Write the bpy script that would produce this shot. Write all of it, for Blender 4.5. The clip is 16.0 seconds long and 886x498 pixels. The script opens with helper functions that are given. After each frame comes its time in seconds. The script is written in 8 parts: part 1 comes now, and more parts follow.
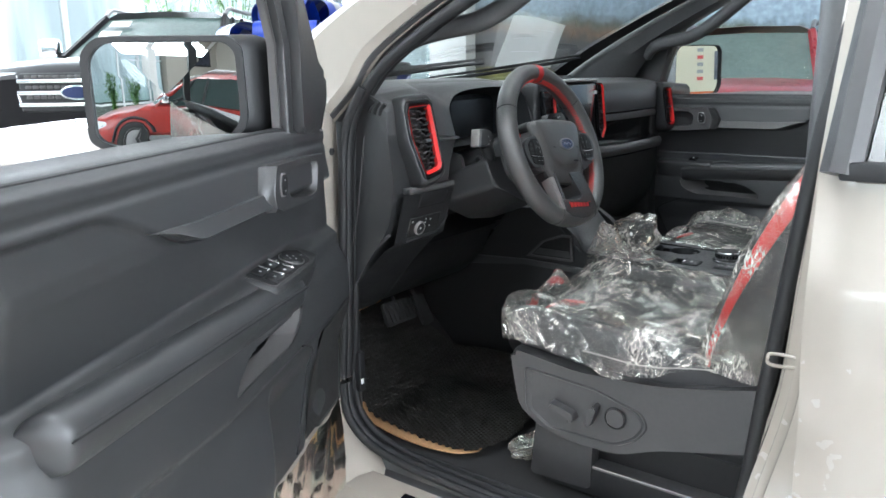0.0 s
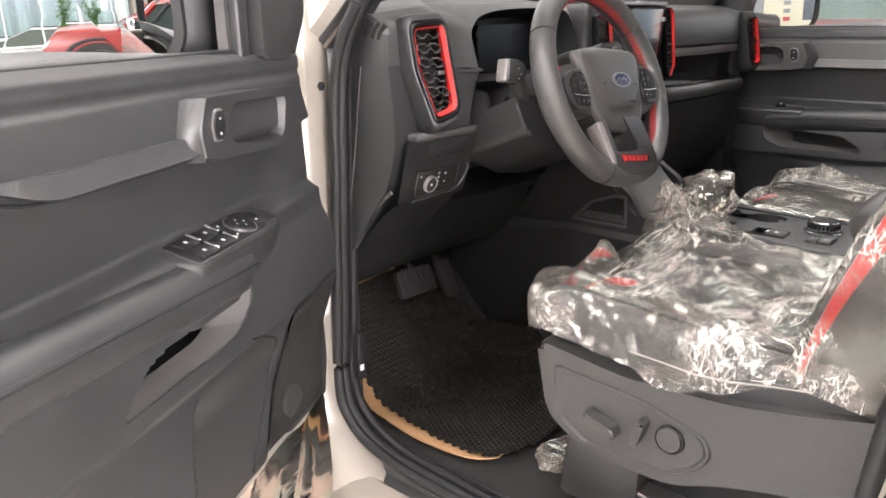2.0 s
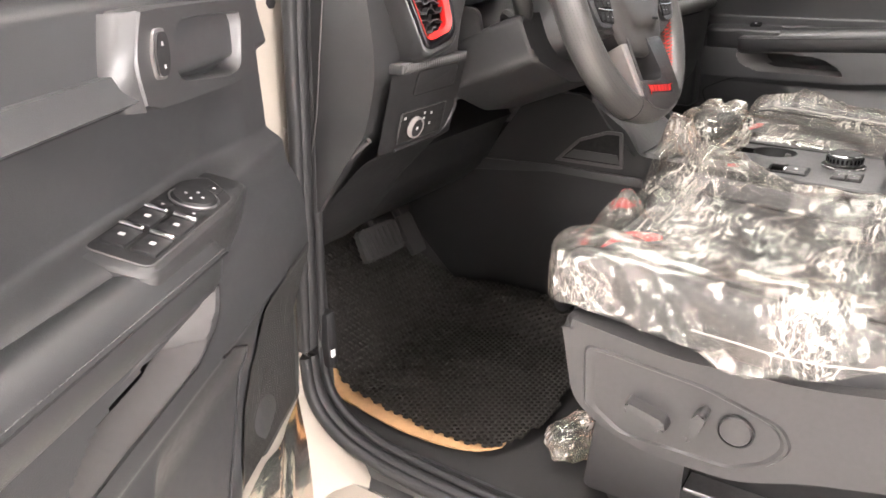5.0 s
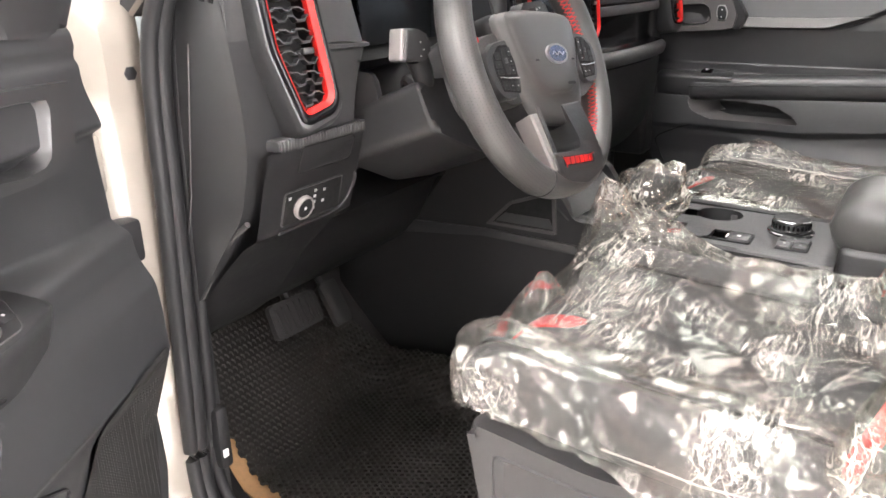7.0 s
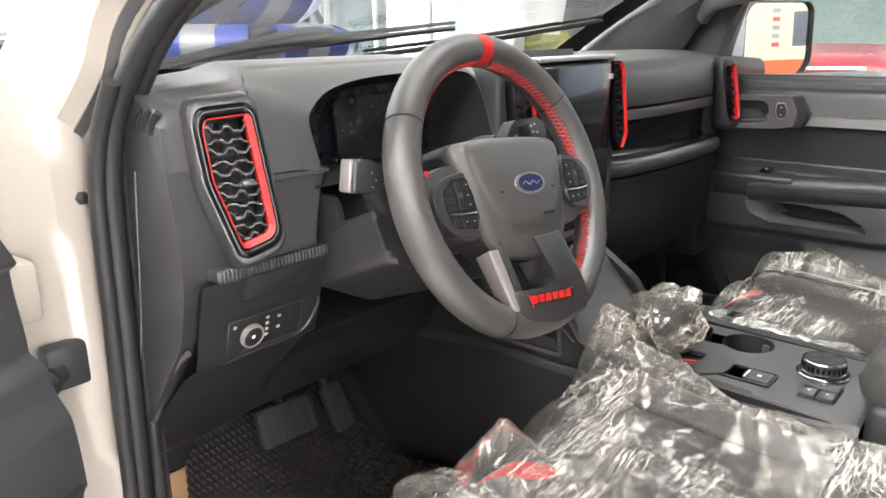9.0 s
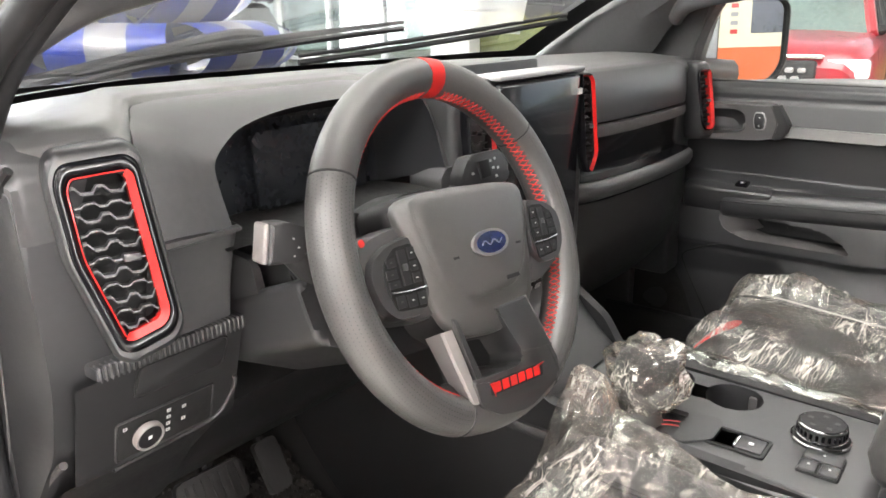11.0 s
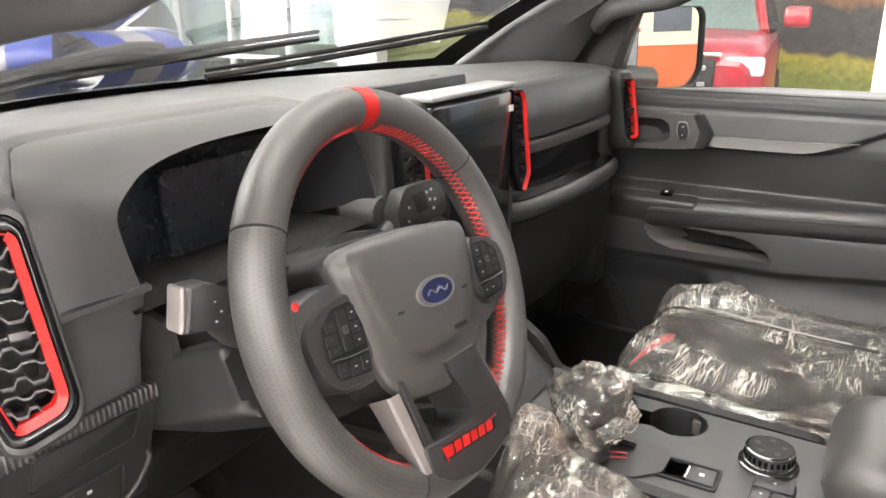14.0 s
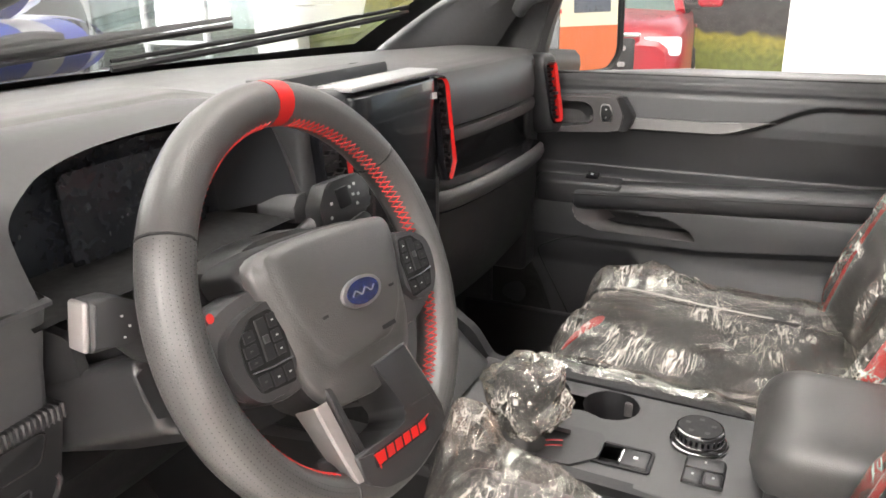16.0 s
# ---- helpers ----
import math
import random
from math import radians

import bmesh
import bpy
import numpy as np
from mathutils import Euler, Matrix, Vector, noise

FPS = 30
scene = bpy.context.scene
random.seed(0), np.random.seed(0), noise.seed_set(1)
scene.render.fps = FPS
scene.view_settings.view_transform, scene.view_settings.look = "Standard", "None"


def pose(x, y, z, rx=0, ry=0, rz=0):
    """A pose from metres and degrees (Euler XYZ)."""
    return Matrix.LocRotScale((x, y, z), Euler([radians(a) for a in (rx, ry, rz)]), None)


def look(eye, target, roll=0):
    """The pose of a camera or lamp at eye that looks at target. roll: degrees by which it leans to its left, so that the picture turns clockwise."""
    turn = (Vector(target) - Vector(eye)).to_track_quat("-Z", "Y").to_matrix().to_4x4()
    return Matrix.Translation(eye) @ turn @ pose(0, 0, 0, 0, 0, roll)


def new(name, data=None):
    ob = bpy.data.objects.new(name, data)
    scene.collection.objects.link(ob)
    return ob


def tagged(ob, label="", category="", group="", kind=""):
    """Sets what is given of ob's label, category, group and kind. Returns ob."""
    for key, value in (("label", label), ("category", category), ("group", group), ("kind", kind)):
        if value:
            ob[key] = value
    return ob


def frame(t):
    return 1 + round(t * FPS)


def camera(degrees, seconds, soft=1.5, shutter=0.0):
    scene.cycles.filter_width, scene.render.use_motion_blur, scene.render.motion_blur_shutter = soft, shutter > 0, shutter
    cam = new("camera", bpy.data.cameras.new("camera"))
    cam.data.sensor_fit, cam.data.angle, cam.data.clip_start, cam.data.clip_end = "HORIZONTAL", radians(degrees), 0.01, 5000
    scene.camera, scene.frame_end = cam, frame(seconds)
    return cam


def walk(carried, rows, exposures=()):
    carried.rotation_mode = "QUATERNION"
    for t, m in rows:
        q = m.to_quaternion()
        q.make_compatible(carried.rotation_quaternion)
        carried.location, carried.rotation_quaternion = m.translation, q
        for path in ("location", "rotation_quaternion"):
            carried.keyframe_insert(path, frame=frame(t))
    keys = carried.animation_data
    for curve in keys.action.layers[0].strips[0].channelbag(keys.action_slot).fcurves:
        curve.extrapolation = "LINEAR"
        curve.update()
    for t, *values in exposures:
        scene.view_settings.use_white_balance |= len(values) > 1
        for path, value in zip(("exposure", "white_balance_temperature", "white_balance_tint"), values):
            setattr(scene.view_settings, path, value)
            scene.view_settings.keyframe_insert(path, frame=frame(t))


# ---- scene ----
cam = camera(60.7, 16.0, soft=1.6)
PATH = [
    (0, (-1.91, -0.801, 1.433), (-0.35, 0.363, 0.975), -0.9),
    (0.5, (-1.841, -0.75, 1.424), (-0.307, 0.441, 0.944), -0.7),
    (1, (-1.724, -0.704, 1.413), (-0.23, 0.523, 0.902), -0.6),
    (1.5, (-1.645, -0.681, 1.395), (-0.188, 0.576, 0.848), -0.6),
    (2, (-1.595, -0.669, 1.377), (-0.166, 0.603, 0.793), -0.8),
    (2.5, (-1.57, -0.634, 1.355), (-0.155, 0.635, 0.732), -1.0),
    (3, (-1.538, -0.565, 1.343), (-0.106, 0.665, 0.682), -0.9),
    (5.5, (-1.475, -0.38, 1.338), (0.087, 0.614, 0.583), -1.0),
    (6, (-1.46, -0.367, 1.348), (0.127, 0.595, 0.601), -1.0),
    (6.5, (-1.401, -0.383, 1.36), (0.196, 0.576, 0.633), -1.0),
    (7, (-1.301, -0.423, 1.372), (0.276, 0.596, 0.684), -1.1),
    (7.5, (-1.209, -0.47, 1.392), (0.332, 0.635, 0.756), -1.1),
    (8, (-1.168, -0.501, 1.409), (0.332, 0.683, 0.817), -0.9),
    (8.5, (-1.147, -0.507, 1.428), (0.32, 0.731, 0.866), -0.8),
    (9, (-1.117, -0.518, 1.444), (0.331, 0.75, 0.898), -0.9),
    (11.5, (-0.944, -0.38, 1.498), (0.583, 0.759, 0.887), -0.2),
    (12, (-0.936, -0.365, 1.506), (0.608, 0.748, 0.891), -0.0),
    (12.5, (-0.928, -0.349, 1.51), (0.633, 0.738, 0.894), 0.1),
    (13, (-0.925, -0.333, 1.511), (0.659, 0.721, 0.893), 0.1),
    (13.5, (-0.918, -0.332, 1.514), (0.69, 0.686, 0.899), 0.0),
    (14, (-0.912, -0.336, 1.515), (0.722, 0.641, 0.902), -0.2),
    (14.5, (-0.905, -0.335, 1.517), (0.755, 0.595, 0.9), -0.2),
    (15, (-0.897, -0.33, 1.515), (0.784, 0.553, 0.886), -0.3),
    (15.5, (-0.891, -0.326, 1.515), (0.804, 0.519, 0.873), -0.5),
    (16, (-0.886, -0.328, 1.519), (0.82, 0.483, 0.864), -0.6),
]
walk(cam, [(t, look(eye, target, roll)) for t, eye, target, roll in PATH],
     [(0.0, 0.34, 5700, 6), (0.5, 0.50, 5750, 6), (1.0, 0.70, 6500, 15), (2.0, 0.99, 6550, 16), (3.0, 1.22, 6600, 17), (5.5, 1.56, 6800, 17), (8.0, 1.30, 6400, 14), (11.0, 1.43, 6600, 13), (16.0, 1.33, 6750, 15)])

# ---- world, lamps ----
world = bpy.data.worlds.new("world")
scene.world = world
world.use_nodes = True
sky = world.node_tree.nodes.new("ShaderNodeTexSky")
sky.sky_type, sky.sun_disc = "NISHITA", False
sky.sun_elevation, sky.sun_rotation = radians(55), radians(160)
world.node_tree.links.new(sky.outputs[0], world.node_tree.nodes["Background"].inputs[0])
world.node_tree.nodes["Background"].inputs[1].default_value = 0.12


def area(name, eye, target, sx, sy, watts, colour=(1, 1, 1)):
    data = bpy.data.lights.new(name, "AREA")
    data.shape, data.size, data.size_y, data.energy, data.color = "RECTANGLE", sx, sy, watts, colour
    ob = new(name, data)
    ob.matrix_world = look(eye, target)
    return ob


sun = new("sun", bpy.data.lights.new("sun", "SUN"))
sun.data.energy, sun.data.angle, sun.data.color = 3.0, radians(0.5), (1.0, 0.95, 0.87)
sun.matrix_world = look((0, 0, 0), (0.25, 0.55, -1.0))
# daylight that enters by the showroom's glass fronts
area("window_light", (0.5, 11.85, 2.3), (0.0, 1.0, 1.6), 16.0, 3.2, 2100, (0.97, 0.99, 1.0))
area("window_light", (-2.6, -10.35, 2.4), (-1.5, 1.0, 1.0), 6.2, 2.6, 1000, (1.0, 0.99, 0.98))
area("window_light", (-12.35, -0.5, 3.68), (-1.0, 0.0, 1.0), 16.0, 0.5, 280, (1.0, 0.99, 0.96))
# fill lamps added under the unseen ceiling, larger than their panels, stronger on the left
for px in (-5.4, -1.8, 1.8, 5.4):
    for py in (-4.5, 0.0, 4.5):
        area("ceiling_fill", (px, py, 3.93), (px, py, 0.0), 2.4, 1.1, 170 if px < -3 else 80 if px < 0 else 30, (1.0, 0.98, 0.95))
scene.view_settings.exposure = 0.0

# ---- materials ----
def material(name, colour, rough=0.5, metal=0.0, vary=0.12, scale=9.0, bump=0.0, grain=900.0, coat=0.0, spec=0.5, sheen=0.0):
    """A Principled surface with colour and roughness that wander at two scales and a fine grain relief."""
    m = bpy.data.materials.new(name)
    m.use_nodes = True
    t = m.node_tree
    n, link = t.nodes, t.links.new
    p = n["Principled BSDF"]
    p.inputs["Metallic"].default_value = metal
    p.inputs["Coat Weight"].default_value = coat
    p.inputs["Coat Roughness"].default_value = 0.04
    p.inputs["Specular IOR Level"].default_value = spec
    p.inputs["Sheen Weight"].default_value = sheen
    where = n.new("ShaderNodeTexCoord")
    big, fine = n.new("ShaderNodeTexNoise"), n.new("ShaderNodeTexNoise")
    big.inputs["Scale"].default_value, big.inputs["Detail"].default_value = scale, 5
    fine.inputs["Scale"].default_value, fine.inputs["Detail"].default_value = scale * 14, 3
    for q in (big, fine):
        link(where.outputs["Object"], q.inputs["Vector"])
    add = n.new("ShaderNodeMath")
    add.operation = "ADD"
    link(big.outputs[0], add.inputs[0])
    link(fine.outputs[0], add.inputs[1])
    tone = n.new("ShaderNodeMapRange")
    tone.inputs[1].default_value, tone.inputs[2].default_value = 0.6, 1.4
    tone.inputs[3].default_value, tone.inputs[4].default_value = 1 - vary, 1 + vary
    link(add.outputs[0], tone.inputs[0])
    mix = n.new("ShaderNodeVectorMath")
    mix.operation = "SCALE"
    mix.inputs[0].default_value = colour[:3]
    link(tone.outputs[0], mix.inputs["Scale"])
    link(mix.outputs[0], p.inputs["Base Color"])
    r = n.new("ShaderNodeMapRange")
    r.inputs[1].default_value, r.inputs[2].default_value = 0.6, 1.4
    r.inputs[3].default_value, r.inputs[4].default_value = max(0.0, rough * 0.85), min(1.0, rough * 1.15)
    link(add.outputs[0], r.inputs[0])
    link(r.outputs[0], p.inputs["Roughness"])
    if bump:
        g, b = n.new("ShaderNodeTexNoise"), n.new("ShaderNodeBump")
        g.inputs["Scale"].default_value, g.inputs["Detail"].default_value = grain, 2
        b.inputs["Strength"].default_value, b.inputs["Distance"].default_value = bump, 0.0006
        link(where.outputs["Object"], g.inputs["Vector"])
        link(g.outputs[0], b.inputs["Height"])
        link(b.outputs[0], p.inputs["Normal"])
    return m


def dotted(m, scale, depth, size=0.25):
    """Adds rows of small round holes to the relief and colour of a material."""
    t = m.node_tree
    n, link = t.nodes, t.links.new
    where, v, ramp, b = n.new("ShaderNodeTexCoord"), n.new("ShaderNodeTexVoronoi"), n.new("ShaderNodeMapRange"), n.new("ShaderNodeBump")
    v.inputs["Scale"].default_value, v.inputs["Randomness"].default_value = scale, 0.0
    ramp.inputs[1].default_value, ramp.inputs[2].default_value = size * 0.7, size
    link(where.outputs["Object"], v.inputs["Vector"])
    link(v.outputs["Distance"], ramp.inputs[0])
    b.inputs["Strength"].default_value, b.inputs["Distance"].default_value = depth, 0.001
    link(ramp.outputs[0], b.inputs["Height"])
    link(b.outputs[0], n["Principled BSDF"].inputs["Normal"])
    return m


def glow(name, colour, strength):
    m = bpy.data.materials.new(name)
    m.use_nodes = True
    p = m.node_tree.nodes["Principled BSDF"]
    p.inputs["Base Color"].default_value = (*colour, 1)
    p.inputs["Emission Color"].default_value = (*colour, 1)
    p.inputs["Emission Strength"].default_value = strength
    return m


def clear(name, tint=(1, 1, 1), gloss=1.0, haze=0.0):
    """Thin clear pane: see-through, with a mirror gloss by Fresnel and a little haze."""
    m = bpy.data.materials.new(name)
    m.use_nodes = True
    n, link = m.node_tree.nodes, m.node_tree.links.new
    n.remove(n["Principled BSDF"])
    see, gl, dif, mix, fog, fr = (n.new("ShaderNode" + k) for k in ("BsdfTransparent", "BsdfGlossy", "BsdfDiffuse", "MixShader", "MixShader", "Fresnel"))
    see.inputs[0].default_value = (*tint, 1)
    gl.inputs["Roughness"].default_value = 0.02
    fr.inputs["IOR"].default_value = 1.45
    k = n.new("ShaderNodeMath")
    k.operation = "MULTIPLY"
    k.inputs[1].default_value = gloss
    link(fr.outputs[0], k.inputs[0])
    fog.inputs[0].default_value = haze
    dif.inputs[0].default_value = (0.8, 0.8, 0.8, 1)
    link(see.outputs[0], fog.inputs[1])
    link(dif.outputs[0], fog.inputs[2])
    link(k.outputs[0], mix.inputs[0])
    link(fog.outputs[0], mix.inputs[1])
    link(gl.outputs[0], mix.inputs[2])
    link(mix.outputs[0], n["Material Output"].inputs[0])
    return m


def film(name, gloss, haze, size=1.0, tilt=0.3, sheen=1.1, crease=1.0, rough=0.14):
    """Thin clear plastic: see-through, glossy by Fresnel, crisp small facets where it is crumpled, a little milky."""
    m = bpy.data.materials.new(name)
    m.use_nodes = True
    n, link = m.node_tree.nodes, m.node_tree.links.new
    n.remove(n["Principled BSDF"])
    see, gl, dif, mix, fog, fr = (n.new("ShaderNode" + k) for k in ("BsdfTransparent", "BsdfGlossy", "BsdfDiffuse", "MixShader", "MixShader", "Fresnel"))
    see.inputs[0].default_value = (0.95, 0.95, 0.94, 1)
    gl.inputs["Roughness"].default_value = rough
    hue, cast = n.new("ShaderNodeTexNoise"), n.new("ShaderNodeValToRGB")
    hue.inputs["Scale"].default_value, hue.inputs["Detail"].default_value = 16.0 * size, 2
    cast.color_ramp.elements[0].position, cast.color_ramp.elements[0].color = 0.42, (1.0, 0.86, 0.79, 1)
    cast.color_ramp.elements[1].position, cast.color_ramp.elements[1].color = 0.58, (0.88, 0.93, 0.85, 1)
    link(hue.outputs[0], cast.inputs[0])
    link(cast.outputs[0], gl.inputs["Color"])
    dif.inputs[0].default_value = (0.80, 0.76, 0.70, 1)
    where = n.new("ShaderNodeTexCoord")
    warp, bend = n.new("ShaderNodeTexNoise"), n.new("ShaderNodeVectorMath")
    warp.inputs["Scale"].default_value, warp.inputs["Detail"].default_value = 7.0 * size, 2
    bend.operation = "MULTIPLY_ADD"
    bend.inputs[1].default_value = (0.05 / size, 0.05 / size, 0.05 / size)
    link(where.outputs["Object"], warp.inputs["Vector"])
    link(where.outputs["Object"], hue.inputs["Vector"])
    link(warp.outputs["Color"], bend.inputs[0])
    link(where.outputs["Object"], bend.inputs[2])
    # where the film is finely crumpled
    patch, live = n.new("ShaderNodeTexNoise"), n.new("ShaderNodeMapRange")
    patch.inputs["Scale"].default_value, patch.inputs["Detail"].default_value = 11.0 * size, 2
    link(bend.outputs[0], patch.inputs["Vector"])
    live.inputs[1].default_value, live.inputs[2].default_value, live.inputs[3].default_value, live.inputs[4].default_value = 0.47, 0.60, 0.12, 1.0
    link(patch.outputs[0], live.inputs[0])
    last = None
    for turn, sx, sy, k in ((0.6, 9.0, 60.0, tilt), (-0.8, 30.0, 130.0, tilt * 0.6)):
        mp, v, amp, b = n.new("ShaderNodeMapping"), n.new("ShaderNodeTexNoise"), n.new("ShaderNodeMath"), n.new("ShaderNodeBump")
        mp.inputs["Rotation"].default_value = (turn * 0.6, turn * 0.3, turn)
        mp.inputs["Scale"].default_value = (sx * size, sy * size, sy * size * 0.7)
        v.noise_type = "RIDGED_MULTIFRACTAL"
        v.inputs["Scale"].default_value, v.inputs["Detail"].default_value = 1.0, 2
        link(bend.outputs[0], mp.inputs["Vector"])
        link(mp.outputs[0], v.inputs["Vector"])
        amp.operation = "MULTIPLY"
        link(v.outputs[0], amp.inputs[0])
        link(live.outputs[0], amp.inputs[1])
        b.inputs["Strength"].default_value, b.inputs["Distance"].default_value = 1.0, 0.02 * k
        link(amp.outputs[0], b.inputs["Height"])
        if last:
            link(last, b.inputs["Normal"])
        last = b.outputs[0]
    link(last, gl.inputs["Normal"])
    link(last, fr.inputs["Normal"])
    fr.inputs["IOR"].default_value = 1.5
    k = n.new("ShaderNodeMath")
    k.operation, k.use_clamp = "MULTIPLY_ADD", True
    k.inputs[1].default_value, k.inputs[2].default_value = sheen, gloss
    link(fr.outputs[0], k.inputs[0])
    h = n.new("ShaderNodeMapRange")
    h.inputs[1].default_value, h.inputs[2].default_value, h.inputs[3].default_value, h.inputs[4].default_value = 0.12, 1.0, haze * 0.5, haze * 1.5
    link(live.outputs[0], h.inputs[0])
    # creases: thin whitened lines, long ones and short ones across them
    white = h.outputs[0]
    lean = n.new("ShaderNodeVectorMath")
    lean.operation = "MULTIPLY_ADD"
    lean.inputs[1].default_value = (0.018, 0.018, 0.018)
    link(warp.outputs["Color"], lean.inputs[0])
    link(where.outputs["Object"], lean.inputs[2])
    for turn, sx, sy, thin, strong in ((0.5, 3.0, 30.0, 0.020, 0.26), (-0.7, 7.0, 90.0, 0.05, 0.22), (1.0, 9.0, 130.0, 0.06, 0.18), (0.2, 5.0, 70.0, 0.04, 0.20)):
        mp, v, off, cutoff, ab = n.new("ShaderNodeMapping"), n.new("ShaderNodeTexNoise"), n.new("ShaderNodeMath"), n.new("ShaderNodeMapRange"), n.new("ShaderNodeMath")
        mp.inputs["Rotation"].default_value = (turn * 0.4, turn * 0.2, turn)
        mp.inputs["Scale"].default_value = (sx * size, sy * size, sy * size * 0.6)
        v.inputs["Scale"].default_value, v.inputs["Detail"].default_value = 1.0, 1
        link(lean.outputs[0], mp.inputs["Vector"])
        link(mp.outputs[0], v.inputs["Vector"])
        off.operation, ab.operation = "SUBTRACT", "ABSOLUTE"
        off.inputs[1].default_value = 0.5
        link(v.outputs[0], off.inputs[0])
        link(off.outputs[0], ab.inputs[0])
        cutoff.inputs[1].default_value, cutoff.inputs[2].default_value, cutoff.inputs[3].default_value, cutoff.inputs[4].default_value = 0.0, thin, strong * crease, 0.0
        link(ab.outputs[0], cutoff.inputs[0])
        part_live, both = n.new("ShaderNodeMath"), n.new("ShaderNodeMath")
        part_live.operation, both.operation, both.use_clamp = "MULTIPLY", "ADD", True
        link(cutoff.outputs[0], part_live.inputs[0])
        link(live.outputs[0], part_live.inputs[1])
        link(part_live.outputs[0], both.inputs[0])
        link(white, both.inputs[1])
        white = both.outputs[0]
    link(white, fog.inputs[0])
    link(see.outputs[0], fog.inputs[1])
    link(dif.outputs[0], fog.inputs[2])
    link(k.outputs[0], mix.inputs[0])
    link(fog.outputs[0], mix.inputs[1])
    link(gl.outputs[0], mix.inputs[2])
    link(mix.outputs[0], n["Material Output"].inputs[0])
    return m


PLASTIC = material("moulded_plastic", (0.027, 0.027, 0.028), 0.38, spec=0.7, bump=0.35, grain=1400, vary=0.15)
DOORC = material("door_card", (0.027, 0.0275, 0.029), 0.40, spec=0.8, bump=0.4, grain=1100, vary=0.12)
# paler than SOFT: windscreen light on the dash top is put into the colour
PADTOP = material("lit_dash_top", (0.095, 0.0945, 0.093), 0.34, spec=0.75, bump=0.25, grain=1100, vary=0.12)
PEDAL = material("pedal_rubber", (0.024, 0.0235, 0.0235), 0.6, vary=0.2, bump=0.4)
# moulded plastic darkened: footwell shade is put into the colour
LOWER = material("shaded_plastic", (0.013, 0.013, 0.0138), 0.5, bump=0.35, grain=1400, vary=0.15)
SOFT = material("soft_touch_plastic", (0.058, 0.058, 0.059), 0.38, bump=0.4, grain=1100, vary=0.15)
SEATPL = material("seat_plastic", (0.046, 0.045, 0.046), 0.42, bump=0.35, grain=1300)
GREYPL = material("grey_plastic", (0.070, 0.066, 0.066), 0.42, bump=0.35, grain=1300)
# near-black puts shade into hollows; also plain colour of black key fields
VOID = material("near_black", (0.004, 0.004, 0.004), 0.8)
# instrument recess, its shade put into the base colour
RECESS = material("shaded_recess", (0.016, 0.0165, 0.018), 0.85, spec=0.15)
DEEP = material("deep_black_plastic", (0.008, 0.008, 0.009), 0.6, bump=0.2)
GLOSS = material("piano_black", (0.006, 0.006, 0.007), 0.14, spec=0.3, vary=0.3)
SCREEN = material("dark_screen_glass", (0.008, 0.009, 0.011), 0.2, vary=0.2, coat=0.6)
CLUSTER = material("cluster_glass", (0.014, 0.016, 0.019), 0.22, vary=0.2)
RED = material("red_accent", (0.52, 0.010, 0.008), 0.4, vary=0.08, coat=0.2)
REDSTITCH = material("red_thread", (0.62, 0.03, 0.025), 0.7, vary=0.2)
GREYSTITCH = material("grey_thread", (0.06, 0.06, 0.06), 0.8)
SATIN = material("satin_silver", (0.34, 0.33, 0.33), 0.38, metal=0.9, bump=0.1)
# non-metal stand-in for silver parts, their bright reflection put into the colour
PALE = material("pale_silver_sheen", (0.22, 0.205, 0.20), 0.36, vary=0.06, spec=0.6)
SATINP = material("pale_satin", (0.115, 0.11, 0.106), 0.4, vary=0.06, bump=0.1)
CHROME = material("chrome", (0.75, 0.75, 0.76), 0.12, metal=1.0, vary=0.05)
WHITE = material("white_print", (0.8, 0.8, 0.8), 0.6, vary=0.05)
LEATHER = material("black_leather", (0.064, 0.0625, 0.061), 0.38, spec=0.75, bump=0.5, grain=700)
FABRIC = material("seat_leather", (0.03, 0.03, 0.032), 0.55, bump=0.5, grain=500)
PAINT = material("cream_paint", (0.315, 0.282, 0.245), 0.25, metal=0.12, coat=0.7, vary=0.03, scale=2)
RUBBER = material("black_rubber", (0.012, 0.012, 0.013), 0.55, vary=0.2, bump=0.3)
CARPET = material("carpet", (0.012, 0.0115, 0.0115), 0.95, vary=0.35, scale=30, bump=1.0, grain=500, sheen=0.1)
MATRUB = material("mat_rubber", (0.016, 0.014, 0.012), 0.55, vary=0.3, scale=8, bump=0.3)
CARD = material("cardboard", (0.46, 0.27, 0.13), 0.8, vary=0.15, bump=0.3, grain=300)
GRILLE = dotted(material("speaker_mesh", (0.018, 0.0175, 0.017), 0.55), 260.0, 1.0, 0.36)
BLUE = material("blue_ribbon", (0.008, 0.035, 0.30), 0.35, vary=0.12, bump=0.3, grain=400)
SILVER = material("silver_ribbon", (0.36, 0.36, 0.38), 0.4, metal=0.35, vary=0.12, bump=0.5, grain=300)
NAVY = material("emblem_blue", (0.006, 0.012, 0.06), 0.25, coat=0.3)
GREYMARK = material("grey_mark", (0.48, 0.48, 0.48), 0.6, vary=0.05)
GLASS = clear("window_glass", (0.94, 0.97, 0.96), 0.8, 0.015)
TINT = clear("tinted_glass", (0.25, 0.28, 0.28), 1.0)
FILM = film("clear_film", 0.046, 0.045, 1.0, 0.10, 0.56, 1.4, 0.2)
FILMC = film("taut_film", 0.05, 0.05, 0.8, 0.22, 0.9, 1.8)
FILM2 = film("loose_film", 0.06, 0.05, 1.6, 0.06, 0.8, 1.8, 0.2)
FILMP = film("seat_film", 0.06, 0.05, 1.0, 0.10, 0.8, 1.5, 0.2)
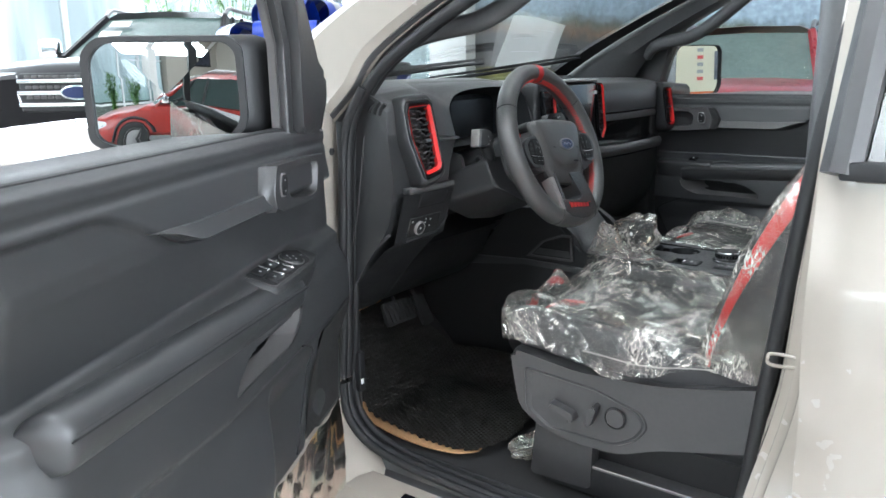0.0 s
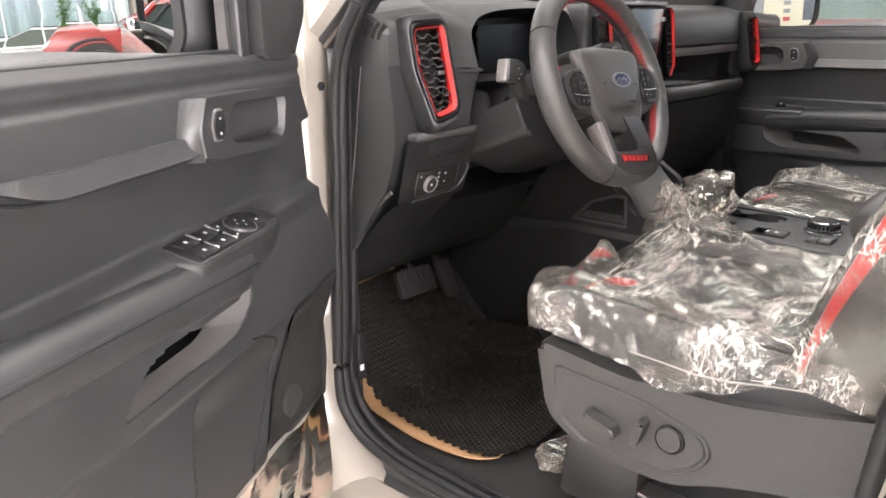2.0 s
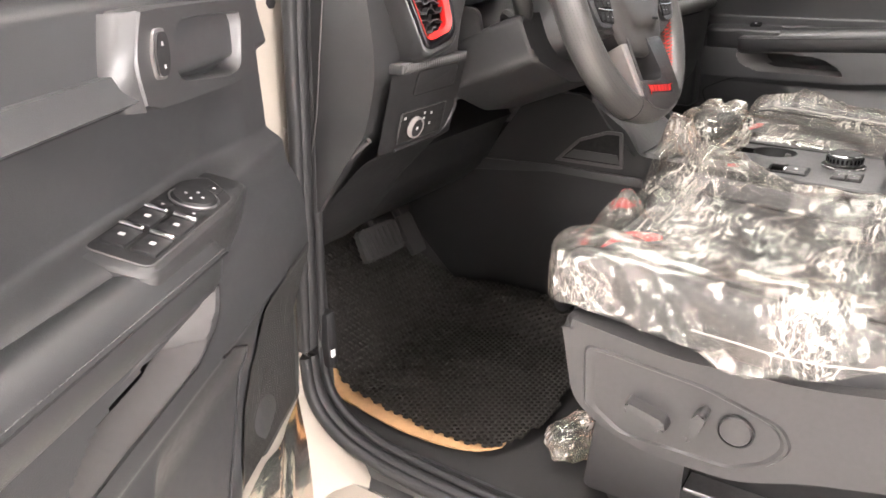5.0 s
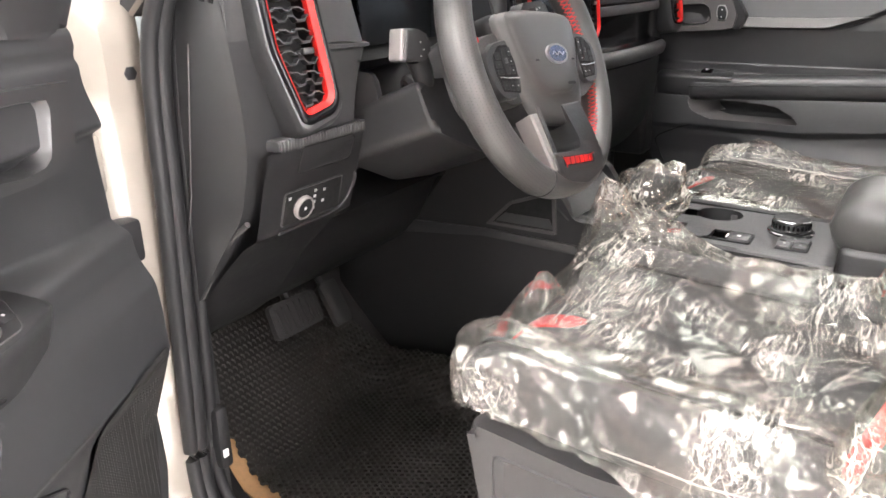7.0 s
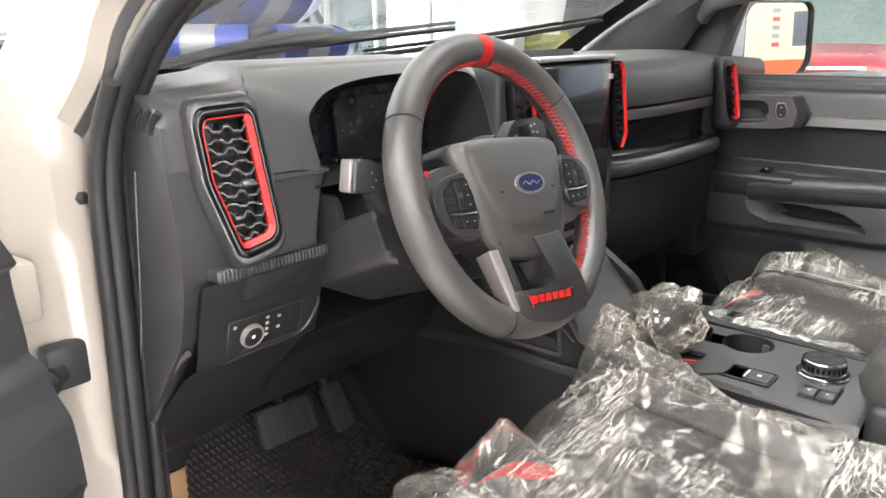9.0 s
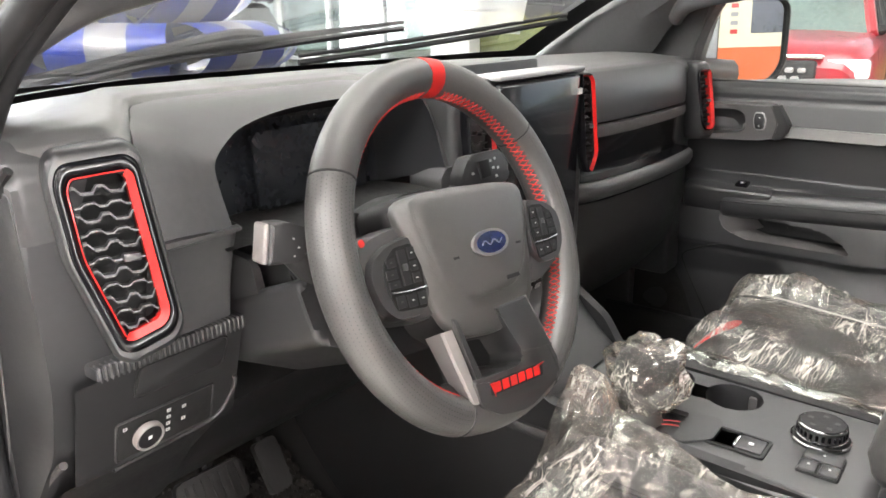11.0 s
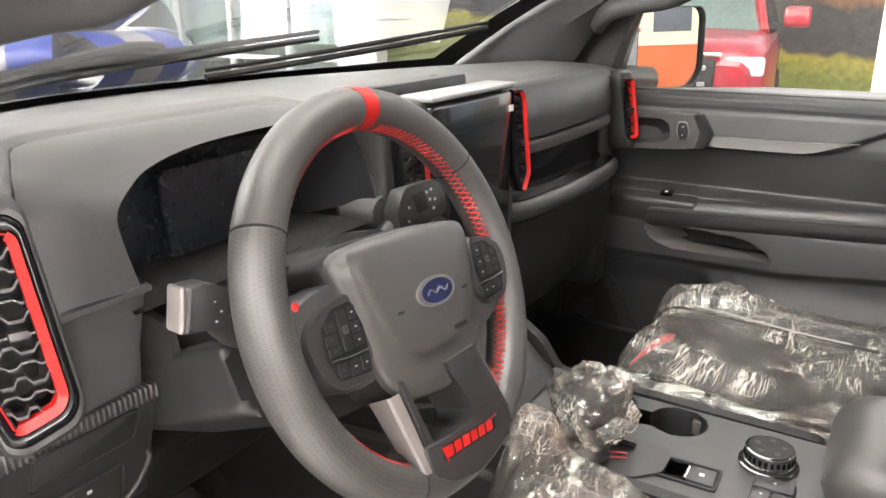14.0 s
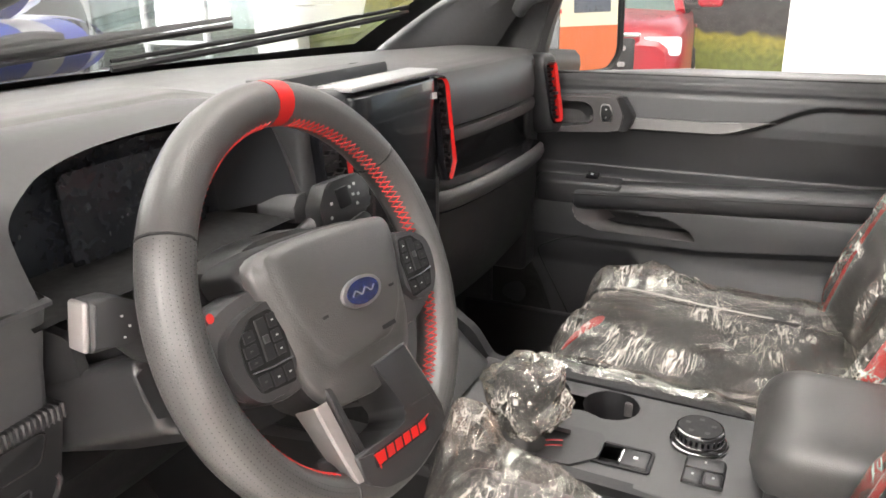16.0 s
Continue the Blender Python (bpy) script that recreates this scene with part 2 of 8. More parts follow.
WRAP = film("smooth_film", 0.12, 0.04, 0.8, 0.10)
MIRROR = material("mirror_glass", (0.50, 0.52, 0.52), 0.0, metal=1.0, vary=0.0)
HEADLINE = material("roof_lining", (0.055, 0.055, 0.058), 0.9, bump=0.5, grain=600)
PAPER = material("white_paper", (0.60, 0.60, 0.58), 0.8, vary=0.04)
INK = material("grey_print", (0.3, 0.3, 0.32), 0.8)

# ---- mesh tools ----
def origin_of(ob):
    while ob.parent:
        ob = ob.parent
    return ob.location


def part(name, bm, mat, parent=None, label="", sharp=38, kind=""):
    """Links a bmesh, made in world metres, as one mesh object under parent."""
    bmesh.ops.recalc_face_normals(bm, faces=bm.faces)
    if parent:
        bmesh.ops.translate(bm, verts=bm.verts, vec=-origin_of(parent))
    me = bpy.data.meshes.new(name)
    bm.to_mesh(me)
    bm.free()
    me.materials.append(mat)
    me.shade_smooth()
    me.set_sharp_from_angle(angle=radians(sharp))
    ob = new(name, me)
    ob.parent = parent
    if label:
        ob["label"] = label
    if kind:
        ob["kind"] = kind
    return ob


def thing(name, at, label, category, group="", kind=""):
    ob = new(name)
    ob.location = at
    ob.empty_display_size = 0.05
    return tagged(ob, label, category, group, kind)


def solo(name, bm, mat, label, category, group="", kind="", sharp=38):
    return tagged(part(name, bm, mat, None, "", sharp), label, category, group, kind)


def put(bm, m):
    bmesh.ops.transform(bm, matrix=m, verts=bm.verts)
    return bm


def axes(o, x, y, z=None):
    """A matrix with the given origin and axis directions."""
    x, y = Vector(x).normalized(), Vector(y)
    z = Vector(z).normalized() if z else x.cross(y).normalized()
    y = z.cross(x) if z is None else y.normalized()
    m = Matrix.Identity(4)
    for i, c in enumerate((x, y, z)):
        m[0][i], m[1][i], m[2][i] = c
    m.translation = Vector(o)
    return m


def join(*parts):
    out = bmesh.new()
    for b in parts:
        me = bpy.data.meshes.new("t")
        b.to_mesh(me)
        b.free()
        out.from_mesh(me)
        bpy.data.meshes.remove(me)
    return out


def rbox(x0, x1, y0, y1, z0, z1, r=0.004, seg=2):
    bm = bmesh.new()
    bmesh.ops.create_cube(bm, size=1)
    put(bm, Matrix.Translation(((x0 + x1) / 2, (y0 + y1) / 2, (z0 + z1) / 2)) @ Matrix.Diagonal((x1 - x0, y1 - y0, z1 - z0, 1)))
    if r:
        bmesh.ops.bevel(bm, geom=bm.edges[:], offset=r, segments=seg, profile=0.5, affect="EDGES")
    return bm


def curve(points, n=6, closed=False):
    """Points of a smooth curve through the given points."""
    p = [Vector(q) for q in points]
    k, out = len(p), []
    for i in range(k if closed else k - 1):
        a, b, c, d = (p[(i + j) % k] if closed else p[min(max(i + j, 0), k - 1)] for j in (-1, 0, 1, 2))
        for s in range(n):
            t = s / n
            out.append(0.5 * (2 * b + (c - a) * t + (2 * a - 5 * b + 4 * c - d) * t * t + (3 * b - a - 3 * c + d) * t ** 3))
    if not closed:
        out.append(p[-1])
    return out


def rounded(outline, r, n=4):
    """A 2D outline with its corners cut to arcs of about radius r."""
    out, k = [], len(outline)
    for i in range(k):
        a, b, c = (Vector(outline[(i + j) % k]) for j in (-1, 0, 1))
        ra = r if not isinstance(r, (list, tuple)) else r[i]
        la, lc = (a - b), (c - b)
        d = min(ra, la.length * 0.45, lc.length * 0.45)
        p, q = b + la.normalized() * d, b + lc.normalized() * d
        for s in range(n + 1):
            t = s / n
            out.append((1 - t) ** 2 * p + 2 * t * (1 - t) * b + t * t * q)
    return out


def prism(outline, depth, m=None, bevel=0.0, seg=2, back=True):
    """A flat outline in local x, y, thick along local z from 0 to depth, its front edge rounded."""
    bm = bmesh.new()
    top = [bm.verts.new((p[0], p[1], depth)) for p in outline]
    low = [bm.verts.new((p[0], p[1], 0)) for p in outline]
    front = bm.faces.new(top)
    k = len(top)
    for i in range(k):
        bm.faces.new((low[i], low[(i + 1) % k], top[(i + 1) % k], top[i]))
    if back:
        bm.faces.new(low[::-1])
    if bevel:
        bmesh.ops.bevel(bm, geom=list(front.edges), offset=bevel, segments=seg, profile=0.5, affect="EDGES")
    return put(bm, m) if m else bm


def ring(outer, inner, depth, m=None):
    """A frame between two outlines of equal count, thick along local z."""
    bm = bmesh.new()
    k = len(outer)
    rows = [[bm.verts.new((p[0], p[1], z)) for p in o] for o, z in ((outer, 0), (outer, depth), (inner, depth), (inner, 0))]
    for a, b in zip(rows, rows[1:] + rows[:1]):
        for i in range(k):
            bm.faces.new((a[i], a[(i + 1) % k], b[(i + 1) % k], b[i]))
    return put(bm, m) if m else bm


def scaled(outline, f, about=None):
    c = Vector(about) if about else sum((Vector(p) for p in outline), Vector((0, 0))) / len(outline)
    return [c + (Vector(p) - c) * f for p in outline]


def inset(outline, d):
    """The outline moved inwards by d (counter-clockwise or clockwise)."""
    k = len(outline)
    turn = sum(outline[i][0] * outline[(i + 1) % k][1] - outline[(i + 1) % k][0] * outline[i][1] for i in range(k))
    s, out = (1 if turn > 0 else -1), []
    for i in range(k):
        a, b, c = (Vector(outline[(i + j) % k][:2]) for j in (-1, 0, 1))
        e, f = (b - a), (c - b)
        e, f = (e.normalized() if e.length > 1e-9 else f.normalized()), (f.normalized() if f.length > 1e-9 else e.normalized())
        n = Vector((-e.y - f.y, e.x + f.x))
        n = n.normalized() / max(0.5, math.sqrt((1 + e.dot(f)) / 2)) if n.length > 1e-9 else n
        out.append(b + n * d * s)
    return out


def tube(points, r, sides=10, closed=False, section=None, up=(0, 0, 1), caps=True):
    """A round (or given section) bar along points; r may be a list."""
    p = [Vector(q) for q in points]
    k = len(p)
    bm, rows = bmesh.new(), []
    sec = section or [(math.cos(2 * math.pi * i / sides), math.sin(2 * math.pi * i / sides)) for i in range(sides)]
    for i, q in enumerate(p):
        a, b = (p[(i - 1) % k], p[(i + 1) % k]) if closed else (p[max(i - 1, 0)], p[min(i + 1, k - 1)])
        t = (b - a).normalized()
        s = t.cross(Vector(up))
        s = s.normalized() if s.length > 1e-6 else t.orthogonal().normalized()
        w = s.cross(t)
        ri = r[i] if isinstance(r, (list, tuple)) else r
        rows.append([bm.verts.new(q + (s * x + w * y) * ri) for x, y in sec])
    n = len(sec)
    for i in range(k if closed else k - 1):
        a, b = rows[i], rows[(i + 1) % k]
        for j in range(n):
            bm.faces.new((a[j], a[(j + 1) % n], b[(j + 1) % n], b[j]))
    if caps and not closed:
        bm.faces.new(rows[0][::-1])
        bm.faces.new(rows[-1])
    return bm


def loft(rows, closed=False, caps=False):
    """Skin over rows of points of equal count."""
    bm = bmesh.new()
    v = [[bm.verts.new(p) for p in row] for row in rows]
    n = len(v[0])
    for a, b in zip(v, v[1:]):
        for j in range(n if closed else n - 1):
            bm.faces.new((a[j], a[(j + 1) % n], b[(j + 1) % n], b[j]))
    if caps:
        bm.faces.new(v[0][::-1])
        bm.faces.new(v[-1])
    return bm


def sheet(f, nu, nv):
    """A surface from f(s, t), s and t from 0 to 1."""
    return loft([[f(i / nu, j / nv) for j in range(nv + 1)] for i in range(nu + 1)])


def thick(bm, d):
    bmesh.ops.recalc_face_normals(bm, faces=bm.faces)
    bmesh.ops.solidify(bm, geom=bm.faces[:], thickness=d)
    return bm


def solid(bm, vec):
    """Gives a sheet depth along vec."""
    got = bmesh.ops.extrude_face_region(bm, geom=bm.faces[:])
    bmesh.ops.translate(bm, verts=[v for v in got["geom"] if isinstance(v, bmesh.types.BMVert)], vec=vec)
    return bm


def lathe(profile, m, seg=28):
    """Turns (radius, height) round the local z axis."""
    rows = [[(r * math.cos(2 * math.pi * i / seg), r * math.sin(2 * math.pi * i / seg), h) for i in range(seg)] for r, h in profile]
    bm = loft(rows, True)
    bm.verts.ensure_lookup_table()
    if profile[-1][0] < 0.005:
        bm.faces.new(bm.verts[-seg:])
    return put(bm, m)


def hoop(profile, m, seg=36):
    """A closed ring: turns a closed (radius, height) outline round the local z axis."""
    return lathe(profile + profile[:1], m, seg)


def angular(outline, c, n=72):
    """Points where rays from c, evenly turned, leave a star-shaped outline."""
    out, k = [], len(outline)
    for i in range(n):
        a = 2 * math.pi * i / n
        d, best = Vector((math.cos(a), math.sin(a))), None
        for j in range(k):
            p, q = Vector(outline[j][:2]) - Vector(c), Vector(outline[(j + 1) % k][:2]) - Vector(c)
            e = q - p
            den = d.x * e.y - d.y * e.x
            if abs(den) < 1e-12:
                continue
            t, s = (p.x * e.y - p.y * e.x) / den, (p.x * d.y - p.y * d.x) / den
            if t > 0 and -1e-6 <= s <= 1 + 1e-6 and (best is None or t > best):
                best = t
        out.append(Vector(c) + d * (best or 0))
    return out


def step(a, b, x):
    t = min(1.0, max(0.0, (x - a) / (b - a)))
    return t * t * (3 - 2 * t)


def lerp(a, b, t):
    return a + (b - a) * t

def knot(i, j, seed):
    """A fixed random height of one lattice corner, from -1 to 1."""
    q = math.sin(i * 127.1 + j * 311.7 + seed * 74.7) * 43758.5453
    return 2 * (q - math.floor(q)) - 1


def facets(x, y, seed):
    """Crisp flat facets: heights of a jittered lattice, joined by plane triangles."""
    i, j = math.floor(x), math.floor(y)
    a, b = x - i, y - j
    p, q, r, w = knot(i, j, seed), knot(i + 1, j, seed), knot(i, j + 1, seed), knot(i + 1, j + 1, seed)
    if (i + j) % 2:
        return p + (q - p) * a + (r - p) * b if a + b < 1 else w + (r - w) * (1 - a) + (q - w) * (1 - b)
    return p + (q - p) * a + (w - q) * b if a > b else p + (w - r) * a + (r - p) * b


# ---- showroom ----
X0, X1, Y0, Y1, TOP = -12.5, 9.6, -10.5, 12.0, 4.0
TILE = material("floor_tile", (0.52, 0.50, 0.47), 0.16, vary=0.06, scale=1.5, coat=0.3)
WALLP = material("wall_paint", (0.76, 0.75, 0.72), 0.85, vary=0.04, scale=1.2, bump=0.2, grain=60)
BEIGE = material("beige_wall_paint", (0.42, 0.39, 0.34), 0.85, vary=0.04, scale=1.2, bump=0.2, grain=60)
CEIL = material("ceiling_paint", (0.8, 0.8, 0.79), 0.9, vary=0.03)
ALU = material("white_frame", (0.72, 0.73, 0.73), 0.4, vary=0.05)
ORANGE = material("orange_board", (0.62, 0.12, 0.02), 0.5, vary=0.08, scale=2)
CREAMB = material("cream_board", (0.72, 0.66, 0.5), 0.6, vary=0.04)
DARKPIC = material("dark_picture", (0.03, 0.035, 0.06), 0.3, vary=0.8, scale=4)


def mural():
    """A printed landscape: field, dark wood and pale mountains."""
    m = bpy.data.materials.new("mural_print")
    m.use_nodes = True
    n, link = m.node_tree.nodes, m.node_tree.links.new
    p = n["Principled BSDF"]
    p.inputs["Roughness"].default_value = 0.55
    where, sep = n.new("ShaderNodeTexCoord"), n.new("ShaderNodeSeparateXYZ")
    link(where.outputs["Object"], sep.inputs[0])
    a, b, c = (n.new("ShaderNodeTexNoise") for _ in range(3))
    for q, s in ((a, 0.8), (b, 3.5), (c, 14.0)):
        q.inputs["Scale"].default_value, q.inputs["Detail"].default_value = s, 6
        link(where.outputs["Object"], q.inputs["Vector"])
    h = n.new("ShaderNodeMath")
    h.operation = "MULTIPLY_ADD"
    h.inputs[1].default_value = 0.35
    link(b.outputs[0], h.inputs[0])
    link(sep.outputs["Z"], h.inputs[2])
    h2 = n.new("ShaderNodeMath")
    h2.operation = "MULTIPLY_ADD"
    h2.inputs[1].default_value = -0.09
    link(sep.outputs["Y"], h2.inputs[0])
    link(h.outputs[0], h2.inputs[2])
    ramp = n.new("ShaderNodeValToRGB")
    e = ramp.color_ramp
    stops = ((0.0, (0.10, 0.12, 0.03)), (0.22, (0.13, 0.15, 0.03)), (0.275, (0.24, 0.21, 0.03)), (0.29, (0.04, 0.035, 0.035)), (0.42, (0.035, 0.035, 0.033)), (0.455, (0.15, 0.08, 0.035)), (0.485, (0.08, 0.09, 0.06)), (0.53, (0.24, 0.31, 0.37)), (0.75, (0.40, 0.48, 0.58)), (1.0, (0.52, 0.60, 0.68)))
    e.elements[0].position, e.elements[0].color = stops[0][0], (*stops[0][1], 1)
    e.elements[1].position, e.elements[1].color = stops[-1][0], (*stops[-1][1], 1)
    for s, col in stops[1:-1]:
        k = e.elements.new(s)
        k.color = (*col, 1)
    norm = n.new("ShaderNodeMapRange")
    norm.inputs[1].default_value, norm.inputs[2].default_value = -0.075, 3.925
    link(h2.outputs[0], norm.inputs[0])
    link(norm.outputs[0], ramp.inputs[0])
    tone = n.new("ShaderNodeMapRange")
    tone.inputs[1].default_value, tone.inputs[2].default_value, tone.inputs[3].default_value, tone.inputs[4].default_value = 0.3, 0.7, 0.75, 1.25
    link(c.outputs[0], tone.inputs[0])
    v = n.new("ShaderNodeVectorMath")
    v.operation = "SCALE"
    link(ramp.outputs[0], v.inputs[0])
    link(tone.outputs[0], v.inputs["Scale"])
    link(v.outputs[0], p.inputs["Base Color"])
    return m


def outdoors():
    """Street and greenery far outside the glass, its daylight put in as emission."""
    m = bpy.data.materials.new("glowing_outdoor_view")
    m.use_nodes = True
    n, link = m.node_tree.nodes, m.node_tree.links.new
    p = n["Principled BSDF"]
    where, sep = n.new("ShaderNodeTexCoord"), n.new("ShaderNodeSeparateXYZ")
    link(where.outputs["Object"], sep.inputs[0])
    b = n.new("ShaderNodeTexNoise")
    b.inputs["Scale"].default_value, b.inputs["Detail"].default_value = 3.0, 5
    link(where.outputs["Object"], b.inputs["Vector"])
    high = n.new("ShaderNodeMath")
    high.operation = "MULTIPLY_ADD"
    high.inputs[1].default_value = 0.9
    link(b.outputs[0], high.inputs[0])
    link(sep.outputs["Z"], high.inputs[2])
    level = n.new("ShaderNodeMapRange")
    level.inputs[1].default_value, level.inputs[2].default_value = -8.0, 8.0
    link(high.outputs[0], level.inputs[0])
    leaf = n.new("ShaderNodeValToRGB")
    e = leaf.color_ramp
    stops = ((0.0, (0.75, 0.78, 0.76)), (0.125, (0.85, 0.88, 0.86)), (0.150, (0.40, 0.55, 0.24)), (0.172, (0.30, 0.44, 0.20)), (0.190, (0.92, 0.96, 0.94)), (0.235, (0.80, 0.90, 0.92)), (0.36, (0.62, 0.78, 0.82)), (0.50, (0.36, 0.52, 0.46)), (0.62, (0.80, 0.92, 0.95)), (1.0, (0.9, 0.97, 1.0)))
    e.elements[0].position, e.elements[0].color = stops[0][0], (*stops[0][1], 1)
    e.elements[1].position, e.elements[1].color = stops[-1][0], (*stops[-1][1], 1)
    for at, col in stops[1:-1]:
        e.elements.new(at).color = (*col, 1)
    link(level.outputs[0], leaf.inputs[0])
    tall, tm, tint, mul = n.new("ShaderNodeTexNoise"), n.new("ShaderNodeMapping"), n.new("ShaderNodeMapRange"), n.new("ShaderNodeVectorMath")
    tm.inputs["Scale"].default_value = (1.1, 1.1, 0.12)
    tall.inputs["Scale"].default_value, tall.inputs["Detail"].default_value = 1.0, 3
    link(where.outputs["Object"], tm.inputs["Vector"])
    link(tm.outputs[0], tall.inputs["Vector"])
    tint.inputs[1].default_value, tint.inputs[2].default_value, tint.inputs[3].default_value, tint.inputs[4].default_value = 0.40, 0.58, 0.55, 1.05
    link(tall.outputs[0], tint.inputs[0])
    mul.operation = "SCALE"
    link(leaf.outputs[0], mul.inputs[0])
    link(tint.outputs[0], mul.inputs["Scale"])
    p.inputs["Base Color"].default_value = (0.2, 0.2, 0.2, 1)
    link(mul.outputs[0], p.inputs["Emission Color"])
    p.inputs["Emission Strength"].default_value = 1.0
    return m


def structure(name, bm, mat, label, cat):
    return solo(name, bm, mat, label, cat, kind="structure")


structure("display_platform", put(rbox(-2.6, 2.6, -1.2, 1.2, 0.0, 0.42, 0.02), pose(3.79, 7.44, 0, 0, 0, 35)), TILE, "low pale platform under the black off-roader", "platform")
structure("floor", rbox(X0, X1, Y0, Y1, -0.1, 0.0, 0), TILE, "pale polished showroom floor tiles", "floor")
structure("ceiling", rbox(X0, X1, Y0, Y1, TOP, TOP + 0.1, 0), CEIL, "plain white showroom ceiling", "ceiling")
structure("wall_south_west", rbox(X0, -5.8, Y0 - 0.1, Y0 + 0.1, 0, TOP, 0), BEIGE, "plain beige painted showroom wall", "wall")
structure("wall_south", rbox(0.6, X1, Y0 - 0.2, Y0, 0, TOP, 0), WALLP, "plain off-white painted showroom wall", "wall")
structure("wall_east", rbox(X1, X1 + 0.2, Y0, 7.0, 0, TOP, 0), mural(), "wall covered by a mountain landscape mural", "wall")
structure("column_east", rbox(X1 - 0.3, X1 + 0.25, 7.0, 7.8, 0, TOP, 0.01), WALLP, "pale painted wall column beside the mural", "column")


def glazing(name, length, m):
    """A glass front: frame bars, low rail and panes, along local x from 0 to length."""
    t = thing(name, m.translation, "tall glazed shop front with white metal bars", "window", kind="structure")
    n = round(length / 1.55)
    for i in range(n + 1):
        x = length * i / n
        part("mullion", put(rbox(x - 0.035, x + 0.035, -0.06, 0.06, 0, TOP, 0.004), m), ALU, t)
    for z in (0.04, 0.62, 3.1, TOP - 0.05):
        part("transom", put(rbox(0, length, -0.045, 0.045, z - 0.035, z + 0.035, 0.004), m), ALU, t)
    for i in range(n):
        g = part("pane", put(rbox(length * i / n + 0.035, length * (i + 1) / n - 0.035, -0.006, 0.006, 0.07, TOP - 0.08, 0), m), GLASS, t)
        g.visible_shadow = False


glazing("window_1", X1 - X0, pose(X0, Y1, 0))
glazing("window_2", 4.2, pose(X1 + 0.1, 7.8, 0, 0, 0, 90))
glazing("window_4", 6.4, pose(-5.8, Y0, 0))
glazing("window_3", Y1 - Y0, pose(X0, Y0, 0, 0, 0, 90))
OUT = outdoors()
# boards that glow in place of a daylit street
structure("backdrop", rbox(-30, 34, 26, 26.2, -1, 14, 0), OUT, "self-glowing view of a street with trees outside the glass", "backdrop")
structure("backdrop_east", rbox(26, 26.2, 4, 26, -1, 14, 0), OUT, "self-glowing view of a street with trees outside the glass", "backdrop")
structure("backdrop_west", rbox(-26.2, -26, -24, 26, -1, 14, 0), OUT, "self-glowing view of a street with trees outside the glass", "backdrop")
structure("backdrop_south", rbox(-30, 12, -24.2, -24, -1, 14, 0), OUT, "self-glowing view of a street with trees outside the glass", "backdrop")
structure("wall_west", rbox(X0 - 0.1, X0 + 0.3, Y0 + 0.1, -6.9, 0, TOP, 0.01), BEIGE, "beige painted wall in the showroom corner", "wall")
structure("column_west", rbox(X0 + 0.1, X0 + 0.5, -6.4, -6.1, 0, TOP, 0.01), WALLP, "slim pale painted column", "column")
structure("ground", rbox(-40, 40, -40, 40, -0.3, -0.11, 0), material("pale_paving", (0.10, 0.11, 0.08), 0.9, vary=0.2), "pale paving round the showroom", "ground")
# assumed ceiling light panels, added out of view to go with the fill lamps
LAMP = glow("light_panel", (1.0, 0.98, 0.96), 3.0)
for px in (-5.4, -1.8, 1.8, 5.4):
    for py in (-4.5, 0.0, 4.5):
        t = thing("assumed_ceiling_light", (px, py, TOP), "slim white light panel assumed on the unseen ceiling", "ceiling light", "showroom ceiling lights")
        part("frame", rbox(px - 0.65, px + 0.65, py - 0.2, py + 0.2, TOP - 0.05, TOP + 0.002, 0.004), ALU, t)
        part("diffuser", rbox(px - 0.59, px + 0.59, py - 0.15, py + 0.15, TOP - 0.058, TOP - 0.04, 0.002), LAMP, t, "glowing white diffuser")

# ---- pickup truck shell ----
truck = thing("pickup_truck", (0, 0.2, 0), "cream painted double-cab pickup truck with the driver's door open", "pickup truck")


def mirrored(points, s):
    return [(s * x, y, z) for x, y, z in points]


# bonnet, wings and front
def bonnet(s, t):
    y = lerp(0.92, 2.12, s)
    x = lerp(-0.86, 0.86, t)
    a = abs(x) / 0.86
    z = 1.315 - 0.05 * s - 0.13 * step(0.8, 1.0, s) - 0.035 * a ** 2 - 0.07 * step(0.9, 1.0, a)
    z += 0.022 * (step(0.42, 0.5, a) - step(0.88, 1.0, a))
    return (x, y + 0.03 * (1 - a * a), z)


part("bonnet", solid(sheet(bonnet, 24, 40), (0, 0, -0.012)), PAINT, truck)
for s in (-1, 1):
    def wing(a, b):
        y = lerp(0.46, 2.15, a)
        z = lerp(0.55, 1.262 - 0.05 * a, b)
        x = 0.90 + 0.07 * math.sin(math.pi * min(1, b * 1.1)) * step(0.1, 0.4, a) - 0.05 * b
        return (s * x, y, z)
    part("wing", solid(sheet(wing, 20, 14), (-s * 0.012, 0, 0)), PAINT, truck)
    part("headlight", rbox(s * 0.55 if s > 0 else -0.9, 0.9 if s > 0 else -0.55, 2.08, 2.22, 0.95, 1.15, 0.03), CHROME, truck)
    for y in (1.62, -1.62):
        wheel_at = axes((s * 0.86, y, 0.41), (0, 1, 0), (0, 0, 1), (s, 0, 0))
        w = part("wheel", lathe([(0.2, 0.1), (0.24, 0.12), (0.38, 0.12), (0.41, 0.08), (0.41, -0.08), (0.38, -0.12), (0.2, -0.12)], wheel_at, 40), RUBBER, truck, "chunky black tyre")
        part("rim", lathe([(0.01, 0.09), (0.08, 0.10), (0.21, 0.085), (0.24, 0.125), (0.24, 0.0)], wheel_at, 24), SATIN, w)
part("bumper", rbox(-0.92, 0.92, 2.1, 2.3, 0.45, 0.95, 0.05, 3), DEEP, truck)
part("grille", rbox(-0.6, 0.6, 2.12, 2.24, 0.85, 1.18, 0.03), DEEP, truck)
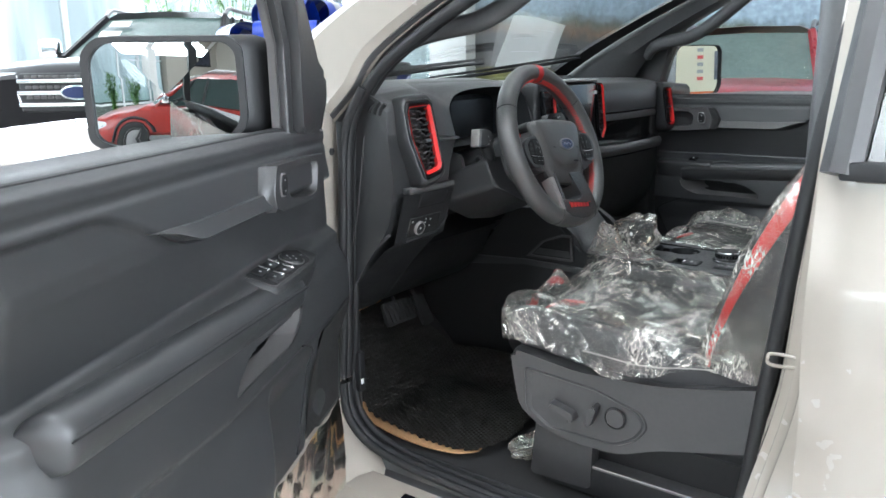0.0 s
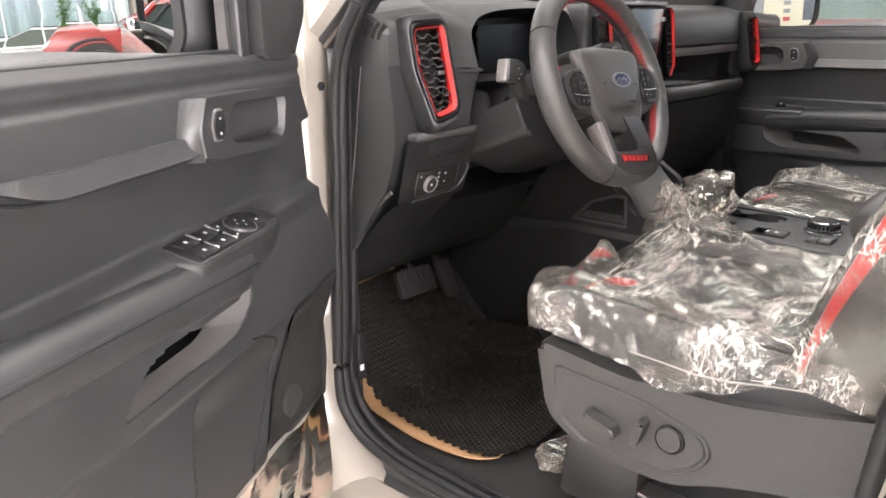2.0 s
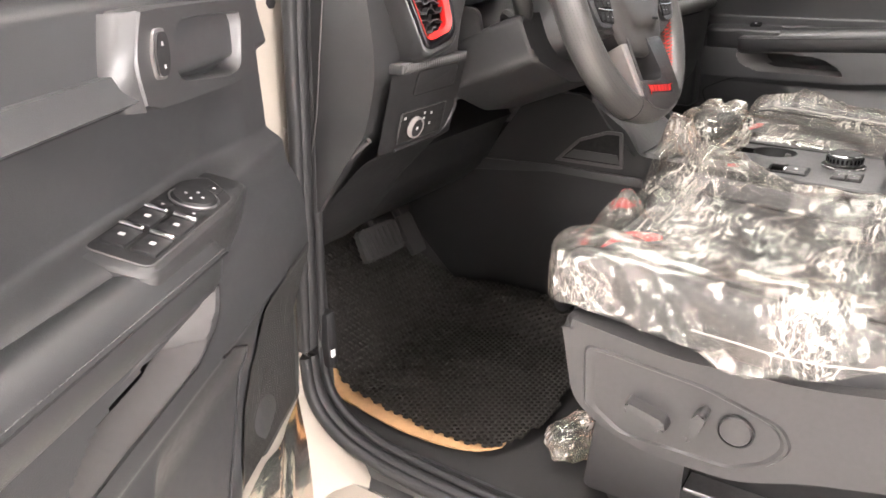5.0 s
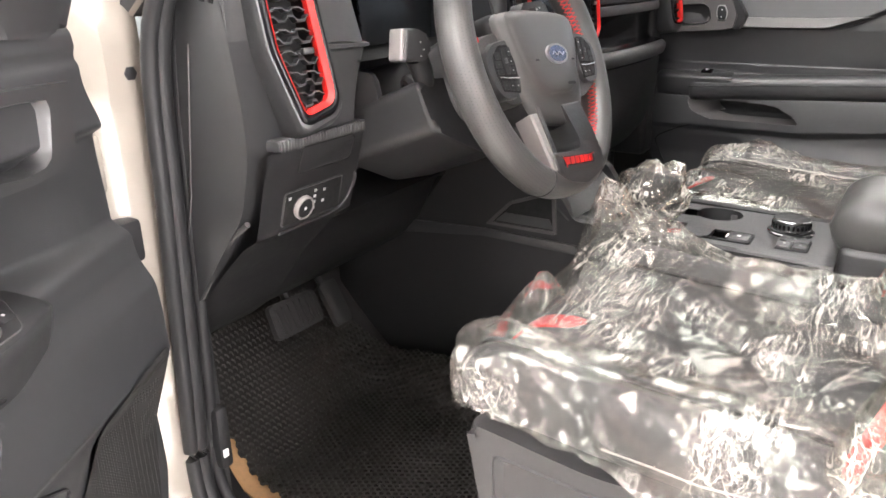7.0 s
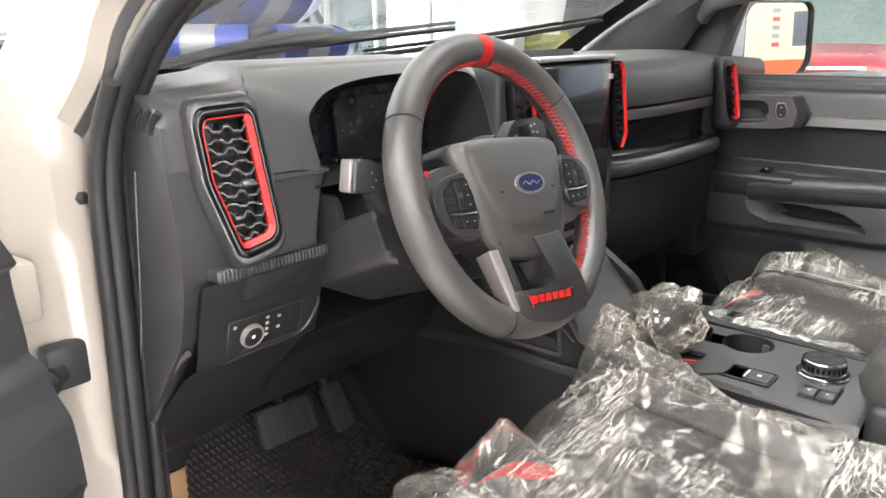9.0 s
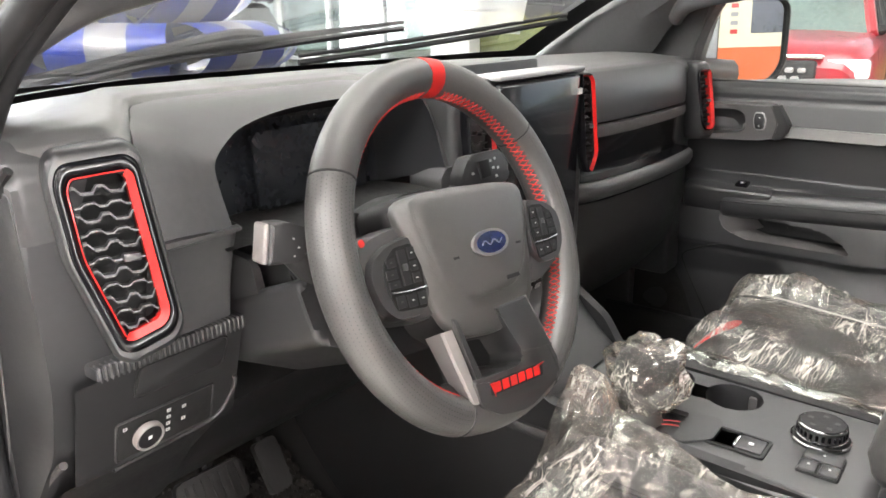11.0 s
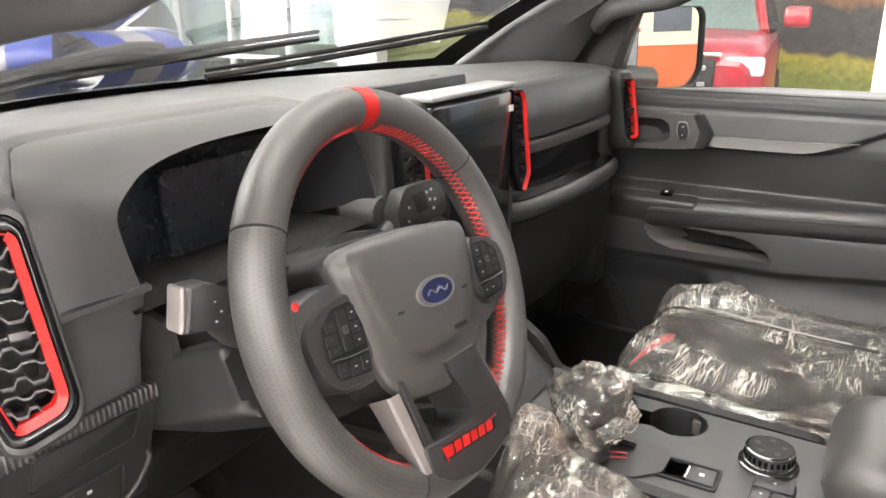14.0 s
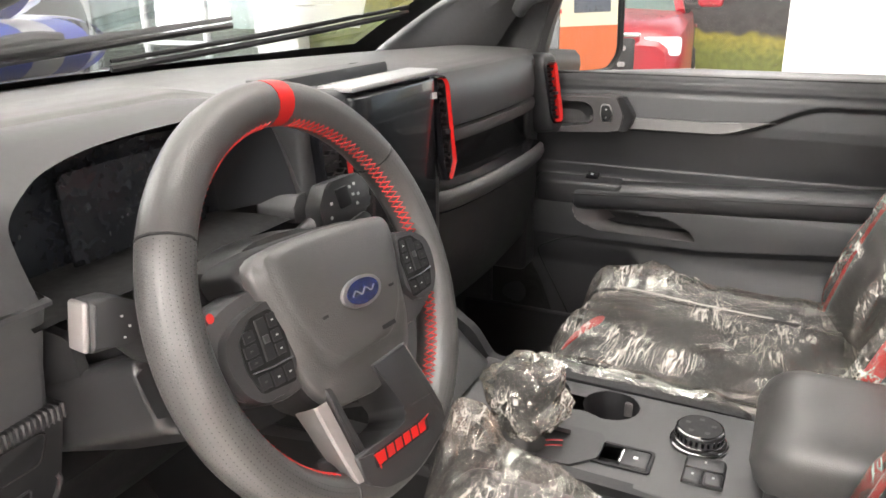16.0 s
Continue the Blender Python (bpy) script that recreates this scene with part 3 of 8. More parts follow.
part("cowl", sheet(lambda s, t: (lerp(-0.74, 0.74, t), lerp(0.93, 0.74, s) - 0.28 * abs(lerp(-1, 1, t)) ** 3 * s, 1.295 + 0.07 * s), 4, 20), DEEP, truck, "black plastic scuttle panel")


# screen edge of each front pillar, and its edge towards the door
SCREEN_EDGE = [(0.70, 0.60, 1.36), (0.665, 0.53, 1.405), (0.65, 0.338, 1.518), (0.615, 0.04, 1.655), (0.56, -0.38, 1.815)]
DOOR_EDGE = [(0.715, 0.36, 1.33), (0.70, 0.29, 1.40), (0.692, 0.215, 1.485), (0.655, -0.03, 1.625), (0.60, -0.4, 1.775)]


def screen_point(s, t):
    """Windscreen surface: s upwards, t across."""
    e = curve(SCREEN_EDGE, 8)
    q = e[min(int(s * (len(e) - 1)), len(e) - 1)]
    u = lerp(-1, 1, t)
    bow = (1 - abs(u) ** 2.2)
    return (u * q.x, q.y + bow * (0.24 - 0.12 * s) + 0.012, q.z - bow * 0.015 + 0.004)


ws = part("windscreen", sheet(screen_point, 32, 28), clear("windscreen_glass", (0.93, 0.96, 0.95), 0.6, 0.012), truck, "clear laminated windscreen")
ws.visible_shadow = False
for s in (0, 1):
    part("screen_band", sheet(lambda a, b: Vector(screen_point(a, lerp(0.005, 0.055, b) if s == 0 else lerp(0.945, 0.995, b))) + Vector((0, -0.004, -0.004)), 32, 2), DEEP, ws, "black printed edge band")
part("screen_band", sheet(lambda a, b: Vector(screen_point(lerp(0.0, 0.25, a), lerp(0.005, 0.995, b))) + Vector((0, -0.005, -0.004)), 8, 40), DEEP, ws, "black printed lower band")
for s in (-1, 1):
    a, b = curve(SCREEN_EDGE, 6), curve(DOOR_EDGE, 6)
    rows = []
    for p, q in zip(a, b):
        m = (p + q) / 2 + Vector((-0.03, -0.01, -0.012))
        rows.append(mirrored([p + Vector((0, 0.01, 0)), p * 0.75 + m * 0.25 + Vector((-0.012, 0, 0)), m, q * 0.7 + m * 0.3 + Vector((-0.01, 0, 0)), q, q + Vector((0.03, 0.02, 0.0)), p + Vector((0.02, 0.03, 0.01))], s))
    part("pillar_trim", loft(rows, True, True), SOFT, truck, "dark plastic front pillar trim")
    # painted pillar outside the trim
    rows = []
    for p, q in zip(a, b):
        rows.append(mirrored([q + Vector((0.012, 0.006, 0.0)), q + Vector((0.045, 0.03, 0.012)), p * 0.5 + q * 0.5 + Vector((0.085, 0.06, 0.03)), p + Vector((0.055, 0.055, 0.03)), p + Vector((0.012, 0.025, 0.015))], s))
    part("front_pillar", loft(rows, True, True), PAINT, truck)
    # grab handle on the trim
    h = curve([(0.68, 0.235, 1.475), (0.645, 0.20, 1.502), (0.622, 0.14, 1.517), (0.612, 0.07, 1.528), (0.60, 0.0, 1.562), (0.585, -0.10, 1.635), (0.585, -0.18, 1.70), (0.60, -0.24, 1.75)], 6)
    part("grab_handle", tube(mirrored(h, s), 1.0, section=[(0.016 * math.cos(2 * math.pi * i / 14), 0.021 * math.sin(2 * math.pi * i / 14)) for i in range(14)]), SOFT, truck, "dark grab handle on the pillar")

# roof, cab back, floor
part("roof", solid(sheet(lambda s, t: (lerp(-0.62, 0.62, t), lerp(-0.36, -1.75, s), 1.84 + 0.05 * math.sin(math.pi * t)), 10, 16), (0, 0, 0.02)), PAINT, truck)
part("roof_lining", solid(sheet(lambda s, t: (lerp(-0.62, 0.62, t), lerp(-0.30, -1.72, s), 1.80 + 0.03 * math.sin(math.pi * t)), 10, 16), (0, 0, 0.015)), HEADLINE, truck, "grey fabric roof lining")
part("cab_back", rbox(-0.72, 0.72, -1.76, -1.70, 0.6, 1.82, 0.02), HEADLINE, truck)
part("load_bed", rbox(-0.9, 0.9, -3.2, -1.8, 0.62, 1.3, 0.06, 3), PAINT, truck)
part("cab_floor", rbox(-0.72, 0.74, -1.72, 0.62, 0.50, 0.555, 0.004), CARPET, truck, "black cabin carpet")
part("toe_board", sheet(lambda s, t: (lerp(-0.70, 0.72, t), lerp(0.42, 0.80, s) + 0.0, 0.556 + 0.40 * s ** 1.3), 10, 4), CARPET, truck)
part("firewall", rbox(-0.74, 0.74, 0.80, 0.86, 0.5, 1.34, 0.004), DEEP, truck)


# sills
part("sill_trim", rbox(0.676, 0.70, -0.75, 0.36, 0.555, 0.80, 0.006), LOWER, truck)


def sill(s, prof, y0, y1, name, mat, label=""):
    rows = [[(s * x, y, z) for x, z in prof] for y in np.linspace(y0, y1, 12)]
    return part(name, loft(rows), mat, truck, label, 25)


for s in (-1, 1):
    sill(s, [(0.755, 0.548), (0.772, 0.56), (0.80, 0.556), (0.835, 0.545), (0.865, 0.515), (0.88, 0.46), (0.875, 0.38), (0.84, 0.30), (0.7, 0.28)], 0.5, -1.75, "sill", PAINT)
    sill(s, [(0.655, 0.55), (0.6712, 0.566), (0.6809, 0.582), (0.6861, 0.582), (0.6893, 0.570), (0.6951, 0.570), (0.6984, 0.582), (0.7042, 0.582), (0.7074, 0.570), (0.7133, 0.570), (0.7165, 0.582), (0.7223, 0.58), (0.7275, 0.57), (0.7392, 0.554), (0.756, 0.546)], 0.52, -0.62, "scuff_plate", PLASTIC, "black ribbed plastic sill cover")
plate = part("sill_badge", prism(rounded([(-0.11, -0.014), (0.11, -0.014), (0.11, 0.014), (-0.11, 0.014)], 0.003), 0.0022, axes((-0.812, 0.03, 0.5535), (0, -1, 0), (-1, 0, -0.25))), GLOSS, truck, "dark sill badge with light lettering")
for i, (u, w) in enumerate(((-0.055, 0.011), (-0.038, 0.009), (-0.02, 0.012), (-0.003, 0.010))):
    part("letter_bar", prism([(u, -0.006), (u + w, -0.006), (u + w + 0.003, 0.006), (u + 0.003, 0.006)], 0.0028, axes((-0.812, 0.03, 0.5535), (0, -1, 0), (-1, 0, -0.25))), SATIN, plate)

# hinge pillar of the driver's side, painted, with bolt, wiring boot and seal
def hinge_pillar(s):
    prof = [(-0.715, 0.40), (-0.722, 0.372), (-0.74, 0.368), (-0.775, 0.378), (-0.80, 0.40), (-0.83, 0.425), (-0.87, 0.44), (-0.90, 0.455)]
    rows = []
    for z in np.linspace(0.50, 1.42, 24):
        k = step(0.67, 0.50, z)
        b = 0.012 * math.sin(z * 9.0) + 0.006 * math.sin(z * 23)
        rows.append([(s * x * -1, y - (0.16 * k if x > -0.85 else 0.1 * k) + b * (1 if -0.84 < x < -0.75 else 0.3), z) for x, y in prof])
    return loft(rows)


part("hinge_pillar", hinge_pillar(-1), PAINT, truck)
for z in (0.84, 1.18):
    hp = part("hinge", rbox(-0.90, -0.815, 0.33, 0.44, z - 0.035, z + 0.035, 0.008), PAINT, truck, "painted steel door hinge")
    part("hinge_pin", lathe([(0.011, -0.05), (0.011, 0.05)], pose(-0.865, 0.335, z), 12), SATIN, hp)
boltm = axes((-0.744, 0.372, 1.268), (1, 0.0, 0), (0, 0, 1), (0, -1, 0))
bolt = part("bolt", lathe([(0.013, -0.004), (0.013, 0.002), (0.0085, 0.003), (0.0085, 0.010), (0.004, 0.011), (0.001, 0.011)], boltm, 6), DEEP, truck, "dark check-strap bolt")
part("wiring_boot", tube(curve([(-0.79, 0.385, 1.075), (-0.81, 0.365, 1.065), (-0.86, 0.34, 1.05), (-0.90, 0.32, 1.04)], 6), [0.017 + 0.0035 * (i % 2) for i in range(19)], 12), RUBBER, truck, "black rubber wiring boot")
part("boot_clip", rbox(-0.815, -0.765, 0.355, 0.385, 1.045, 1.10, 0.007), RUBBER, truck)

SEAL = [(-0.60, -0.40, 1.745), (-0.672, -0.03, 1.60), (-0.704, 0.18, 1.485), (-0.716, 0.28, 1.40), (-0.722, 0.332, 1.30), (-0.723, 0.348, 1.1), (-0.723, 0.362, 0.85), (-0.723, 0.370, 0.72), (-0.723, 0.350, 0.640), (-0.723, 0.27, 0.592), (-0.723, 0.10, 0.574), (-0.723, -0.25, 0.57), (-0.723, -0.44, 0.60), (-0.723, -0.515, 0.70), (-0.723, -0.545, 0.95), (-0.722, -0.578, 1.25), (-0.712, -0.605, 1.45), (-0.665, -0.63, 1.66)]
part("door_seal", tube(curve(SEAL, 8), 0.013, 12), RUBBER, truck, "black rubber door seal")
part("door_seal", tube(curve([(x - 0.017, y - 0.004, z + 0.002) for x, y, z in SEAL[3:14]], 8), 0.010, 10), RUBBER, truck, "outer lip of the door seal")
part("door_seal", tube(curve([(x + 0.022, y - 0.004, z + 0.004) for x, y, z in SEAL], 8), 0.009, 10), DEEP, truck, "inner lip of the door seal")


# B pillar and rear door of the driver's side
def b_pillar(sg):
    rows = []
    for z in np.linspace(0.5, 1.72, 28):
        lean = 0.03 + 0.10 * (z - 0.75)
        f = -0.525 - 0.035 * step(0.7, 1.0, z) - 0.10 * (z - 0.8) * 0.6 + 0.10 * step(0.72, 0.52, z)
        i = 0.15 * max(0, z - 1.33) * 0.7
        rows.append([(sg * (x - i), f + dy, z) for x, dy in ((0.70, -0.005), (0.728, 0.004), (0.736, -0.006), (0.744, -0.013), (0.750, -0.006), (0.758, -0.004), (0.772, -0.007), (0.778, -0.020), (0.797, -0.023), (0.803, -0.034), (0.812, -0.038), (0.822, -0.06), (0.836, -0.078), (0.85, -0.09))])
    return loft(rows)


part("b_pillar", b_pillar(-1), PAINT, truck)
part("b_pillar", b_pillar(1), PAINT, truck)
part("pillar_trim", rbox(-0.70, -0.64, -0.75, -0.56, 0.56, 1.78, 0.03, 3), SOFT, truck, "dark plastic centre pillar trim")
part("pillar_trim", rbox(0.64, 0.70, -0.75, -0.56, 0.56, 1.78, 0.03, 3), SOFT, truck, "dark plastic centre pillar trim")
part("striker", tube(curve([(-0.775, -0.600, 1.018), (-0.780, -0.562, 1.020), (-0.790, -0.557, 1.016), (-0.787, -0.562, 1.005), (-0.775, -0.600, 1.003)], 5), 0.0028, 10), PAINT, truck, "steel door striker loop")
for sg in (-1, 1):
    def rear_skin(a, b):
        z = lerp(0.50, 1.305, b)
        y = lerp(-0.610 - 0.035 * (1.305 - z), -1.72, a)
        x = 0.885 + 0.028 * math.sin(math.pi * (0.15 + 0.75 * b)) - 0.035 * step(0.75, 1.0, b) - 0.02 * step(0.06, 0, a) - 0.012 * (step(0.5, 0.56, b) - step(0.56, 0.72, b))
        return (sg * x, y, z)
    d = part("rear_door", solid(sheet(rear_skin, 20, 24), (-sg * 0.03, 0, 0)), PAINT, truck, "closed cream rear door")
    part("window_frame", tube([(sg * 0.868, -0.640, 1.30), (sg * 0.80, -0.67, 1.62), (sg * 0.70, -0.80, 1.76), (sg * 0.70, -1.6, 1.76)], 0.025, 8), PLASTIC, d)
    part("belt_strip", rbox(min(sg * 0.858, sg * 0.888), max(sg * 0.858, sg * 0.888), -1.70, -0.64, 1.295, 1.318, 0.004), DEEP, d)
    part("side_window", loft([[(sg * 0.865, y, 1.30), (sg * 0.74, y, 1.74)] for y in (-0.65, -1.65)]), TINT, d)

# wipers
W1 = [(-0.36, 0.80, 1.395), (-0.25, 0.725, 1.424), (-0.075, 0.69, 1.442), (0.075, 0.66, 1.455), (0.235, 0.62, 1.469)]
W2 = [(-0.01, 0.66, 1.414), (0.19, 0.60, 1.432), (0.37, 0.535, 1.452), (0.575, 0.44, 1.481)]
for name, pts, r in (("wiper", W1, 0.0075), ("wiper", W2, 0.005)):
    w = part(name, tube(curve(pts, 8), [r * (1 - 0.5 * abs(2 * i / 32 - 0.8) / 1.2) for i in range(8 * (len(pts) - 1) + 1)], 8), DEEP, truck, "black windscreen wiper")
    part("wiper_blade", tube([(x, y + 0.002, z - 0.012) for x, y, z in curve(pts, 8)], 0.006, 6), RUBBER, w)
part("wiper_arm", tube(curve([(-0.60, 0.86, 1.345), (-0.42, 0.84, 1.385), (-0.25, 0.74, 1.428), (-0.12, 0.71, 1.452), (-0.06, 0.70, 1.450)], 6), 0.010, 8), DEEP, truck, "black wiper arm")

# ---- front doors ----
# door metres: u from the front edge to the rear, o towards the cabin, z up
def door_frame(hinge, u, n):
    m = Matrix.Identity(4)
    for i, c in enumerate(((*u, 0), (*n, 0), (0, 0, 1))):
        m[0][i], m[1][i], m[2][i] = c
    m.translation = Vector((*hinge, 0))
    return m


def inside(p, poly):
    """Whether a point lies within a closed outline."""
    c = False
    for i in range(len(poly)):
        a, b = poly[i], poly[i - 1]
        if (a[1] > p[1]) != (b[1] > p[1]) and p[0] < (b[0] - a[0]) * (p[1] - a[1]) / (b[1] - a[1]) + a[0]:
            c = not c
    return c


def belly(u, z):
    """Relief of the door card: how far it stands towards the cabin."""
    wave = 1.232 + 0.056 * step(0.54, 0.72, u)
    o = -0.010 * step(1.02, 1.14, z)
    o += 0.014 * step(wave - 0.006, wave + 0.006, z) - 0.018 * step(1.12, 1.14, z)
    # hollow under the trim strip, and the upper roll that leans back
    away = step(0.02, 0.14, u)
    o -= 0.018 * away * step(1.115, 1.14, z) * min(1.0, max(0.0, (1.226 - z) / 0.086))
    o -= 0.014 * away * min(1.0, max(0.0, (z - 1.245) / 0.075))
    o -= 0.022 * step(1.325, 1.350, z) + 0.03 * step(1.342, 1.352, z)
    o -= 0.003 * (step(1.297, 1.303, z) - step(1.306, 1.315, z))
    # bowed front below the armrest, and the bin that stands out beside the smooth lid
    crease = 0.980 + 0.10 * max(0.0, u - 0.52)
    o += 0.010 * step(crease - 0.012, crease + 0.006, z) * step(1.10, 1.06, z)
    edge = 0.372 + 0.55 * (0.95 - z)
    o += (0.030 * step(0.97, 0.84, z)) * step(edge - 0.012, edge + 0.012, u) * step(0.90, 0.84, u)
    o -= 0.020 * step(0.97, 0.90, z) * step(edge + 0.012, edge - 0.02, u) * step(0.10, 0.16, u)
    # rounded pillar towards the hinges
    o -= 0.020 * step(0.975, 0.94, z) * step(0.155 + 0.3 * (0.9 - z), 0.095 + 0.3 * (0.9 - z), u)
    o -= 0.03 * step(0.84, 0.93, u)
    return o


def card_front(z):
    """Front edge of the door card."""
    rows = ((0.765, -0.030), (0.83, -0.042), (0.92, -0.038), (1.06, -0.033), (1.14, -0.028), (1.22, -0.022), (1.29, 0.004), (1.36, 0.012))
    for (z0, u0), (z1, u1) in zip(rows, rows[1:]):
        if z <= z1:
            return lerp(u0, u1, step(z0, z1, max(z, z0)))
    return rows[-1][1]


def front_door(name, hinge, u, n, label, passenger):
    m = door_frame(hinge, u, n)
    d = thing(name, (*hinge, 0.6), label, "car door")

    def P(q):
        return m @ Vector(q)

    def flat(outline, depth, o, mat, nm, parent=d, bevel=0.003, lab="", tilt=None):
        """An outline in u, z standing proud of the card by depth, from o."""
        f = m @ Matrix.Translation((0, o, 0)) @ Matrix(((1, 0, 0, 0), (0, 0, 1, 0), (0, 1, 0, 0), (0, 0, 0, 1)))
        return part(nm, prism(outline, depth, f, bevel), mat, parent, lab)

    hole = rounded([(0.226, 1.060), (0.241, 1.018), (0.296, 0.999), (0.507, 0.9985), (0.498, 1.021), (0.446, 1.050), (0.345, 1.056)], [0.012, 0.016, 0.02, 0.006, 0.02, 0.02, 0.01], 4)

    def face_point(s, t):
        z = lerp(0.765, 1.352, t)
        uu = lerp(card_front(z), 0.935, s)
        return P((uu, belly(uu, z), min(z, 1.332 + 0.024 * step(0.0, 0.6, uu))))
    card = sheet(face_point, 170, 190)
    back_m, gap = m.inverted(), [tuple(q) for q in inset(hole, 0.003)]
    cut = [f for f in card.faces if inside(tuple((back_m @ f.calc_center_median()).xz), gap)]
    bmesh.ops.delete(card, geom=cut, context="FACES")
    part("door_card", card, DOORC, d, "dark moulded door card", 60)
    # painted outer shell
    def skin(s, t):
        uu, zz = lerp(-0.05, 0.985, s), lerp(0.56, 1.335, t)
        return P((uu, -0.115 - 0.035 * math.sin(math.pi * (0.1 + 0.8 * t)), zz))
    part("outer_skin", sheet(skin, 20, 20), PAINT, d)
    part("front_edge", put(rbox(-0.030, 0.0, -0.13, -0.040, 0.58, 1.29, 0.006), m), PAINT, d)
    part("rear_edge", put(rbox(0.925, 0.985, -0.13, -0.012, 0.58, 1.31, 0.012, 3), m), PAINT, d)
    part("lower_edge", put(rbox(-0.03, 0.96, -0.14, -0.016, 0.575, 0.772, 0.018, 3), m), PAINT, d)
    part("latch", put(rbox(0.972, 0.99, -0.09, -0.045, 0.93, 1.05, 0.006), m), SATIN, d)
    part("belt_seal", put(rbox(0.10, 0.95, -0.062, -0.040, 1.315, 1.342, 0.005), m), RUBBER, d)
    # window frame and mirror triangle
    if passenger:
        sail = [(-0.005, 1.345), (-0.012, 1.43), (0.03, 1.475), (0.14, 1.56), (0.165, 1.56), (0.128, 1.345)]
        flat(rounded(sail, 0.008), 0.035, -0.06, SOFT, "mirror_triangle", bevel=0.008)
        bar = [(0.12, -0.045, 1.34), (0.15, -0.05, 1.48), (0.20, -0.085, 1.60), (0.36, -0.13, 1.72), (0.60, -0.16, 1.765), (0.90, -0.14, 1.72), (0.955, -0.07, 1.36)]
        part("window_frame", tube([P(q) for q in curve(bar, 8)], 0.022, 8), PLASTIC, d)
    else:
        sail = [(0.018, 1.322), (-0.028, 1.385), (-0.028, 1.432), (0.012, 1.452), (0.030, 1.485), (0.085, 1.575), (0.12, 1.575), (0.108, 1.48), (0.108, 1.328)]
        flat(rounded(sail, 0.012), 0.040, -0.055, PLASTIC, "mirror_triangle", bevel=0.010)
        post = [(0.112, 1.325), (0.112, 1.48), (0.150, 1.575), (0.255, 1.665), (0.42, 1.735), (0.65, 1.765), (0.88, 1.735), (0.925, 1.67), (0.985, 1.33), (0.955, 1.33), (0.90, 1.64), (0.865, 1.705), (0.65, 1.735), (0.43, 1.705), (0.275, 1.64), (0.175, 1.56), (0.140, 1.48), (0.140, 1.325)]
        flat(rounded(post, 0.008, 3), 0.028, -0.060, PLASTIC, "window_frame", bevel=0.005)
        run = [(0.1405, 1.33), (0.1405, 1.48), (0.176, 1.56), (0.275, 1.639), (0.285, 1.630), (0.185, 1.553), (0.150, 1.478), (0.150, 1.33)]
        flat(run, 0.014, -0.058, GREYPL, "run_channel", bevel=0.002)
    if passenger:
        g = part("side_window", sheet(lambda s, t: P((lerp(0.125 + 0.12 * t, 0.955 - 0.03 * t, s), -0.05 + 0.09 * t, lerp(1.335, 1.735, t))), 6, 6), GLASS, d, "raised clear side window")
        g.visible_shadow = False
    # trim strip, its face turned upwards; each door's light is put into its tone
    rows = []
    for k in range(33):
        uu = lerp(0.26, 0.628, k / 32)
        top_z = 1.2535 + 0.004 * step(0.50, 0.62, uu)
        low_z = 1.2305 + 0.027 * step(0.52, 0.628, uu)
        c = (1 - max(0.0, (uu - 0.56) / 0.065) ** 3)
        rows.append([P((uu, o - 0.012, z)) for o, z in ((-0.012, top_z), (0.005 * c, top_z), (0.011 * c, lerp(top_z, low_z, 0.75)), (0.013 * c, lerp(top_z, low_z, 0.9)), (0.010 * c, low_z), (-0.012, low_z))])
    part("trim_strip", loft(rows), SATINP if passenger else DOORC, d, "trim strip, toned for the light on each door", 60)
    part("strip_line", tube([P(q) for q in curve([(0.28, -0.010, 1.2285), (0.45, -0.010, 1.2285), (0.56, -0.010, 1.234), (0.62, -0.012, 1.256)], 8)], 0.0018, 6), DEEP, d)
    # inner handle bezel, cup and lock switch
    m0 = m
    if not passenger:
        m0 = m @ Matrix.Translation((-0.028, -0.018, -0.003))
    Q = lambda q: m0 @ Vector(q)

    def shape(outline, depth, o, mat, nm, parent, bevel=0.003, lab=""):
        f = m0 @ Matrix.Translation((0, o, 0)) @ Matrix(((1, 0, 0, 0), (0, 0, 1, 0), (0, 1, 0, 0), (0, 0, 0, 1)))
        return part(nm, prism(outline, depth, f, bevel), mat, parent, lab)
    bez = rounded([(0.060, 1.290), (0.20, 1.296), (0.322, 1.299), (0.338, 1.262), (0.330, 1.226), (0.14, 1.215), (0.075, 1.218)], 0.006)
    cup = rounded([(0.098, 1.281), (0.255, 1.287), (0.272, 1.276), (0.276, 1.248), (0.262, 1.238), (0.15, 1.224), (0.112, 1.226)], 0.012)
    mid_c = (0.20, 1.254)
    A1, A2 = angular(bez, mid_c), angular(cup, mid_c)

    def at_o(ps, o):
        return [Q((q.x, o(q) if callable(o) else o, q.y)) for q in ps]
    top_o = lambda q: 0.012 + 0.010 * step(0.10, 0.30, q.x)
    # surround paler on the passenger door, the light there put into its colour
    bz = part("handle_bezel", loft([at_o(A1, -0.04), at_o(A1, lambda q: top_o(q) - 0.002), at_o(scaled(A1, 0.985, mid_c), top_o), at_o(A2, top_o)], True), GREYPL if passenger else PLASTIC, d, "inner handle surround, toned for the light on each door", 30)
    part("pull_cup", loft([at_o(A2, top_o), at_o(scaled(A2, 0.97, mid_c), lambda q: top_o(q) - 0.003), at_o(scaled(A2, 0.90, mid_c), -0.012), at_o(scaled(A2, 0.5, mid_c), -0.017), at_o(scaled(A2, 0.02, mid_c), -0.018)], True), PLASTIC, bz, "scooped handle recess", 50)
    cap_in = [(0.322, 1.2985), (0.332, 1.275), (0.3375, 1.262), (0.335, 1.245), (0.330, 1.2265)]
    cap_out = [(0.331, 1.297), (0.347, 1.273), (0.356, 1.258), (0.354, 1.243), (0.343, 1.2275)]
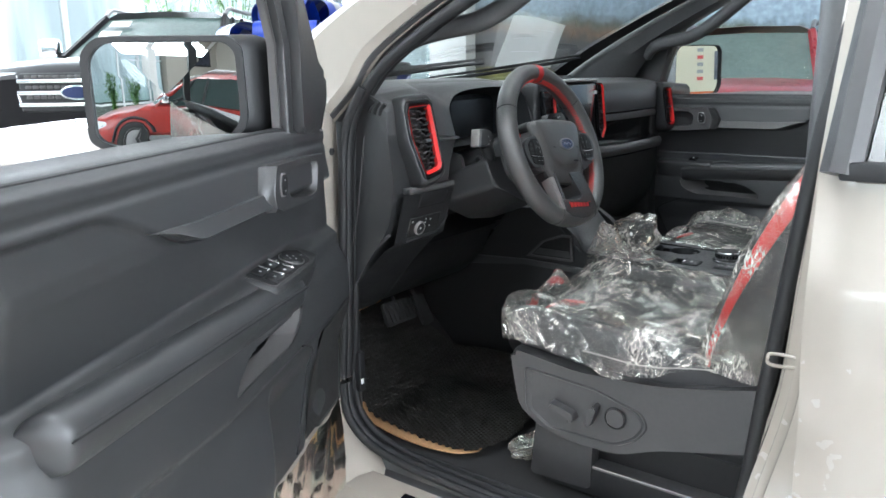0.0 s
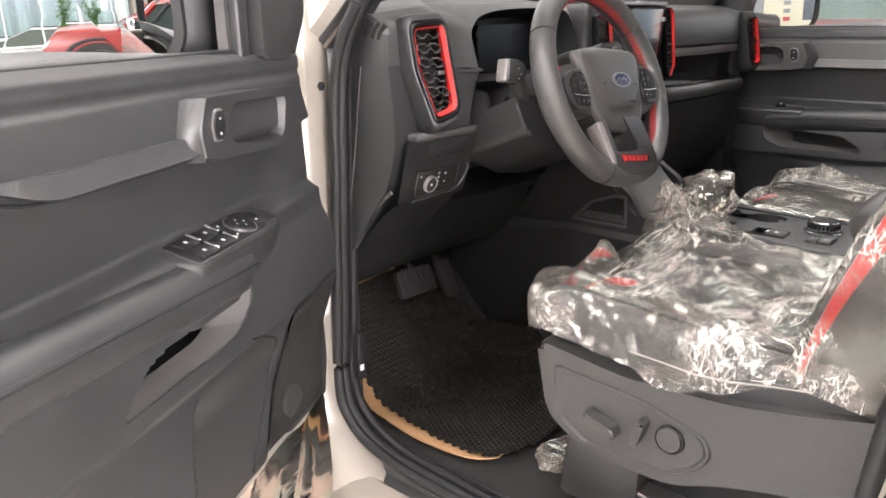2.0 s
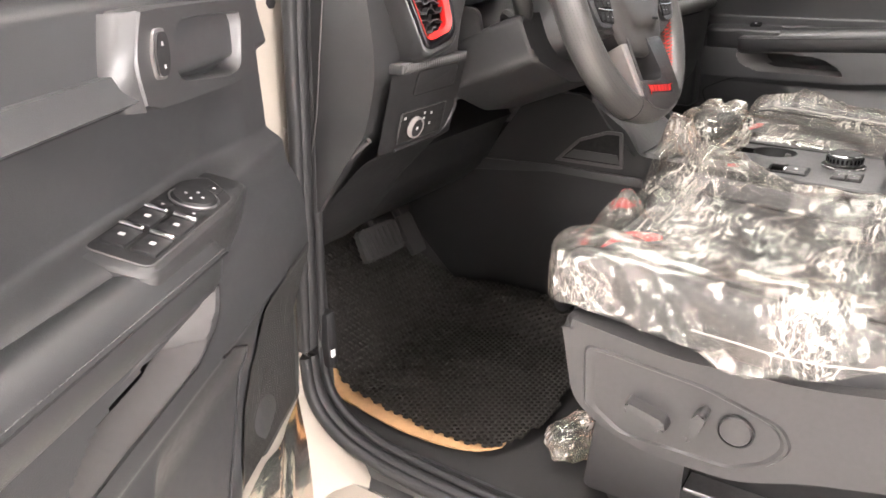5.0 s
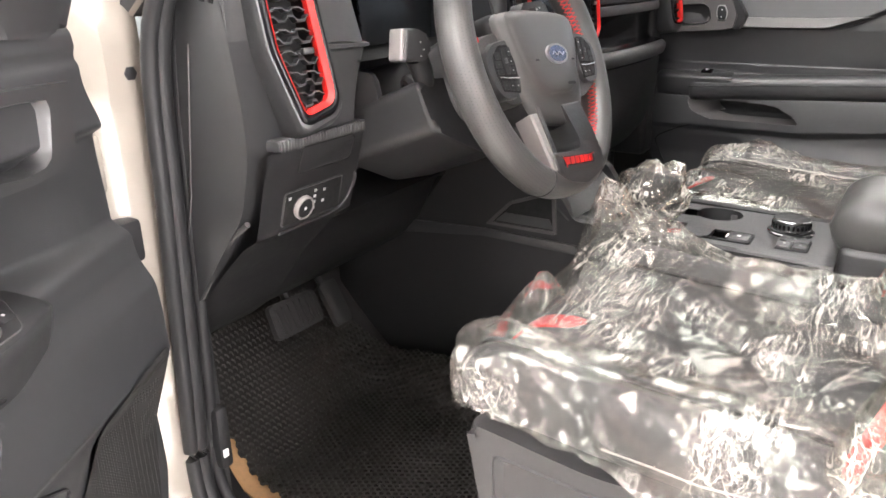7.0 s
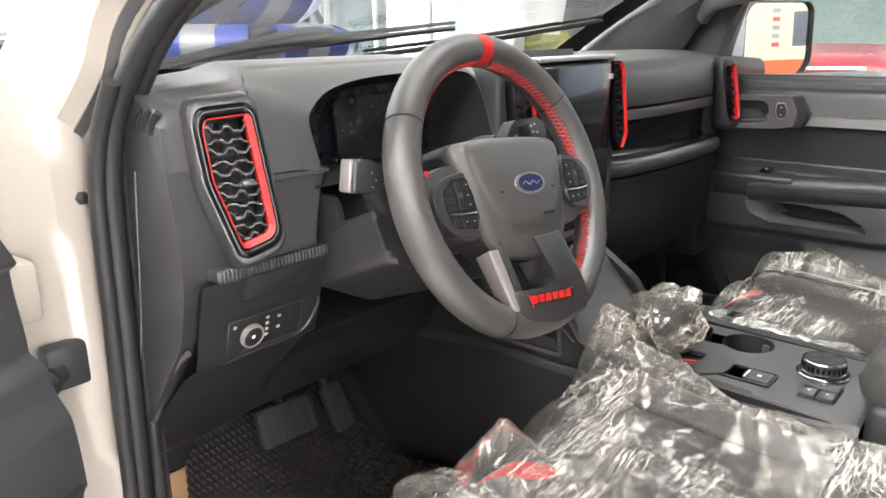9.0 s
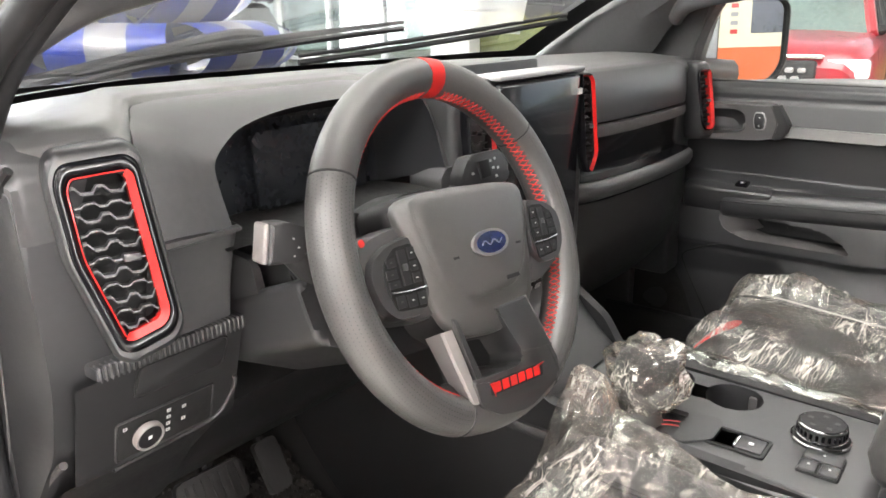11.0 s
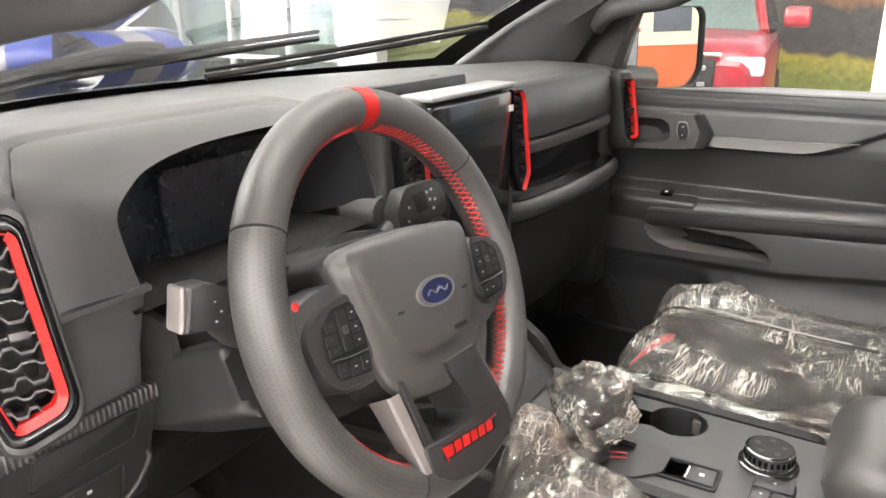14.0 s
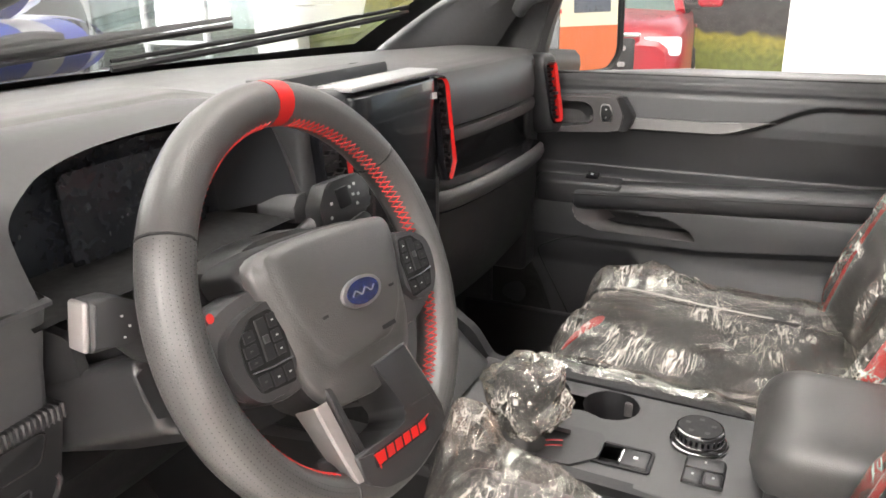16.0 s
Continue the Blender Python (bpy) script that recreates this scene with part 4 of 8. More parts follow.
    part("bezel_cap", loft([[Q((a, 0.0205, b)) for a, b in cap_in], [Q((lerp(a[0], b[0], 0.8), 0.014, lerp(a[1], b[1], 0.8))) for a, b in zip(cap_in, cap_out)], [Q((a, 0.006, b)) for a, b in cap_out], [Q((a, -0.02, b)) for a, b in cap_out]]), PLASTIC, bz, "dark bezel end", 50)
    sw = rounded([(0.290, 1.284), (0.308, 1.284), (0.315, 1.266), (0.312, 1.247), (0.294, 1.246), (0.288, 1.265)], 0.005)
    lk = shape(sw, 0.0035, 0.0205, SATIN, "lock_switch", bz, 0.001, "silver-edged door lock switch")
    shape(scaled(sw, 0.86), 0.0055, 0.0205, DEEP, "rocker", lk, 0.001)
    for zz in (1.2715, 1.2545):
        shape([(0.3, zz), (0.3025, zz), (0.3025, zz + 0.003), (0.3, zz + 0.003)], 0.006, 0.0205, GREYMARK, "lock_mark", lk, 0)
    # armrest: rounded ledge with a stitched seam, its end turned in
    def seam_at(uu):
        return 1.086 + 0.055 * (uu - 0.225)

    ARM = [(-0.034, 0.004), (-0.026, 0.016), (-0.012, 0.0235), (0.004, 0.0225), (0.015, 0.014), (0.0205, 0.004), (0.021, -0.008), (0.018, -0.022), (0.011, -0.034), (0.0, -0.040), (-0.012, -0.042)]
    prof = curve([(a, b, 0) for a, b in ARM], 3)

    def arm(s, t):
        uu = lerp(0.222, 0.862, s)
        e = math.sqrt(max(0.0, 1 - (1 - min(1.0, s / 0.045)) ** 2)) * math.sqrt(max(0.0, 1 - (1 - min(1.0, (1 - s) / 0.03)) ** 2))
        q = prof[min(int(t * (len(prof) - 1) + 0.5), len(prof) - 1)]
        return P((uu, -0.034 + (q.x + 0.034) * (0.25 + 0.75 * e), seam_at(uu) - 0.006 + (q.y + 0.006) * (0.35 + 0.65 * e)))
    ar = part("armrest", sheet(arm, 64, len(prof) - 1), DOORC, d, "padded leather armrest", 70)
    part("seam", tube([P((lerp(0.236, 0.85, k / 40), 0.0212, seam_at(lerp(0.236, 0.85, k / 40)) - 0.002)) for k in range(41)], 0.0014, 6), DEEP, ar)
    for k in range(90):
        uu = lerp(0.24, 0.845, k / 90)
        part("stitch", tube([P((uu, 0.0208, seam_at(uu) + 0.003)), P((uu + 0.0042, 0.0208, seam_at(uu + 0.0042) + 0.003))], 0.0006, 5), GREYSTITCH, ar)
    # tray behind the armrest
    part("arm_tray", put(rbox(0.38, 0.84, -0.045, -0.01, 1.088, 1.096, 0.003), m), DEEP, d)
    part("tray_edge", put(rbox(0.365, 0.47, -0.038, -0.022, 1.080, 1.117, 0.006), m), PLASTIC, d)
    # window switch pad
    if passenger:
        f = m @ pose(0.258, -0.012, 1.112, -14)
        sp = part("switch_pad", put(rbox(-0.11, 0.085, -0.03, 0.034, -0.05, 0.008, 0.010, 3), f), PLASTIC, d, "dark window switch panel")
        part("switch", put(rbox(0.0, 0.028, -0.014, 0.012, 0.006, 0.013, 0.003), f), GLOSS, sp)
        part("switch_mark", put(rbox(0.010, 0.016, -0.004, 0.002, 0.012, 0.0136, 0), f), WHITE, sp)
    else:
        f = m @ pose(0.258, -0.014, 1.119, -17)
        pad_out = rounded([(-0.120, -0.034), (-0.125, 0.022), (-0.06, 0.034), (0.105, 0.034), (0.112, -0.034)], 0.016, 4)
        sp = part("switch_pad", put(loft([[(p.x * 0.98, p.y * 0.98, -0.075) for p in pad_out], [(p.x, p.y, -0.010) for p in pad_out], [(p.x * 0.985, p.y * 0.97, 0.003) for p in pad_out], [(p.x * 0.95, p.y * 0.90, 0.006) for p in pad_out], [(p.x * 0.4, p.y * 0.4, 0.006) for p in pad_out]], True, True), f), PLASTIC, d, "dark window and mirror switch panel")
        inl = rounded([(-0.10, -0.012), (-0.075, -0.028), (0.092, -0.028), (0.092, 0.024), (-0.072, 0.024)], 0.008, 3)
        part("pad_inlay", prism(inl, 0.0015, f @ pose(0, 0, 0.006)), DEEP, sp)
        part("inlay_edge", tube([f @ Vector((p.x, p.y, 0.0068)) for p in inl], 0.0009, 5, True), GREYPL, sp)
        dx, dy = -0.042, -0.001
        dial = part("mirror_dial", lathe([(0.0205, 0.004), (0.0205, 0.010), (0.0185, 0.0125), (0.001, 0.0115)], f @ pose(dx, dy, 0), 28), DEEP, sp)
        part("dial_ring", hoop([(0.0215, 0.007), (0.0226, 0.0095), (0.0215, 0.0105), (0.0205, 0.0095)], f @ pose(dx, dy, 0), 28), SATIN, dial)
        for a in range(4):
            ax, ay = 0.008 * math.cos(a * math.pi / 2), 0.008 * math.sin(a * math.pi / 2)
            part("dial_mark", put(rbox(dx + ax - 0.0012, dx + ax + 0.0012, dy + ay - 0.0012, dy + ay + 0.0012, 0.0112, 0.0124, 0), f), GREYMARK, dial)
        for x, y in ((0.022, -0.014), (0.022, 0.011), (0.064, -0.014), (0.064, 0.011)):
            k = part("window_switch", put(rbox(x - 0.017, x + 0.014, y - 0.0105, y + 0.0105, 0.005, 0.0105, 0.002), f), DEEP, sp, "dark window switch with silver lip")
            part("switch_lip", put(rbox(x - 0.020, x - 0.0150, y - 0.0105, y + 0.0105, 0.0090, 0.0140, 0.0018), f), CHROME, k)
            part("switch_mark", put(rbox(x - 0.004, x + 0.0005, y - 0.0022, y + 0.0022, 0.0100, 0.0110, 0), f), GREYMARK, k)
        for x, y in ((-0.012, -0.016), (-0.012, 0.012), (-0.076, 0.004)):
            k = part("mirror_key", put(rbox(x - 0.008, x + 0.008, y - 0.0075, y + 0.0075, 0.005, 0.0090, 0.002), f), DEEP, sp)
            part("key_mark", put(rbox(x - 0.0012, x + 0.0012, y - 0.0012, y + 0.0012, 0.0085, 0.0096, 0), f), GREYMARK, k)
    # pull pocket below the armrest: shade in the hollow's black, light in the paler floor
    w = m @ Matrix.Translation((0, -0.004, 0)) @ Matrix(((1, 0, 0, 0), (0, 0, 1, 0), (0, 1, 0, 0), (0, 0, 0, 1)))
    part("pull_surround", ring([Vector(q) for q in inset(hole, -0.003)], inset(hole, 0.002), 0.012, w), SOFT, d, "thin lip round the pull pocket")
    pk_rows = [[P((q[0], o, q[1])) for q in inset(hole, k)] for k, o in ((0.001, 0.004), (0.002, -0.012), (0.004, -0.040), (0.010, -0.055), (0.020, -0.057))]
    pk_rows.append([lerp(sum(pk_rows[-1], Vector()) / len(pk_rows[-1]), q, 0.02) for q in pk_rows[-1]])
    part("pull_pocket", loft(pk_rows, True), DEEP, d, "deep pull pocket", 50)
    part("pocket_floor", loft([[P((0.262, 0.006, 1.012)), P((0.300, 0.006, 1.001)), P((0.40, 0.006, 1.000)), P((0.505, 0.006, 1.0005))], [P((0.300, -0.016, 1.020)), P((0.330, -0.016, 1.012)), P((0.41, -0.016, 1.011)), P((0.499, -0.016, 1.010))], [P((0.306, -0.022, 1.022)), P((0.335, -0.022, 1.014)), P((0.412, -0.022, 1.013)), P((0.497, -0.022, 1.012))]]), GREYPL, d, "floor of the pull pocket, paler for the light it catches")
    part("pocket_end", loft([[P((0.229, 0.004, 1.058)), P((0.243, 0.004, 1.020)), P((0.266, 0.004, 1.010))], [P((0.262, -0.012, 1.058)), P((0.272, -0.013, 1.026)), P((0.294, -0.013, 1.017))], [P((0.300, -0.044, 1.058)), P((0.306, -0.045, 1.034)), P((0.320, -0.046, 1.022))]]), GREYPL, d, "end of the pull pocket, paler for the light it catches")
    # lower parts: lid line, bin, speaker
    lid = [(0.250, 0.985), (0.214, 0.973), (0.178, 0.956), (0.160, 0.945), (0.152, 0.930), (0.162, 0.90), (0.195, 0.84), (0.232, 0.772)]
    part("bin_seam", tube([P((p.x, belly(p.x, p.y) + 0.0012, p.y)) for p in curve([(a, b, 0) for a, b in lid], 8)], 0.0016, 6), DEEP, d)
    spk = [(-0.028, 0.995), (0.045, 0.990), (0.094, 0.968), (0.128, 0.91), (0.160, 0.85), (0.190, 0.775), (-0.008, 0.775), (-0.026, 0.88)]
    fine = [Vector(p) for p in rounded(spk, 0.012, 4)]
    mid_s = sum(fine, Vector((0, 0))) / len(fine)
    part("speaker_grille", loft([[P((q.x, belly(q.x, q.y) + 0.0030, q.y)) for q in scaled(fine, k, mid_s)] for k in [1.0, 0.99] + [0.97 - 0.04 * i for i in range(24)] + [0.004]], True), GRILLE, d, "fine-mesh speaker grille", 60)
    # exterior mirror
    if not passenger:
        rows = []
        for i in range(25):
            zz = lerp(0.585, 0.778, i / 24)
            row = []
            for k in range(61):
                uu = lerp(-0.035, 0.46, k / 60)
                fold = facets((uu + 0.5 * zz) / 0.035, (zz - 0.3 * uu) / 0.09, 2)
                row.append(P((uu, -0.006 + 0.007 * fold - 0.03 * step(0.0, -0.035, uu), zz)))
            rows.append(row)
        part("edge_film", loft(rows), WRAP, d, "clear protective film along the door edge", 12)
    return d, m


DRV_U, DRV_N = Vector((-0.89, -0.456)).normalized(), Vector((0.456, -0.89)).normalized()
driver_door, DM = front_door("driver_door", (-0.87, 0.235), DRV_U, DRV_N, "open driver's door with dark card and cream shell", False)
passenger_door, PM = front_door("passenger_door", (0.72, 0.344), Vector((0, -1)), Vector((-1, 0)), "closed passenger door with dark moulded card", True)


def wing_mirror(door, centre, face, w, h, lean=0.0, bulge=0.0, fat=1.0):
    """Door mirror: housing, glass in a rim, and foot."""
    z = Vector(face).normalized()
    x = Vector((0, 0, 1)).cross(z).normalized()
    f = axes(centre, x, z.cross(x), z)
    out = rounded([(-w / 2, -h * 0.42), (-w * 0.36, -h / 2), (w * 0.34, -h / 2), (w / 2, -h * 0.30), (w * 0.49, h * 0.40), (w * 0.42, h / 2), (-w * 0.40, h / 2), (-w / 2, h * 0.36)], 0.035, 5)
    rows = []
    for k, s in ((0.012, 1.04), (0.0, 1.09), (-0.03, 1.10), (-0.07, 1.0), (-0.10, 0.80), (-0.12, 0.45), (-0.124, 0.05)):
        rows.append([(p[0] * (1 + (s - 1) * fat if s > 1 else s) + lean * (0.012 - k), p[1] * (1 + (s - 1) * fat if s > 1 else s), k) for p in out])
    hs = part("mirror_housing", put(loft(rows, True, True), f), LOWER, door, "dark door mirror housing")
    part("mirror_rim", ring([p * (1 + 0.06 * fat) for p in out], [p * (1 - 0.040 * fat) for p in out], 0.020, f @ pose(0, 0, 0.006)), LOWER, hs)
    if bulge:
        rows = [[f @ Vector((*(p * k), 0.0260 - (p * k).length_squared / (2 * bulge))) for p in (Vector(q) * 0.955 for q in out)] for k in (1.0, 0.85, 0.7, 0.55, 0.4, 0.25, 0.1, 0.005)]
        part("mirror_glass", loft(rows, True), MIRROR, hs, "clean convex mirror glass", 180)
    else:
        part("mirror_glass", prism([p * 0.985 for p in out], 0.003, f @ pose(0, 0, 0.0125)), MIRROR, hs, "clean mirror glass")
    return f


wing_mirror(driver_door, (-1.138, 0.346, 1.402), (-0.713, -0.701, -0.009), 0.245, 0.176, 0.9, 1.3)
part("mirror_foot", tube([DM @ Vector(q) for q in curve([(0.07, -0.06, 1.37), (0.10, -0.15, 1.355), (0.17, -0.27, 1.34)], 6)], 0.035, 10), PLASTIC, driver_door)
wing_mirror(passenger_door, (0.99, 0.175, 1.415), (-0.55, -0.83, 0.03), 0.205, 0.19, 0.0, 0.0, 0.25)
part("mirror_foot", tube([PM @ Vector(q) for q in curve([(0.07, -0.06, 1.37), (0.10, -0.13, 1.35), (0.15, -0.22, 1.34)], 6)], 0.035, 10), PLASTIC, passenger_door)

# ---- dashboard ----
dash = thing("dashboard", (0, 0.4, 0.9), "dark dashboard with red-framed air vents", "dashboard")


def back_y(x):
    return 0.775 - 0.30 * abs(x / 0.72) ** 2.4


def top_pad(s, t):
    x = lerp(-0.705, 0.745, s)
    hood = step(-0.625, -0.545, x) * step(-0.17, -0.24, x)
    edge = step(-0.60, -0.70, x)
    lip = 0.205 + 0.098 * hood - 0.01 * step(0.2, 0.5, x) + 0.055 * edge
    prof = [(back_y(x), 1.378), (lerp(back_y(x), lip, 0.3), 1.393), (lerp(back_y(x), lip, 0.6), 1.403), (lip + 0.07, 1.402 + 0.013 * hood), (lip + 0.03, 1.398 + 0.016 * hood), (lip + 0.010, 1.390 + 0.020 * hood), (lip, 1.378 + 0.026 * hood), (lip + 0.001, 1.366 + 0.034 * hood), (lip + 0.02, 1.360 + 0.036 * hood)]
    k = t * (len(prof) - 1)
    i = min(int(k), len(prof) - 2)
    y, z = (lerp(prof[i][j], prof[i + 1][j], k - i) for j in (0, 1))
    return (x, y, z - 0.012 * edge - 0.012 * step(0.6, 0.745, x))


# top pad in the paler plastic that carries the windscreen light
part("top_pad", sheet(top_pad, 90, 32), PADTOP, dash, "soft-touch dashboard top, paler for the daylight on it", 60)
part("centre_speaker", prism(rounded([(-0.17, 0.0), (-0.12, 0.075), (0.09, 0.075), (0.12, 0.0)], 0.01), 0.018, pose(-0.0, 0.235, 1.398, -4), 0.004), PLASTIC, dash, "raised centre speaker cover")
part("speaker_mark", prism([(-0.008, -0.002), (0.012, -0.002), (0.012, 0.002), (-0.008, 0.002)], 0.0006, pose(0.06, 0.262, 1.4165, -4)), GREYSTITCH, dash)
part("demister_slot", loft([[(x, 0.80 - 0.30 * abs(x / 0.72) ** 2.4 - 0.05, 1.3935), (x, 0.80 - 0.30 * abs(x / 0.72) ** 2.4 - 0.085, 1.396)] for x in np.linspace(-0.55, 0.55, 20)]), DEEP, dash)

# cluster surround, and a recess and shelf coloured dark for the shade inside
A = [(-0.530, 0.188, 1.288), (-0.536, 0.196, 1.330), (-0.533, 0.203, 1.352), (-0.510, 0.214, 1.368), (-0.478, 0.225, 1.380), (-0.42, 0.233, 1.389), (-0.342, 0.234, 1.393), (-0.26, 0.232, 1.392), (-0.203, 0.215, 1.380), (-0.194, 0.186, 1.293)]
B = [(-0.614, 0.180, 1.296), (-0.613, 0.200, 1.345), (-0.603, 0.222, 1.381), (-0.578, 0.265, 1.394), (-0.545, 0.300, 1.404), (-0.44, 0.303, 1.406), (-0.34, 0.303, 1.406), (-0.25, 0.302, 1.405), (-0.2, 0.242, 1.389), (-0.176, 0.200, 1.296)]
C = [(-0.500, 0.285, 1.27), (-0.500, 0.285, 1.318), (-0.495, 0.286, 1.335), (-0.478, 0.288, 1.352), (-0.455, 0.289, 1.364), (-0.41, 0.29, 1.371), (-0.34, 0.29, 1.376), (-0.262, 0.288, 1.374), (-0.232, 0.285, 1.355), (-0.225, 0.28, 1.27)]
mid_ab = [(Vector(p) * 0.45 + Vector(q) * 0.55 + Vector((0, -0.006, 0.004))) for p, q in zip(B, A)]
part("cluster_surround", loft([curve(B, 5), curve([Vector(p) * 0.8 + Vector(q) * 0.2 + Vector((0, -0.004, 0.003)) for p, q in zip(B, A)], 5), curve(mid_ab, 5), curve(A, 5)]), SOFT, dash, "dark instrument surround", 60)
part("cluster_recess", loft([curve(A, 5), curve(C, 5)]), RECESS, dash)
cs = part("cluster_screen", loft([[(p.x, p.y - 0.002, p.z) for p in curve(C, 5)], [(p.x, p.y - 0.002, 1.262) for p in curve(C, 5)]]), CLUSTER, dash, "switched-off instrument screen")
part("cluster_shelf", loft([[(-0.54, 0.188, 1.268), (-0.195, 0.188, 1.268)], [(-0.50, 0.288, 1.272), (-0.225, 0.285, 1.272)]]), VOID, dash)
part("cluster_glass", thick(loft([[(-0.435, 0.268, 1.275), (-0.262, 0.268, 1.275)], [(-0.437, 0.272, 1.355), (-0.260, 0.272, 1.357)], [(-0.430, 0.273, 1.362), (-0.268, 0.273, 1.364)]]), 0.004), CLUSTER, cs, "dark glass of the instrument display")
def ledge(a, b):
    x = lerp(-0.624, -0.512, a)
    prof = [(0.184, 1.299), (0.1765, 1.296), (0.1765, 1.290), (0.186, 1.285), (0.194, 1.262), (0.203, 1.228), (0.209, 1.188)]
    k = b * (len(prof) - 1)
    i = min(int(k), len(prof) - 2)
    y, z = (lerp(prof[i][j], prof[i + 1][j], k - i) for j in (0, 1))
    return (x, y + 0.008 * (a - 0.2) + 0.045 * step(0.86, 1.0, a) ** 2, z - 0.008 * a * step(0.6, 0.0, b))


part("trim_ledge", sheet(ledge, 30, 24), SOFT, dash, "dark panel with a crisp crease", 40)
part("trim_ledge", prism(rounded([(-0.206, 1.262), (-0.17, 1.262), (-0.17, 1.297), (-0.200, 1.294), (-0.210, 1.28)], 0.004), 0.05, axes((0, 0.232, 0), (1, 0, 0), (0, 0, 1), (0, -1, 0)), 0.004), SOFT, dash)


SLAT = material("vent_slat", (0.016, 0.016, 0.017), 0.42)


def vent(o, right, up, outline, rows, name="air_vent", red=(0.35, 0.98), sides=None, sc=1.0):
    """Air vent: gloss frame, red accent along a stretch of the frame, wavy slats, tab."""
    f = axes(o, right, up)
    outline = rounded(outline, 0.008 * sc, 4)
    wide, inn = (1.10 if sc > 0.9 else 1.0), inset(outline, 0.0055 * sc)
    lerped = lambda k: [lerp(a, b, k) for a, b in zip([Vector(q) for q in scaled(outline, wide)], [Vector(q) for q in inn])]
    v = part(name, loft([[f @ Vector((*q, z)) for q in lerped(k)] for k, z in ((0, -0.006), (0, 0.002), (0.2, 0.0065), (0.5, 0.008), (0.8, 0.0065), (1.0, 0.001), (1.0, -0.006))], True), GLOSS, dash, "gloss black air vent frame", 80)
    inner = inset(outline, 0.0055 * sc)
    # depth of the vent in near-black, shade included in the colour
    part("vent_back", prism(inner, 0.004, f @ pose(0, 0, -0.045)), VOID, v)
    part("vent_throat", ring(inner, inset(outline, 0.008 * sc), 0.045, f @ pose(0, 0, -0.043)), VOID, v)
    k = len(inner)
    lo, hi = int(red[0] * k), int(red[1] * k)
    a, b = inset(outline, 0.004 * sc), inset(outline, (0.0105 if sc > 0.8 else 0.0068) * sc)
    thin = inset(outline, 0.0062 * sc)
    bm = bmesh.new()
    ids = list(range(lo, hi + 1))
    vs = []
    for i in ids:
        p, q, z0, z1 = a[i % k], b[i % k], 0.0045, 0.0085
        vs.append([bm.verts.new((p[0], p[1], z0)), bm.verts.new((p[0], p[1], z1)), bm.verts.new((q[0], q[1], z1 - 0.004)), bm.verts.new((q[0], q[1], z0 - (0.012 if sc > 0.8 else 0.003)))])
    for s, t in zip(vs, vs[1:]):
        for j in range(3):
            bm.faces.new((s[j], s[j + 1], t[j + 1], t[j]))
    part("red_accent", put(bm, f), RED, v, "bright red vent edging")
    part("red_line", tube([f @ Vector((p[0], p[1], 0.004)) for p in thin], 0.0007, 5, True), RED, v)
    xs = [p[0] for p in inner]
    ys = [p[1] for p in inner]
    for r in range(rows):
        y = lerp(min(ys), max(ys), (r + 0.6) / (rows + 0.1))
        cross = [p for p in range(k) if (inner[p][1] - y) * (inner[(p + 1) % k][1] - y) < 0]
        if len(cross) < 2:
            continue
        ends = sorted(lerp(inner[p][0], inner[(p + 1) % k][0], (y - inner[p][1]) / (inner[(p + 1) % k][1] - inner[p][1])) for p in cross)
        x0, x1 = ends[0] + 0.001, ends[-1] - 0.001
        w = x1 - x0
        h = 0.0055 * sc
        pts = [(0, 0), (0.10, 0), (0.18, -1), (0.36, -1), (0.44, 0), (0.56, 0), (0.64, -1), (0.82, -1), (0.90, 0), (1, 0)]
        line = [(x0 + w * p, y + h * q) for p, q in pts]
        lofted = [[(px, py + 0.0013, -0.012), (px, py + 0.0013, 0.001), (px, py - 0.0013, 0.001), (px, py - 0.0013, -0.012)] for px, py in line]
        part("slat", put(loft(lofted, True, True), f), SLAT, v)
        gap = (max(ys) - min(ys)) / (rows + 0.1) * 0.5
        line = [(x0 + w * lerp(0.04, 0.96, p), y - gap - h * q * 0.6 - h) for p, q in pts]
        lofted = [[(px, py + 0.0009, -0.016), (px, py + 0.0009, -0.004), (px, py - 0.0009, -0.004), (px, py - 0.0009, -0.016)] for px, py in line]
        if r:
            part("slat", put(loft(lofted, True, True), f), PLASTIC, v)
    part("vent_tab", put(rbox(0.004 * sc, 0.018 * sc, -0.006, 0.001, -0.006, 0.006, 0.0015), f), PLASTIC, v)
    return f, outline


def pod(o, k, f):
    """Rounded collar round a vent."""
    rows = []
    for s, z in ((0.98, -0.02), (1.0, 0.0035), (lerp(1, k, 0.4), 0.003), (lerp(1, k, 0.75), -0.001), (k, -0.010), (k * 1.03, -0.03), (k * 1.03, -0.07)):
        rows.append([(p[0], p[1], z) for p in scaled(o, s)])
    return put(loft(rows, True), f)


LV = [(-0.033, 0.060), (-0.026, 0.074), (0.022, 0.078), (0.030, 0.070), (0.035, -0.055), (0.027, -0.068), (-0.004, -0.078), (-0.014, -0.074), (-0.032, 0.0)]
lvf, lvo = vent((-0.651, 0.186, 1.293), (0.93, -0.37, 0), (0.0, 0.18, 0.98), LV, 6, red=(0.30, 0.80))
part("vent_pod", pod(scaled(lvo, 1.10), 1.14, lvf), PLASTIC, dash, "dark pod round the driver's vent")
cap = [(0.245, 1.366), (0.30, 1.386), (0.62, 1.386), (0.66, 0.86), (0.50, 0.835), (0.455, 0.85), (0.37, 0.935), (0.285, 1.05), (0.245, 1.10), (0.225, 1.17), (0.225, 1.22)]
